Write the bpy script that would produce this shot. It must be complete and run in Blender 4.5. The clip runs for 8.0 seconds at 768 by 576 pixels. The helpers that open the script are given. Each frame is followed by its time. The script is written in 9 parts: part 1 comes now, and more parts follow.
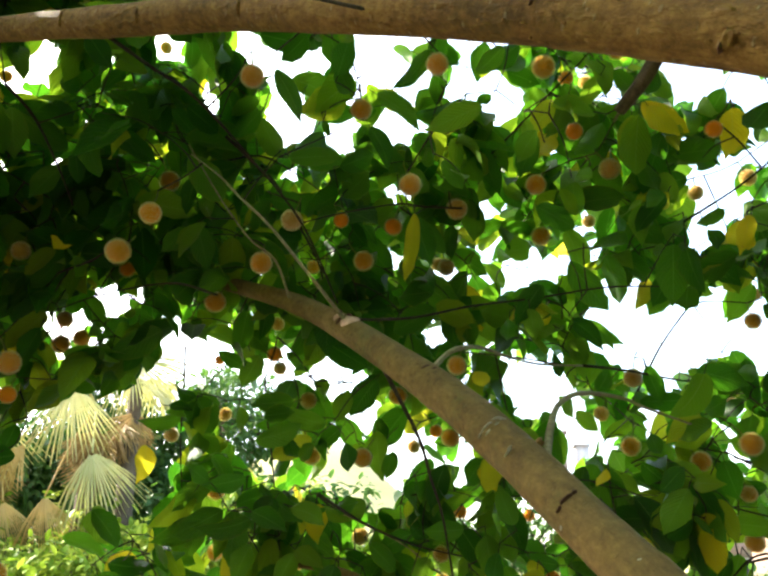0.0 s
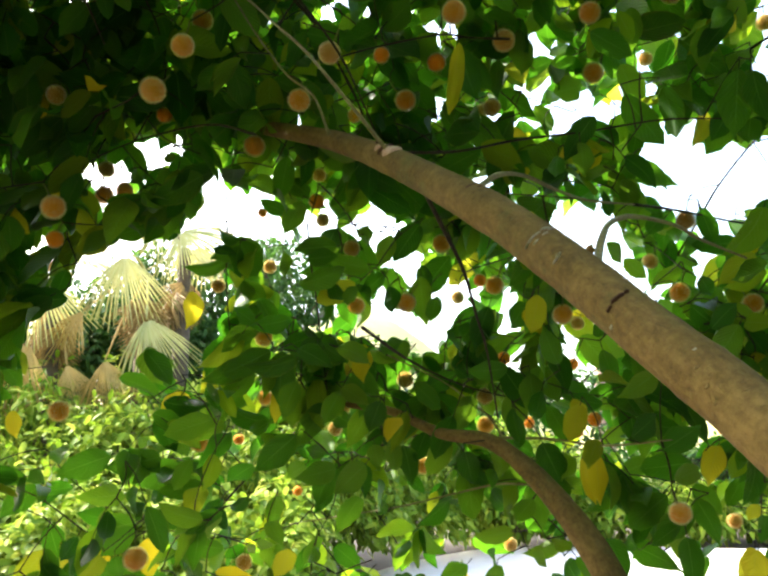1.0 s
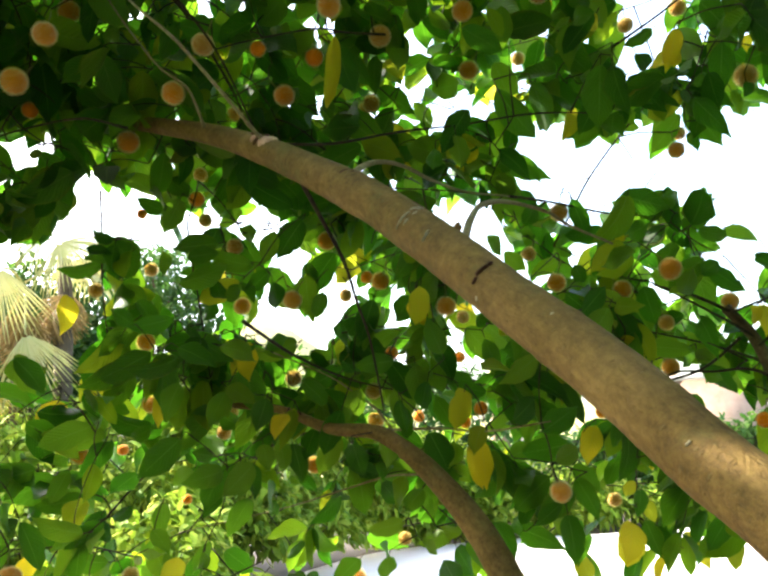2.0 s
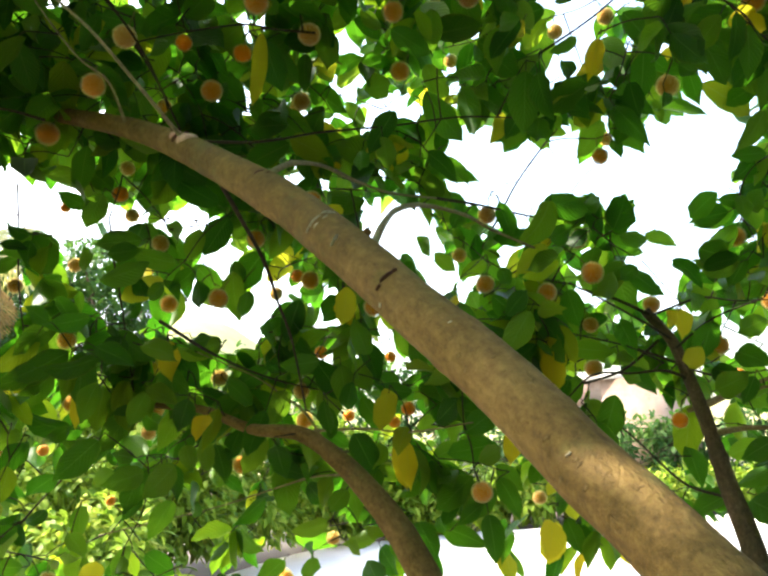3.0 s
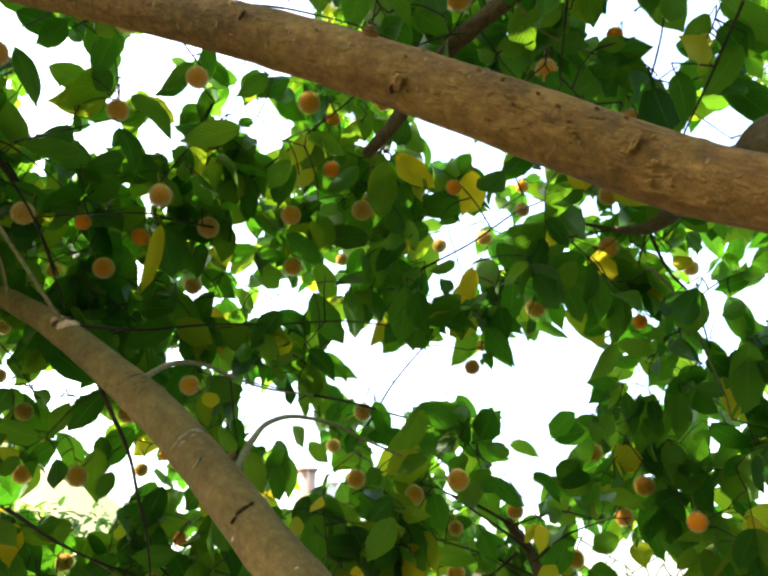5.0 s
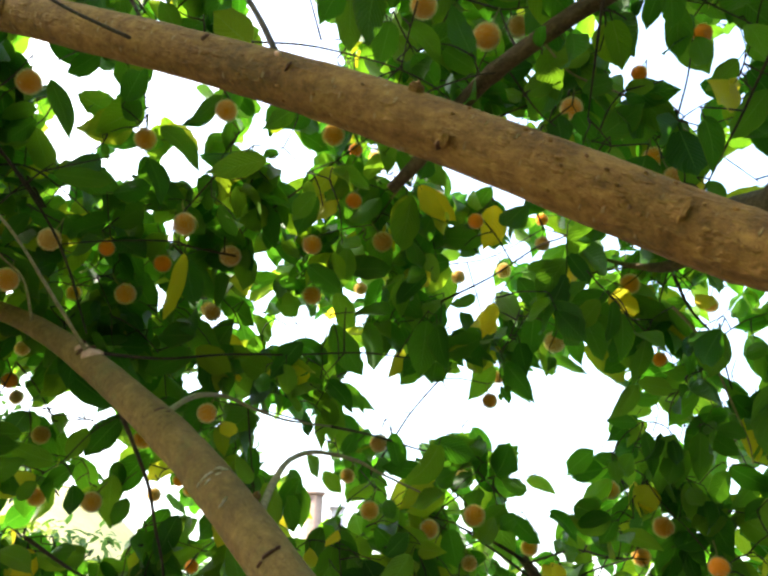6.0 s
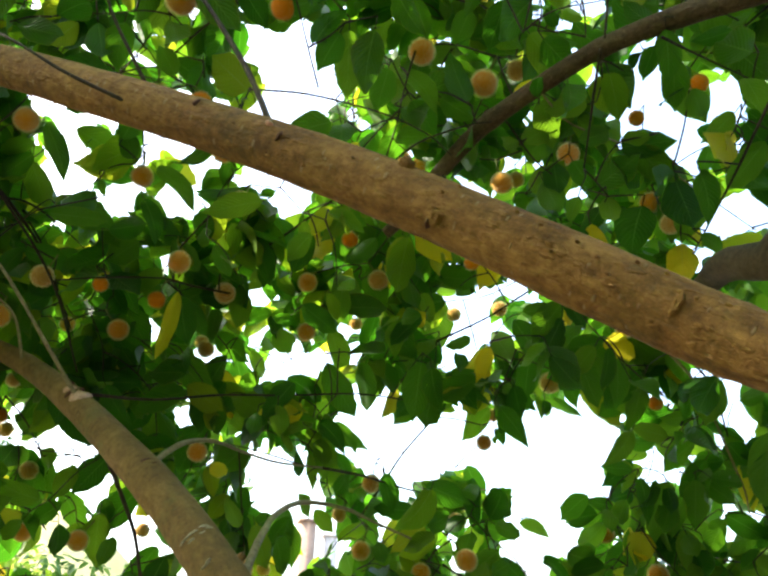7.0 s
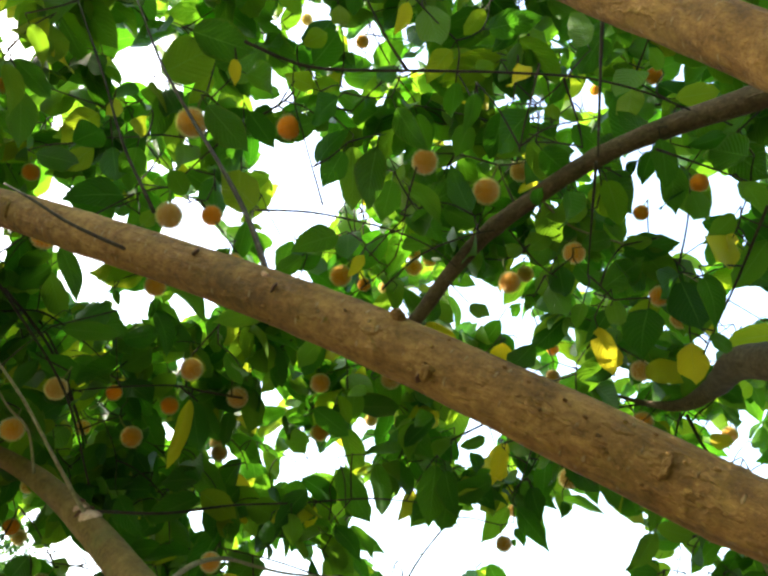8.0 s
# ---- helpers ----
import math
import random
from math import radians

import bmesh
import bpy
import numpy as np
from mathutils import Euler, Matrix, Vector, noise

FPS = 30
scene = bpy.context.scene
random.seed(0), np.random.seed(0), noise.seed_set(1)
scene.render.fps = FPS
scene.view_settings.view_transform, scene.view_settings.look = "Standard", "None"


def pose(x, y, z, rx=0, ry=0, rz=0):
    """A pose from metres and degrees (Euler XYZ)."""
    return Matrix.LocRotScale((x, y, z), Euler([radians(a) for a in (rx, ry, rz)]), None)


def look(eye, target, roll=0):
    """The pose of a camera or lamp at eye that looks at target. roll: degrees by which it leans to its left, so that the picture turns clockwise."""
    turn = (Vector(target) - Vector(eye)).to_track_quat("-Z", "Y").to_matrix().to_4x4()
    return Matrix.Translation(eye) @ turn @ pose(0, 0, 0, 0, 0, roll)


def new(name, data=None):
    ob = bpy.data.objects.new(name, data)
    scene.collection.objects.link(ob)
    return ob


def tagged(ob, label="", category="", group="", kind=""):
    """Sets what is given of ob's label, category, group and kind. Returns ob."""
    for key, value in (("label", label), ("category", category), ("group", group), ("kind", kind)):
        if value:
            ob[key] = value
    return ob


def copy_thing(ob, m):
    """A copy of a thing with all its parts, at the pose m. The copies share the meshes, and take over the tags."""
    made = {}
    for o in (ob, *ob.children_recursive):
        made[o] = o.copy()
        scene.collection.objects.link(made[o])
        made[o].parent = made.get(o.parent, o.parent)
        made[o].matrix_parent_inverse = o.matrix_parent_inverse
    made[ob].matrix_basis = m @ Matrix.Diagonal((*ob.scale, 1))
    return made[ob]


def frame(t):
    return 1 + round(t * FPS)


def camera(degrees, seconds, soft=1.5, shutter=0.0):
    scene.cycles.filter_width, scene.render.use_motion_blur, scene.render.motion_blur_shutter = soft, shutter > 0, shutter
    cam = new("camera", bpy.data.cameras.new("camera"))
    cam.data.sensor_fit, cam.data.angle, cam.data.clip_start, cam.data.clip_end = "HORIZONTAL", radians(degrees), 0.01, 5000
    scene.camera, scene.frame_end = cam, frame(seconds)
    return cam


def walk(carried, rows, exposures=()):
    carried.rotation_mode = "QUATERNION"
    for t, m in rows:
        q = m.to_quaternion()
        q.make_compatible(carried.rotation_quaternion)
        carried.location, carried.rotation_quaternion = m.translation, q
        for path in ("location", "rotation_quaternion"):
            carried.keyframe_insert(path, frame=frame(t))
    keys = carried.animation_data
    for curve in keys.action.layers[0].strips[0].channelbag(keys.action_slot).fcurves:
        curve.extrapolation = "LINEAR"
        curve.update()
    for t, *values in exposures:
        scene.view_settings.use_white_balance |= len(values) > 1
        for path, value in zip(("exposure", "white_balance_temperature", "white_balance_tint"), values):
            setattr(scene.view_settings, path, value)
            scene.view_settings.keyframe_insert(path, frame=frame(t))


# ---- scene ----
cam = camera(53.0, 8.0, soft=2.6)
ROWS = [
    (0, 0.0053, -0.0230, 1.6594, 112.50, -0.03, 2.54),
    (0.5, 0.0063, 0.0070, 1.6321, 107.14, -0.54, 3.42),
    (1, 0.0033, 0.0295, 1.6060, 102.94, -0.44, 5.80),
    (1.5, 0.0124, 0.0360, 1.5839, 102.93, 0.45, 3.10),
    (2, 0.0255, 0.0394, 1.5804, 103.25, 2.99, -1.45),
    (2.2, 0.0357, 0.0456, 1.5822, 102.79, 2.70, -2.92),
    (3.3, 0.0695, 0.0379, 1.5901, 102.88, 3.57, -6.14),
    (3.5, 0.0755, 0.0373, 1.5928, 103.92, 3.81, -6.04),
    (4, 0.0775, 0.0181, 1.6058, 108.43, 3.44, -8.36),
    (4.5, 0.0760, -0.0201, 1.6265, 112.82, 2.38, -11.00),
    (4.7, 0.0747, -0.0278, 1.6303, 113.63, 1.82, -13.92),
    (5.8, 0.0493, -0.0357, 1.6506, 117.08, -0.70, -15.86),
    (6, 0.0481, -0.0358, 1.6537, 116.63, -0.80, -15.27),
    (6.5, 0.0483, -0.0447, 1.6717, 117.42, -1.14, -14.76),
    (7, 0.0518, -0.0450, 1.6880, 118.55, -1.58, -15.86),
    (7.5, 0.0591, -0.0445, 1.7006, 120.23, -0.49, -17.01),
    (8, 0.0600, -0.0795, 1.7258, 124.44, -1.00, -13.90),
]
walk(cam, [(t, pose(x, y, z, rx, ry, rz)) for t, x, y, z, rx, ry, rz in ROWS])
scene.view_settings.exposure = 2.85

# ---- sky and sun ----
SUN_UP, SUN_TURN = radians(42), radians(295)
world = bpy.data.worlds.new("sky")
scene.world = world
world.use_nodes = True
sky_nodes = world.node_tree.nodes
sky = sky_nodes.new("ShaderNodeTexSky")
sky.sky_type = "NISHITA"
sky.sun_disc = False
sky.sun_elevation, sky.sun_rotation = SUN_UP, SUN_TURN
sky.air_density, sky.dust_density, sky.ozone_density = 1.3, 5.0, 1.0
sky_nodes["Background"].inputs["Strength"].default_value = 0.15
world.node_tree.links.new(sky.outputs[0], sky_nodes["Background"].inputs["Color"])
sun = new("sun", bpy.data.lights.new("sun", "SUN"))
sun.data.energy, sun.data.angle, sun.data.color = 2.5, radians(0.6), (1.0, 0.93, 0.8)
to_sun = Vector((math.sin(SUN_TURN) * math.cos(SUN_UP), math.cos(SUN_TURN) * math.cos(SUN_UP), math.sin(SUN_UP)))
sun.matrix_world = look(to_sun * 60, (0, 0, 0))


# ---- materials ----
class Shade:
    """A node material under construction."""

    def __init__(self, name):
        self.mat = bpy.data.materials.new(name)
        self.mat.use_nodes = True
        self.tree = self.mat.node_tree
        self.surface = self.tree.nodes["Principled BSDF"]
        self.output = self.tree.nodes["Material Output"]

    def node(self, kind, **inputs):
        made = self.tree.nodes.new("ShaderNode" + kind)
        for key, value in inputs.items():
            self.put(made.inputs[key.replace("_", " ")], value)
        return made

    def put(self, socket, value):
        if isinstance(value, bpy.types.NodeSocket):
            self.tree.links.new(value, socket)
        else:
            socket.default_value = value

    def math(self, operation, a, b=0.0, c=0.0):
        made = self.tree.nodes.new("ShaderNodeMath")
        made.operation = operation
        for socket, value in zip(made.inputs, (a, b, c)):
            self.put(socket, value)
        return made.outputs[0]

    def noise(self, scale, detail=4.0, rough=0.6, vector=None):
        made = self.node("TexNoise", Scale=scale, Detail=detail, Roughness=rough)
        if vector is not None:
            self.put(made.inputs["Vector"], vector)
        return made.outputs[0]

    def ramp(self, factor, *stops):
        made = self.tree.nodes.new("ShaderNodeValToRGB")
        marks = made.color_ramp.elements
        while len(marks) < len(stops):
            marks.new(0.5)
        for mark, (place, colour) in zip(marks, stops):
            mark.position, mark.color = place, (*colour, 1)
        self.put(made.inputs[0], factor)
        return made.outputs[0]

    def mix(self, factor, a, b, blend="MIX"):
        made = self.tree.nodes.new("ShaderNodeMix")
        made.data_type, made.blend_type = "RGBA", blend
        self.put(made.inputs[0], factor)
        self.put(made.inputs[6], a if isinstance(a, bpy.types.NodeSocket) else (*a, 1))
        self.put(made.inputs[7], b if isinstance(b, bpy.types.NodeSocket) else (*b, 1))
        return made.outputs[2]

    def bump(self, height, strength, distance):
        return self.node("Bump", Height=height, Strength=strength, Distance=distance).outputs[0]

    def place(self):
        return self.tree.nodes.new("ShaderNodeTexCoord").outputs["Object"]

    def own(self):
        """A number of its own for every object and every loose piece of a mesh."""
        a = self.tree.nodes.new("ShaderNodeObjectInfo").outputs["Random"]
        b = self.tree.nodes.new("ShaderNodeNewGeometry").outputs["Random Per Island"]
        return self.math("FRACT", self.math("ADD", a, b))

    def done(self, base, roughness=0.6, normal=None, **more):
        self.put(self.surface.inputs["Base Color"], base if isinstance(base, bpy.types.NodeSocket) else (*base, 1))
        self.put(self.surface.inputs["Roughness"], roughness)
        if normal is not None:
            self.put(self.surface.inputs["Normal"], normal)
        for key, value in more.items():
            self.put(self.surface.inputs[key.replace("_", " ")], value)
        return self.mat


def leaf_material(name, stops, glow_stops, through_light=0.5, vein=(0.3, 0.42, 0.1), gloss=0.1):
    """A leaf blade with midrib and side veins; part of the light passes through it."""
    s = Shade(name)
    own = s.own()
    other = s.math("FRACT", s.math("MULTIPLY", own, 7.0))
    split = s.tree.nodes.new("ShaderNodeSeparateXYZ")
    uv = s.tree.nodes.new("ShaderNodeUVMap").outputs[0]
    s.put(split.inputs[0], uv)
    along, across = split.outputs[0], s.math("ABSOLUTE", s.math("SUBTRACT", split.outputs[1], 0.5))
    rib = s.math("LESS_THAN", across, s.math("SUBTRACT", 0.026, s.math("MULTIPLY", along, 0.018)))
    wave = s.math("FRACT", s.math("MULTIPLY", s.math("SUBTRACT", along, s.math("MULTIPLY", across, 0.75)), 10.0))
    ridge = s.math("ABSOLUTE", s.math("SUBTRACT", wave, 0.5))
    side = s.ramp(ridge, (0.02, (1, 1, 1)), (0.13, (0, 0, 0)))
    veins = s.math("MAXIMUM", s.math("MULTIPLY", rib, 0.8), s.math("MULTIPLY", side, 0.28))
    blotch = s.noise(30.0, 5.0, 0.65, s.place())
    base = s.mix(s.math("MULTIPLY", blotch, 0.45), s.ramp(own, *stops), s.ramp(other, *stops))
    edge = s.ramp(s.math("ADD", s.math("MULTIPLY", across, 1.4), s.math("MULTIPLY", blotch, 0.5)), (0.82, (0, 0, 0)), (0.95, (1, 1, 1)))
    base = s.mix(s.math("MULTIPLY", edge, s.math("MULTIPLY", other, 0.35)), base, (0.22, 0.15, 0.03))
    base = s.mix(s.math("MULTIPLY", veins, 0.4), base, vein)
    lift = s.math("SUBTRACT", 1.0, s.math("ABSOLUTE", s.math("SUBTRACT", s.math("MULTIPLY", wave, 2.0), 1.0)))
    normal = s.bump(s.math("ADD", lift, s.math("MULTIPLY", blotch, 0.6)), 0.4, 0.002)
    s.done(base, s.math("ADD", 0.32, s.math("MULTIPLY", blotch, 0.25)), normal)
    s.put(s.surface.inputs["Specular IOR Level"], gloss)
    glow = s.mix(s.math("MULTIPLY", veins, 0.3), s.ramp(own, *glow_stops), vein)
    glow = s.mix(s.math("MULTIPLY", blotch, 0.35), glow, s.ramp(other, *glow_stops))
    inner = s.node("BsdfTranslucent", Color=glow, Normal=normal)
    both = s.node("MixShader", Fac=through_light)
    s.put(both.inputs[1], s.surface.outputs[0])
    s.put(both.inputs[2], inner.outputs[0])
    s.put(s.output.inputs["Surface"], both.outputs[0])
    return s.mat


GREEN = leaf_material("green_leaf",
    ((0.0, (0.012, 0.048, 0.006)), (0.4, (0.025, 0.096, 0.008)), (0.75, (0.051, 0.155, 0.012)), (1.0, (0.115, 0.21, 0.015))),
    ((0.0, (0.035, 0.18, 0.004)), (0.5, (0.1, 0.35, 0.010)), (1.0, (0.29, 0.5, 0.02))), 0.41, (0.2, 0.4, 0.07), 0.2)
YELLOW = leaf_material("yellow_leaf",
    ((0.0, (0.72, 0.54, 0.012)), (0.5, (0.66, 0.55, 0.016)), (1.0, (0.5, 0.49, 0.02))),
    ((0.0, (0.8, 0.62, 0.02)), (0.5, (0.75, 0.66, 0.03)), (1.0, (0.5, 0.56, 0.03))), 0.5, (0.55, 0.48, 0.08))
# Yellow-green leaves; the brighter tone also stands in for light passing through.
OLIVE = leaf_material("yellow_green_lit_leaf",
    ((0.0, (0.07, 0.16, 0.010)), (0.5, (0.11, 0.2, 0.012)), (1.0, (0.18, 0.23, 0.014))),
    ((0.0, (0.2, 0.46, 0.012)), (0.5, (0.32, 0.48, 0.014)), (1.0, (0.46, 0.5, 0.02))), 0.5)
SHRUB = leaf_material("sunlit_shrub_leaf",
    ((0.0, (0.05, 0.11, 0.007)), (0.5, (0.15, 0.25, 0.014)), (0.85, (0.26, 0.36, 0.028)), (1.0, (0.42, 0.46, 0.07))),
    ((0.0, (0.12, 0.24, 0.01)), (0.6, (0.26, 0.38, 0.03)), (1.0, (0.44, 0.48, 0.08))), 0.35)
DARK_TREE = leaf_material("dark_tree_leaf",
    ((0.0, (0.02, 0.06, 0.015)), (0.6, (0.035, 0.09, 0.02)), (1.0, (0.07, 0.13, 0.03))),
    ((0.0, (0.04, 0.14, 0.02)), (1.0, (0.12, 0.25, 0.03))), 0.3)
FROND = leaf_material("dry_palm_frond",
    ((0.0, (0.42, 0.43, 0.16)), (0.5, (0.55, 0.53, 0.24)), (1.0, (0.46, 0.42, 0.16))),
    ((0.0, (0.4, 0.42, 0.13)), (1.0, (0.5, 0.48, 0.18))), 0.25, (0.42, 0.38, 0.17))
STRAW_FROND = leaf_material("straw_palm_frond",
    ((0.0, (0.4, 0.27, 0.08)), (0.5, (0.55, 0.39, 0.13)), (1.0, (0.46, 0.34, 0.12))),
    ((0.0, (0.4, 0.28, 0.08)), (1.0, (0.5, 0.36, 0.12))), 0.25, (0.42, 0.3, 0.12))
BROWN_FROND = leaf_material("brown_dead_frond",
    ((0.0, (0.16, 0.10, 0.035)), (0.5, (0.28, 0.19, 0.065)), (1.0, (0.4, 0.29, 0.11))),
    ((0.0, (0.3, 0.2, 0.08)), (1.0, (0.4, 0.28, 0.12))), 0.2, (0.4, 0.27, 0.13))


def bark_material(name, dark, mid, pale, moss=0.25, grained=False, scaly=0.0, dotted=0.2):
    """Bark along the wood's own run: fine speckle, lengthwise streaks, pale dots, dark pits, and short raised scales where it is scaly."""
    s = Shade(name)
    at = s.place()
    if grained:
        at = s.node("Attribute")
        at.attribute_name = "wood"
        at = at.outputs["Vector"]
    stretch = s.node("Mapping", Vector=at, Scale=(0.5, 1.0, 1.0)).outputs[0]
    squeeze = s.node("Mapping", Vector=at, Scale=(1.6, 0.8, 0.8)).outputs[0]
    large, streak, small, grain = s.noise(11.0, 5.0, 0.6, at), s.noise(110.0, 5.0, 0.7, stretch), s.noise(120.0, 6.0, 0.75, at), s.noise(420.0, 3.0, 0.6, at)
    tone = s.math("ADD", s.math("MULTIPLY", large, 0.3), s.math("ADD", s.math("MULTIPLY", streak, 0.32), s.math("MULTIPLY", small, 0.38)))
    base = s.ramp(tone, (0.40, dark), (0.5, mid), (0.60, pale))
    patch = s.ramp(s.noise(9.0, 7.0, 0.75, at), (0.54, (0, 0, 0)), (0.68, (1, 1, 1)))
    base = s.mix(s.math("MULTIPLY", patch, moss), base, (0.13, 0.135, 0.04))
    dots = s.node("TexVoronoi", Vector=squeeze, Scale=75.0, Randomness=1.0)
    spot = s.ramp(s.math("ADD", dots.outputs["Distance"], s.math("MULTIPLY", small, 0.5)), (0.33, (1, 1, 1)), (0.42, (0, 0, 0)))
    base = s.mix(s.math("MULTIPLY", spot, dotted), base, (0.34, 0.26, 0.14))
    pit = s.ramp(s.noise(85.0, 3.0, 0.6, stretch), (0.28, (1, 1, 1)), (0.38, (0, 0, 0)))
    base = s.mix(s.math("MULTIPLY", pit, 0.15), base, (0.06, 0.035, 0.015))
    height = s.math("ADD", s.math("MULTIPLY", streak, 0.5), s.math("ADD", s.math("MULTIPLY", grain, 0.25), s.math("SUBTRACT", s.math("MULTIPLY", spot, 0.4), s.math("MULTIPLY", pit, 0.2))))
    if scaly:
        lengthwise = s.node("Mapping", Vector=at, Scale=(0.38, 0.9, 0.9), Rotation=(0.0, 0.25, 0.35)).outputs[0]
        scale = s.ramp(s.noise(150.0, 2.0, 0.5, lengthwise), (0.56, (0, 0, 0)), (0.74, (1, 1, 1)))
        base = s.mix(s.math("MULTIPLY", scale, 0.4 * scaly), base, pale)
        height = s.math("ADD", height, s.math("MULTIPLY", scale, 0.9 * scaly))
    return s.done(base, 0.8, s.bump(height, 0.85, 0.005), Specular_IOR_Level=0.25)


BARK = bark_material("limb_bark", (0.08, 0.039, 0.009), (0.178, 0.093, 0.021), (0.29, 0.168, 0.045), 0.2, True, 0.5, 0.5)
OLIVE_BARK = bark_material("olive_limb_bark", (0.10, 0.06, 0.017), (0.178, 0.109, 0.031), (0.26, 0.166, 0.053), 0.6, True, 0.12)
GREY_BARK = bark_material("grey_branch_bark", (0.05, 0.035, 0.02), (0.10, 0.07, 0.036), (0.165, 0.12, 0.066), 0.2, True, 0.5)
TWIG = bark_material("dark_twig_bark", (0.02, 0.016, 0.011), (0.036, 0.027, 0.017), (0.07, 0.053, 0.03), 0.1)
PALE_TWIG = bark_material("pale_twig_bark", (0.16, 0.13, 0.06), (0.26, 0.21, 0.10), (0.36, 0.30, 0.16), 0.2)
STALK = bark_material("green_stalk", (0.10, 0.14, 0.03), (0.17, 0.22, 0.05), (0.25, 0.3, 0.08), 0.0)


def plain(name, colour, other, scale, roughness=0.8, relief=0.4, depth=0.01, **more):
    s = Shade(name)
    at = s.place()
    n = s.noise(scale, 6.0, 0.65, at)
    wide = s.noise(scale * 0.13, 3.0, 0.5, at)
    base = s.mix(s.ramp(s.math("ADD", s.math("MULTIPLY", n, 0.6), s.math("MULTIPLY", wide, 0.4)), (0.36, (0, 0, 0)), (0.66, (1, 1, 1))), colour, other)
    return s.done(base, roughness, s.bump(n, relief, depth), **more)


WOUND = plain("torn_pink_wood", (0.35, 0.14, 0.08), (0.85, 0.58, 0.42), 70.0, 0.85, 0.8)
WOUND_DARK = plain("dark_wound", (0.05, 0.02, 0.01), (0.12, 0.05, 0.025), 120.0, 0.9)
FLESH = plain("apricot_flesh", (0.82, 0.29, 0.025), (0.93, 0.48, 0.08), 160.0, 0.8, 0.8, 0.003, Specular_IOR_Level=0.1)
RIPE = plain("orange_flesh", (0.88, 0.22, 0.008), (0.95, 0.36, 0.02), 300.0, 0.7, 0.6, 0.002, Specular_IOR_Level=0.12)
UNRIPE = plain("unripe_flesh", (0.55, 0.27, 0.06), (0.68, 0.4, 0.12), 250.0, 0.8, 0.7, 0.003, Specular_IOR_Level=0.1)
LICHEN = plain("pale_lichen", (0.24, 0.19, 0.11), (0.58, 0.53, 0.4), 260.0, 0.95)


def fuzz_material():
    """Fine pale hairs that let light through."""
    s = Shade("cream_fuzz")
    s.done(s.mix(s.own(), (0.96, 0.8, 0.5), (0.98, 0.9, 0.66)), 0.9)
    inner = s.node("BsdfTranslucent", Color=(0.99, 0.9, 0.52, 1))
    both = s.node("MixShader", Fac=0.5)
    s.put(both.inputs[1], s.surface.outputs[0])
    s.put(both.inputs[2], inner.outputs[0])
    s.put(s.output.inputs["Surface"], both.outputs[0])
    return s.mat


FUZZ = fuzz_material()
CONCRETE = plain("sunlit_concrete", (0.62, 0.6, 0.56), (0.72, 0.7, 0.66), 3.0, 0.85, 0.2)
# Soil darkened in place of the crown's missing shade, so little light bounces up.
SOIL = plain("shade_darkened_soil", (0.03, 0.023, 0.014), (0.06, 0.046, 0.028), 4.0, 0.95)
HILL = plain("dry_grass_hill", (0.34, 0.29, 0.12), (0.24, 0.26, 0.08), 0.35, 0.95, 0.5, 0.4)
PLASTER = plain("pink_plaster", (0.25, 0.16, 0.11), (0.38, 0.27, 0.2), 3.0, 0.9, 0.4)
ROOFING = plain("roof_concrete", (0.5, 0.45, 0.4), (0.58, 0.54, 0.5), 3.0, 0.9, 0.2)
# Kept dark so that the unseen wall throws little light back.
SHADE_WALL = plain("shade_wall_plaster", (0.08, 0.065, 0.045), (0.13, 0.105, 0.075), 2.0, 0.9, 0.3)
DARK_GLASS = plain("dark_window", (0.02, 0.022, 0.025), (0.03, 0.03, 0.03), 2.0, 0.15, 0.0)
PALM_BARK = plain("palm_trunk_bark", (0.06, 0.043, 0.026), (0.13, 0.095, 0.055), 9.0, 0.95, 0.8, 0.05)


# ---- ways to build ----
def link(name, bm, material, parent=None, label=""):
    mesh = bpy.data.meshes.new(name)
    bm.to_mesh(mesh)
    bm.free()
    return link_mesh(name, mesh, material, parent, label)


def link_mesh(name, mesh, material, parent=None, label="", smooth=True):
    if smooth:
        mesh.polygons.foreach_set("use_smooth", [True] * len(mesh.polygons))
    if material is not None:
        mesh.materials.clear()
        mesh.materials.append(material)
    ob = new(name, mesh)
    if parent is not None:
        ob.parent = parent
    if label:
        tagged(ob, label)
    return ob


def part(name, bm, material, parent, label=""):
    """A bmesh as one mesh object under a thing or under a part."""
    return link(name, bm, material, parent, label)


def box(bm, x0, y0, z0, x1, y1, z1):
    v = [bm.verts.new((x, y, z)) for z in (z0, z1) for y in (y0, y1) for x in (x0, x1)]
    for a, b, c, d in ((0, 2, 3, 1), (4, 5, 7, 6), (0, 1, 5, 4), (2, 6, 7, 3), (0, 4, 6, 2), (1, 3, 7, 5)):
        bm.faces.new((v[a], v[b], v[c], v[d]))


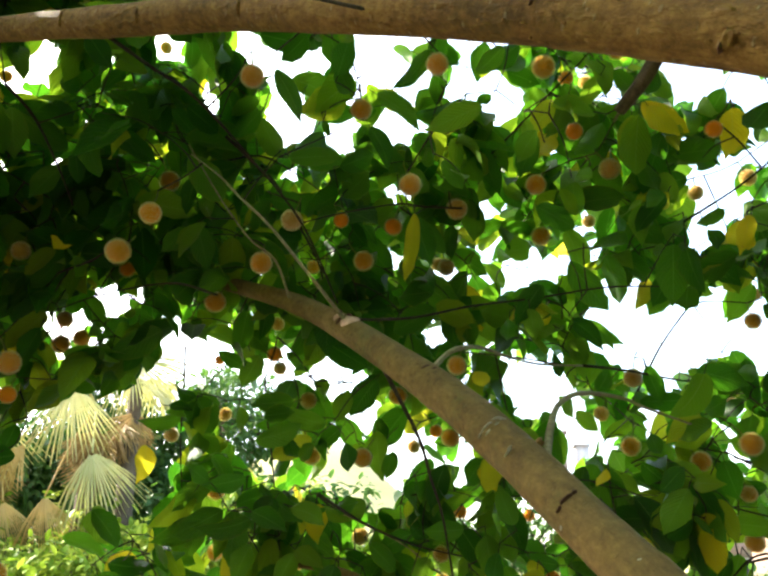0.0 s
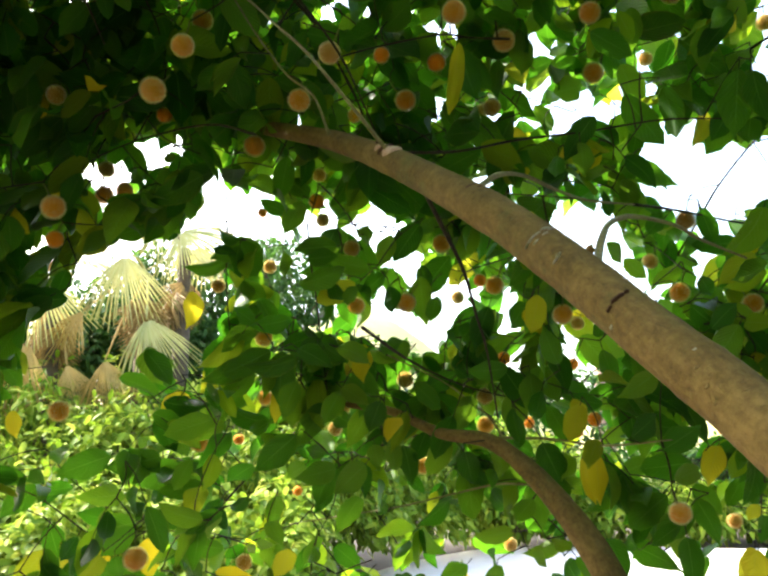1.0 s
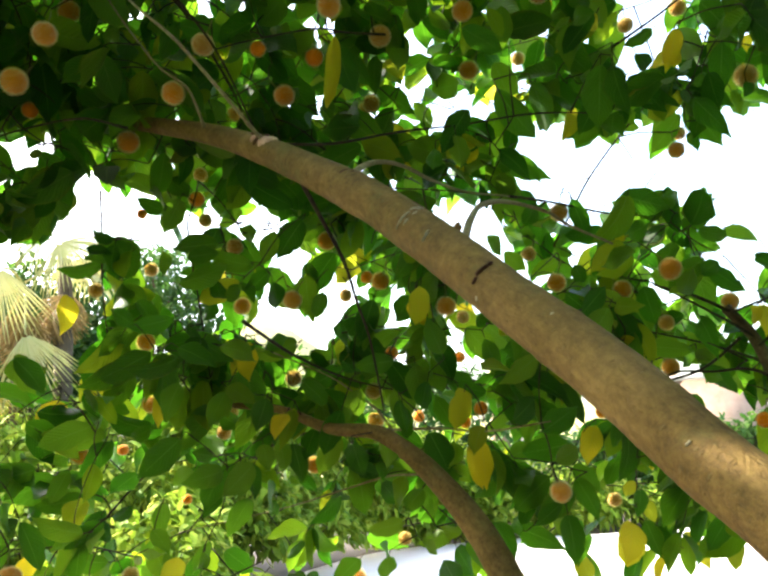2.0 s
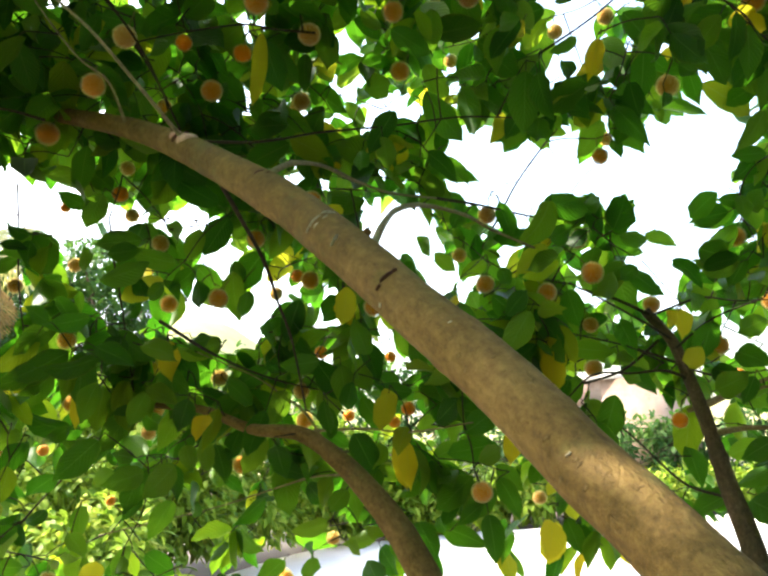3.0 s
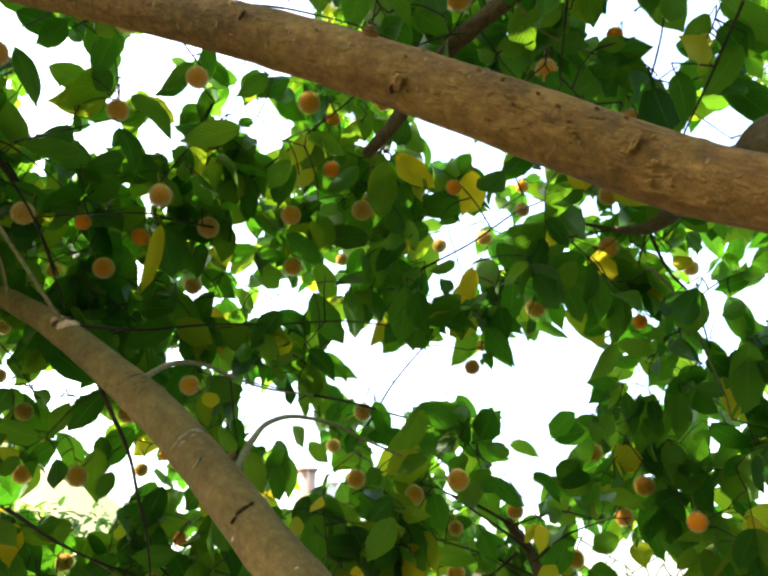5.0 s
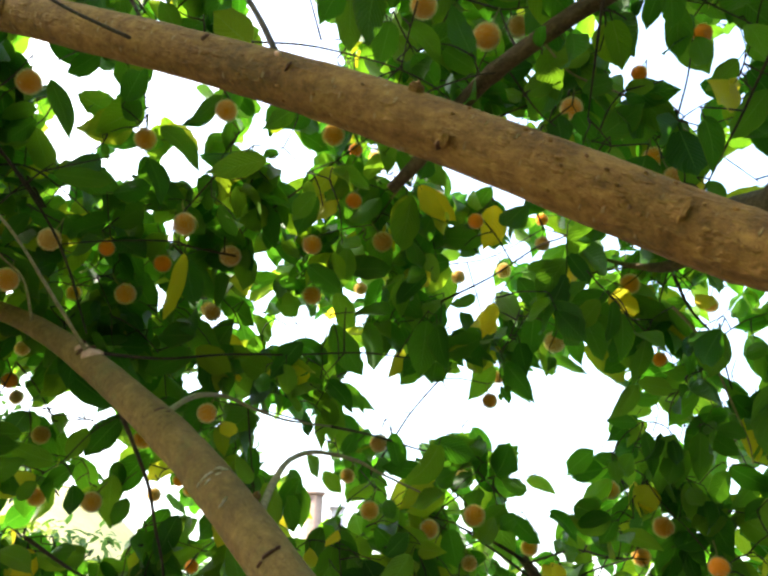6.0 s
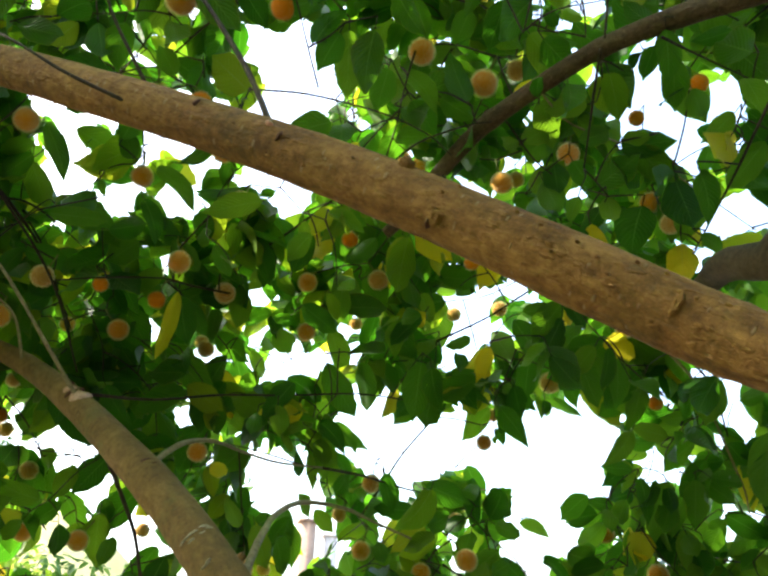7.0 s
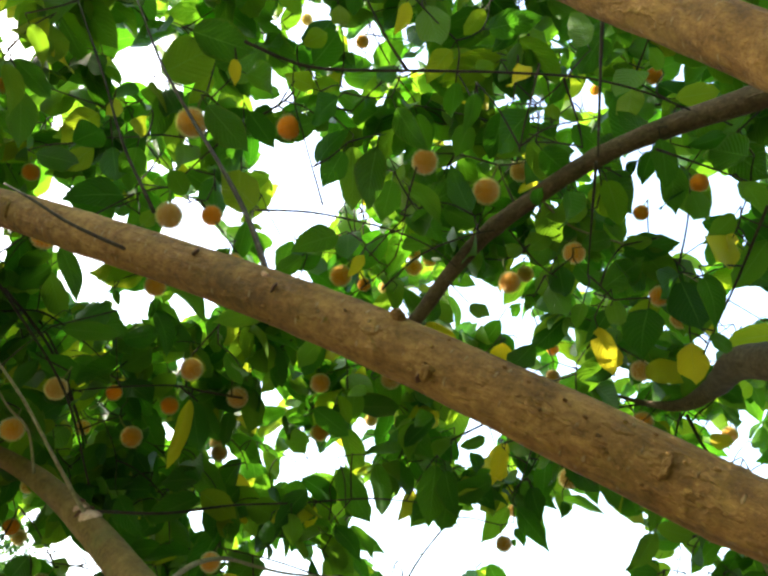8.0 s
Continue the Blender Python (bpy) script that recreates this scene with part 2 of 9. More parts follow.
def curve_through(stops, per=8):
    """A smooth run of (place, radius) through the given stops."""
    at = [np.array(s[:3], float) for s in stops]
    wide = [s[3] for s in stops]
    if len(at) == 2:
        at.insert(1, (at[0] + at[1]) / 2)
        wide.insert(1, (wide[0] + wide[1]) / 2)
    ext = [2 * at[0] - at[1], *at, 2 * at[-1] - at[-2]]
    out = []
    for n in range(len(at) - 1):
        a, b, c, d = ext[n : n + 4]
        for k in range(per + (n == len(at) - 2)):
            u = k / per
            p = 0.5 * (2 * b + (c - a) * u + (2 * a - 5 * b + 4 * c - d) * u * u + (3 * b - a - 3 * c + d) * u**3)
            out.append((Vector(p), wide[n] + (wide[n + 1] - wide[n]) * u))
    return out


class Pieces:
    """Vertices, faces and uvs of many small pieces, for one mesh."""

    def __init__(self):
        self.verts, self.faces, self.uvs = [], [], []

    def tube(self, run, sides=6, rough=0.0, knots=(), wood=None):
        """A closed tube along a run of (place, radius). knots: (share of the length, swelling)."""
        first, count = len(self.verts), len(run)
        side, gone = None, 0.0
        for n, (p, r) in enumerate(run):
            way = (run[min(n + 1, count - 1)][0] - run[max(n - 1, 0)][0]).normalized()
            if side is None:
                side = way.cross(Vector((0.3, 0.2, 1))).normalized()
            side = (side - way * side.dot(way)).normalized()
            up = way.cross(side)
            gone += (p - run[max(n - 1, 0)][0]).length
            swell = 1 + sum(s * math.exp(-(((n / count - at) * count / 1.6) ** 2)) for at, s in knots)
            for k in range(sides):
                a = 2 * math.pi * k / sides
                ray = side * math.cos(a) + up * math.sin(a)
                rr = r * swell
                if rough:
                    rr *= 1 + rough * (noise.noise((p + ray * r) * 14) + 0.5 * noise.noise((p + ray * r) * 45))
                self.verts.append(p + ray * rr)
                if wood is not None:
                    wood.append((gone, r * math.cos(a), r * math.sin(a)))
        for n in range(count - 1):
            for k in range(sides):
                a, b = first + n * sides + k, first + n * sides + (k + 1) % sides
                self.faces.append((a, b, b + sides, a + sides))
        self.faces.append(tuple(range(first + sides - 1, first - 1, -1)))
        self.faces.append(tuple(first + (count - 1) * sides + k for k in range(sides)))

    def add(self, verts, faces, uvs=None):
        first = len(self.verts)
        self.verts.extend(verts)
        self.faces.extend(tuple(first + i for i in f) for f in faces)
        if uvs is not None:
            self.uvs.extend(uvs)

    def mesh(self, name):
        mesh = bpy.data.meshes.new(name)
        mesh.from_pydata([tuple(v) for v in self.verts], [], self.faces)
        if self.uvs:
            layer = mesh.uv_layers.new(name="UVMap")
            at = np.array(self.uvs, dtype=np.float32)
            loops = np.empty(len(mesh.loops), dtype=np.int32)
            mesh.loops.foreach_get("vertex_index", loops)
            layer.data.foreach_set("uv", at[loops].ravel())
        return mesh


def blade(length_rows=10, half=2, wide=0.25, fold=0.22, droop=0.16, twist=0.0, wave=0.02, seed=0, tip=0.04):
    """A leaf of length 1 along x, with its face up: verts, faces, uvs. A broad elliptic outline, a short drawn-out tip, a folded midrib."""
    rnd = random.Random(seed)
    verts, faces, uvs = [], [], []
    phase = rnd.uniform(0, 6)
    for i in range(length_rows + 1):
        u = 0.5 - 0.5 * math.cos(math.pi * i / length_rows)
        u = 0.35 * i / length_rows + 0.65 * u
        body = min(1.0, u / (1 - tip))
        w = wide * max(0.0, math.sin(math.pi * body**0.95)) ** 0.62
        w = max(w, 0.02 * wide + 0.16 * wide * max(0.0, 1 - u) / tip * (u > 0.8)) if 0 < i < length_rows else 0.006
        for j in range(-half, half + 1):
            v = j / half
            z = fold * abs(v) * w - droop * u * u + wave * math.sin(9 * u + phase + v) * abs(v)
            y = v * w * (1 + 0.05 * math.sin(14 * u + phase * 2 + 2 * v))
            y, z = y * math.cos(twist * u) - z * math.sin(twist * u), y * math.sin(twist * u) + z * math.cos(twist * u)
            verts.append(Vector((u * (1 - 0.1 * droop * u), y, z)))
            uvs.append((u, 0.5 + 0.5 * v))
    row = 2 * half + 1
    for i in range(length_rows):
        for j in range(row - 1):
            a = i * row + j
            faces.append((a, a + row, a + row + 1, a + 1))
    return verts, faces, uvs


BLADES = [
    blade(12, wide=0.255, fold=0.18, droop=0.12, seed=1),
    blade(12, wide=0.24, fold=0.28, droop=0.22, twist=0.25, seed=2, tip=0.08),
    blade(12, wide=0.27, fold=0.12, droop=0.05, twist=-0.2, wave=0.035, seed=3, tip=0.07),
    blade(12, wide=0.235, fold=0.32, droop=0.30, wave=0.03, seed=4),
    blade(12, wide=0.26, fold=0.25, droop=0.18, twist=-0.4, wave=0.04, seed=5, tip=0.07),
    blade(12, wide=0.22, fold=0.45, droop=0.38, twist=0.5, wave=0.05, seed=12, tip=0.1),
]

FAR_BLADES = [
    blade(9, 1, wide=0.25, fold=0.34, droop=0.12, seed=6),
    blade(9, 1, wide=0.235, fold=0.5, droop=0.22, twist=0.25, seed=7, tip=0.08),
    blade(9, 1, wide=0.26, fold=0.22, droop=0.05, twist=-0.2, wave=0.035, seed=8, tip=0.08),
    blade(9, 1, wide=0.225, fold=0.5, droop=0.30, wave=0.03, seed=9),
]


def lie(base, tip, face, size=None):
    """The pose of a blade from base to tip whose upper side looks along face."""
    base, tip, face = Vector(base), Vector(tip), Vector(face)
    x = tip - base
    far = x.length if size is None else size
    x.normalize()
    z = (face - x * face.dot(x)).normalized()
    y = z.cross(x)
    return Matrix.Translation(base) @ Matrix((x, y, z)).transposed().to_4x4() @ Matrix.Scale(far, 4)


# ---- ground and distance ----
def sheet(name, x0, y0, x1, y1, n, height):
    xs, ys = np.linspace(x0, x1, n), np.linspace(y0, y1, n)
    verts = [(x, y, height(x, y)) for y in ys for x in xs]
    faces = [(j * n + i, j * n + i + 1, (j + 1) * n + i + 1, (j + 1) * n + i) for j in range(n - 1) for i in range(n - 1)]
    mesh = bpy.data.meshes.new(name)
    mesh.from_pydata(verts, [], faces)
    return mesh


ground = tagged(link_mesh("ground", sheet("ground", -900, -900, 900, 900, 181, lambda x, y: -0.09), SOIL), "brown soil under the trees and shrubs, darkened for the tree's shade", "ground", kind="structure")


def yard_edge(x):
    """How far the pale yard reaches, seen from under the tree."""
    return 17.3 - 5.6 * math.exp(-max(0.0, x + 1.6) / 1.3) + 0.12 * math.sin(2.1 * x)


bm = bmesh.new()
across = np.linspace(-1.6, 40, 99)
near = [bm.verts.new((x, 7.5 + 0.4 * math.sin(x), 0)) for x in across]
far_edge = [bm.verts.new((x, yard_edge(x), 0)) for x in across]
for a, b, c, d in zip(near, near[1:], far_edge[1:], far_edge):
    bm.faces.new((a, b, c, d))
slab = bmesh.ops.extrude_face_region(bm, geom=bm.faces[:])
bmesh.ops.translate(bm, vec=(0, 0, -0.12), verts=[v for v in slab["geom"] if isinstance(v, bmesh.types.BMVert)])
bmesh.ops.recalc_face_normals(bm, faces=bm.faces[:])
yard = tagged(link("pavement", bm, CONCRETE), "pale concrete yard in full sunlight", "pavement", kind="structure")
# Unseen wall added behind the camera to hold back light from that side.
bm = bmesh.new()
box(bm, -14, -4.25, -0.1, 14, -4.0, 5.2)
tagged(link("wall_south", bm, SHADE_WALL), "unseen brown wall added behind the view to block skylight", "wall", kind="structure")


def leafy(name, spots, count, size, seed, material, label, category, blade_shape=None):
    """A mass of small leaves round the spots (x, y, z, radius): what nobody could count."""
    rnd = random.Random(seed)
    pieces = Pieces()
    v, f, uv = blade_shape or blade(5, 1, 0.2, 0.3, 0.35, seed=seed)
    weights = [s[3] ** 2 for s in spots]
    for _ in range(count):
        x, y, z, r = rnd.choices(spots, weights)[0]
        way = Vector((rnd.gauss(0, 1), rnd.gauss(0, 1), rnd.gauss(0, 1))).normalized()
        p = Vector((x, y, z)) + way * r * rnd.uniform(0.55, 1.05)
        if p.z < 0.02:
            continue
        axis = (way + Vector((rnd.uniform(-1, 1), rnd.uniform(-1, 1), rnd.uniform(-1.2, 0.5)))).normalized()
        face = (Vector((0, 0, 1)) + way * 0.8 + Vector((rnd.uniform(-0.6, 0.6), rnd.uniform(-0.6, 0.6), 0)))
        m = lie(p, p + axis, face, size * rnd.uniform(0.6, 1.3))
        pieces.add([m @ q for q in v], f, uv)
    return tagged(link_mesh(name, pieces.mesh(name), material), label, category, kind="stuff")


def mound(rnd, n, xs, ys, high):
    """Places of leaf clumps over a stretch of ground, for leafy()."""
    spots = []
    for _ in range(n):
        x = rnd.uniform(*xs)
        y = ys(x) + abs(rnd.gauss(0, 1.0)) if callable(ys) else rnd.uniform(*ys)
        top = high(x, y) * rnd.uniform(0.7, 1.08)
        r = rnd.uniform(0.22, 0.5)
        spots.append((x, y, max(0.15, top - r), r))
        if top > 1.0:
            spots.append((x + rnd.uniform(-0.3, 0.3), y - 0.2, top * rnd.uniform(0.2, 0.6), r))
    return spots


rnd = random.Random(11)
leafy("shrubs", mound(rnd, 260, (-9.5, -1.9), (8.8, 13.5), lambda x, y: 1.0 + 0.56 * (y - 8.8)), 30000, 0.19, 21, SHRUB,
      "dense sunlit light-green shrubs and creepers beside the yard", "shrubs")
leafy("shrubs", mound(rnd, 190, (-2.8, 3.0), lambda x: yard_edge(x) + 0.25, lambda x, y: max(1.5, 3.2 - 0.28 * (x + 2))), 22000, 0.19, 24, SHRUB,
      "sunlit shrubs round the corner of the yard", "shrubs")
leafy("shrubs", mound(rnd, 150, (2.0, 17), lambda x: yard_edge(x) + 0.6, lambda x, y: max(1.15, 1.9 - 0.16 * (x - 2))), 13000, 0.2, 22, SHRUB,
      "low bright-green shrubs along the far edge of the yard", "shrubs")
leafy("dark_bushes", mound(rnd, 210, (-6, 20), lambda x: yard_edge(x) + 2.2, lambda x, y: 3.9 if x < 3.5 else 2.4), 17000, 0.25, 23, DARK_TREE,
      "dark green bushes behind the sunlit shrubs", "bushes")


def fan_leaf(rnd, segments=22, reach=2.5):
    """A fan frond of radius 1 in the x-y plane, drooping at its rim; the petiole is at the origin."""
    verts, faces, uvs = [], [], []
    for k in range(segments):
        a = -reach / 2 + reach * k / (segments - 1)
        far = 1.0 - 0.12 * abs(a) / reach + rnd.uniform(-0.07, 0.05)
        da = reach / segments * 0.56
        hang = rnd.uniform(0.22, 0.5)
        first = len(verts)
        for u, w in ((0.06, 1.0), (0.32, 0.95), (0.62, 0.6), (1.0, 0.06)):
            r = far * u
            z = -hang * u**2.6 - 0.10 * abs(a) * u
            for s in (-1, 0, 1):
                b = a + s * da * w
                verts.append(Vector((r * math.cos(b), r * math.sin(b), z + (0.0 if s else 0.05 * u))))
                uvs.append((u, 0.5 + 0.5 * s))
        for i in range(3):
            for j in range(2):
                q = first + i * 3 + j
                faces.append((q, q + 3, q + 4, q + 1))
    return verts, faces, uvs


def fan_palm(x, y, crown, seed, front=(), fresh=7, dead=14, size=1.0):
    rnd = random.Random(seed)
    palm = tagged(new("fan_palm"), "fan palm with pale drooping fronds above dead brown ones", "palm tree", "fan palms beyond the yard")
    palm.location = (x, y, 0)
    trunk = Pieces()
    trunk.tube(curve_through([(0, 0, -0.08, 0.2), (0.04, 0, crown * 0.5, 0.17), (0, 0, crown - 0.1, 0.11)], 9), 14, 0.12)
    link_mesh("trunk", trunk.mesh("trunk"), PALM_BARK, palm, "rough fibrous palm trunk")
    for n in range(fresh + dead):
        old = n >= fresh
        turn = rnd.uniform(0, 2 * math.pi)
        rise = rnd.uniform(-1.25, -0.75) if old else rnd.uniform(-0.7, 0.9)
        out = Vector((math.cos(turn) * math.cos(rise), math.sin(turn) * math.cos(rise), math.sin(rise)))
        stem = (0.2 if old else rnd.uniform(0.5, 0.85)) * size
        root = Vector((0, 0, crown - (rnd.uniform(0.1, 1.1) if old else 0)))
        hub = root + out * stem
        frond = Pieces()
        frond.tube([(root, 0.02), (root + out * stem * 0.5, 0.016), (hub, 0.012)], 5)
        frond.uvs = [(0.5, 0.5)] * len(frond.verts)
        drop = (out + Vector((0, 0, -0.75 if not old else -1.1))).normalized()
        face = out + Vector((0, 0, 0.7))
        v, f, uv = fan_leaf(rnd)
        m = lie(hub, hub + drop, face, (rnd.uniform(0.5, 0.75) if old else rnd.uniform(0.75, 1.0)) * size)
        frond.add([m @ q for q in v], f, uv)
        link_mesh("dead_frond" if old else "frond", frond.mesh("frond"), BROWN_FROND if old else FROND, palm, "hanging dead brown frond" if old else "")
    for dx, dz, lean, far, spread, old in front:
        hub = Vector((dx, -0.75, crown + dz))
        root = Vector((0, 0, crown - 0.1))
        frond = Pieces()
        frond.tube(curve_through([(*root, 0.03), (*((root + hub) / 2 + Vector((0, 0, 0.12))), 0.022), (*hub, 0.016)], 4), 5)
        frond.uvs = [(0.5, 0.5)] * len(frond.verts)
        v, f, uv = fan_leaf(rnd, int(12 + 7 * spread), spread)
        a = radians(lean)
        m = lie(hub, hub + Vector((math.sin(a), -0.25, -math.cos(a))), Vector((0.15, -1, 0.45)), far)
        frond.add([m @ q for q in v], f, uv)
        link_mesh("dead_frond" if old else "frond", frond.mesh("frond"), STRAW_FROND if old else FROND, palm, "dry straw-coloured frond" if old else "")
    return palm


fan_palm(-5.6, 12.95, 5.0, 1, ((-0.1, 0.07, 6, 1.2, 1.75, 0), (0.37, -1.04, 22, 1.15, 1.7, 0), (-0.29, -1.73, 14, 0.8, 1.5, 1), (-0.75, -0.9, -32, 0.7, 1.3, 1)), 1, 7)
fan_palm(-7.3, 12.95, 4.8, 2, ((0.14, -0.05, 14, 1.3, 1.7, 0), (0.05, -1.25, -14, 1.15, 1.6, 1), (-0.85, -0.2, -24, 1.2, 1.6, 0), (0.7, 0.4, -55, 0.6, 1.8, 1), (0.75, -1.6, 26, 0.75, 1.3, 1)), 1, 10)
fan_palm(-5.1, 13.4, 5.6, 3, ((0.18, 0.0, 48, 0.9, 2.7, 0), (-0.12, 0.06, -50, 0.6, 1.7, 0)), 1, 5)
fan_palm(-9.78, 13.4, 4.78, 4, ((0.5, -0.2, 20, 1.2, 2.1, 0), (0.2, -1.3, 0, 1.0, 1.8, 1)), 3, 10)


def broad_tree(x, y, high, wide, seed, count):
    rnd = random.Random(seed)
    far_tree = tagged(new("broadleaf_tree"), "dark green broadleaf tree behind the palms", "tree", "trees in the distance")
    far_tree.location = (x, y, -0.05)
    wood = Pieces()
    wood.tube(curve_through([(0, 0, 0, 0.16), (0.1, 0, high * 0.4, 0.12), (0, 0.1, high * 0.85, 0.05)], 6), 10, 0.08)
    spots = []
    for _ in range(14):
        a, h = rnd.uniform(0, 6.28), rnd.uniform(0.45, 1.0)
        d = wide * rnd.uniform(0.25, 0.8) * (1.25 - h * 0.6)
        tip = (math.cos(a) * d, math.sin(a) * d, high * h)
        wood.tube(curve_through([(0.05, 0.03, high * (h - 0.25), 0.05), (tip[0] * 0.5, tip[1] * 0.5, high * (h - 0.08), 0.035), (*tip, 0.012)], 5), 6)
        spots.append((*tip, wide * rnd.uniform(0.2, 0.36)))
    link_mesh("trunk", wood.mesh("trunk"), GREY_BARK, far_tree, "grey trunk with limbs")
    crown = leafy("crown", spots, count, 0.2, seed, DARK_TREE, "open crown of small dark leaves", "crown")
    del crown["category"]
    crown.parent = far_tree
    return far_tree


broad_tree(-6.7, 15.4, 5.6, 2.8, 8, 9000)
broad_tree(-7.4, 16.2, 5.0, 2.4, 6, 7000)
broad_tree(-9.8, 16.0, 4.6, 2.4, 7, 6000)
broad_tree(-4.4, 17.0, 6.4, 2.4, 5, 6000)

hill = tagged(link_mesh("hill", sheet("hill", -160, 70, 160, 300, 60, lambda x, y: -1.0 + 34 * math.exp(-(((x + 24) / 30) ** 2) - ((y - 170) / 60) ** 2) + 17 * math.exp(-(((x - 70) / 60) ** 2) - ((y - 190) / 60) ** 2) + 1.2 * noise.noise((x * 0.06, y * 0.06, 1))), HILL),
              "distant hill with dry yellow grass", "hill", kind="structure")


def house(x, y, turn):
    home = tagged(new("house"), "small flat-roofed house with pink plaster walls beyond the yard", "house")
    home.matrix_basis = pose(x, y, -0.05, 0, 0, turn)
    bm = bmesh.new()
    w, d, h, t = 1.75, 3.0, 3.6, 0.22
    box(bm, -w, 0, 0, -1.55, t, h)
    box(bm, -0.75, 0, 0, w, t, h)
    box(bm, -1.55, 0, 0, -0.75, t, 2.0)
    box(bm, -1.55, 0, 2.9, -0.75, t, h)
    part("front_wall", bm, PLASTER, home)
    bm = bmesh.new()
    box(bm, -w, t, 0, -w + t, d, h)
    part("side_wall", bm, PLASTER, home)
    bm = bmesh.new()
    box(bm, w - t, t, 0, w, d, h)
    part("side_wall", bm, PLASTER, home)
    bm = bmesh.new()
    box(bm, -w, d, 0, w, d + t, h)
    part("back_wall", bm, PLASTER, home)
    bm = bmesh.new()
    box(bm, -w - 0.1, -0.15, h, w + 0.1, d + 0.4, h + 0.16)
    part("roof", bm, ROOFING, home, "flat concrete roof slab")
    bm = bmesh.new()
    box(bm, -1.53, 0.10, 2.02, -0.77, 0.14, 2.88)
    pane = part("window", bm, DARK_GLASS, home, "dark window")
    bm = bmesh.new()
    for x0, z0, x1, z1 in ((-1.55, 2.0, -1.5, 2.9), (-0.8, 2.0, -0.75, 2.9), (-1.5, 2.85, -0.8, 2.9), (-1.5, 2.0, -0.8, 2.05), (-1.17, 2.05, -1.13, 2.85)):
        box(bm, x0, 0.06, z0, x1, 0.10, z1)
    part("window_frame", bm, ROOFING, pane)
    return home


house(9.3, 21.2, -22)


def block(name, label, category, x, y, z0, z1, half, material):
    """A plain upright pier with a slightly wider cap."""
    bm = bmesh.new()
    box(bm, -half, -half, z0, half, half, z1)
    thing = tagged(new(name), label, category)
    thing.location = (x, y, 0)
    part("shaft", bm, material, thing)
    bm = bmesh.new()
    box(bm, -half * 1.25, -half * 1.25, z1, half * 1.25, half * 1.25, z1 + half * 0.4)
    part("cap", bm, material, thing)


# Plain piers standing in for narrow far buildings.
block("water_tower", "pale pink concrete tower far behind the trees", "tower", 6.9, 38.8, -0.1, 9.6, 0.38, PLASTER)
block("water_tower", "pale grey concrete tower far behind the trees", "tower", 8.1, 38.8, -0.1, 9.0, 0.3, ROOFING)

# ---- the fruit tree ----
tree = tagged(new("fruit_tree"), "spreading fruit tree with brown limbs, green leaves and some yellow ones", "tree")
SIGHT_ENDS = []         # points that leaves must not hide from the camera: fruits, one limb, narrow yellow leaves
RUNS = []           # the limbs' axes
NODES = []          # places on the wood from which twigs may spring


def grow(run, step=2):
    NODES.extend(p for p, r in run[::step])


def limb(name, material, stops, label="", knots=(), sides=20, rough=0.035, per=14, in_sight=False):
    run = curve_through(stops, per)
    if in_sight:
        SIGHT_ENDS.extend(p for p, r in run[::4])
    grow(run, 3)
    pieces = Pieces()
    wood = []
    pieces.tube(run, sides, rough, knots, wood)
    mesh = pieces.mesh(name)
    mesh.attributes.new("wood", "FLOAT_VECTOR", "POINT").data.foreach_set("vector", np.array(wood, dtype=np.float32).ravel())
    RUNS.append(run)
    return link_mesh(name, mesh, material, tree, label)


def twig(stops, material=None, thick=1.0):
    """One of the larger twigs, a part of its own."""
    run = curve_through([(*s, r * thick) for s, r in zip(stops, np.linspace(0.0032, 0.0016, len(stops)))], 7)
    grow(run, 2)
    pieces = Pieces()
    pieces.tube(run, 6, 0.08)
    return link_mesh("twig", pieces.mesh("twig"), material or TWIG, tree)


limb("limb", OLIVE_BARK, [
    (-0.533, 1.837, 2.461, 0.0174),
    (-0.399, 1.682, 2.369, 0.0192),
    (-0.249, 1.472, 2.248, 0.0212),
    (-0.100, 1.211, 2.088, 0.0239),
    (0.038, 0.956, 1.916, 0.0259),
    (0.104, 0.832, 1.820, 0.0264),
    (0.167, 0.702, 1.715, 0.0254),
    (0.201, 0.638, 1.661, 0.0256),
    (0.226, 0.580, 1.614, 0.0258),
    (0.243, 0.536, 1.577, 0.0247),
    (0.256, 0.494, 1.549, 0.0238),
    (0.264, 0.460, 1.527, 0.0238),
    (0.273, 0.416, 1.499, 0.0247),
    (0.292, 0.368, 1.462, 0.0259),
    (0.460, 0.320, 1.220, 0.0360),
    (0.630, 0.420, 0.950, 0.0460),
    (0.720, 0.500, 0.600, 0.0500),
], "thick smooth grey-brown limb with scars and pale lichen specks", ((0.247, 0.05), (0.412, 0.04), (0.511, 0.03),), rough=0.04)
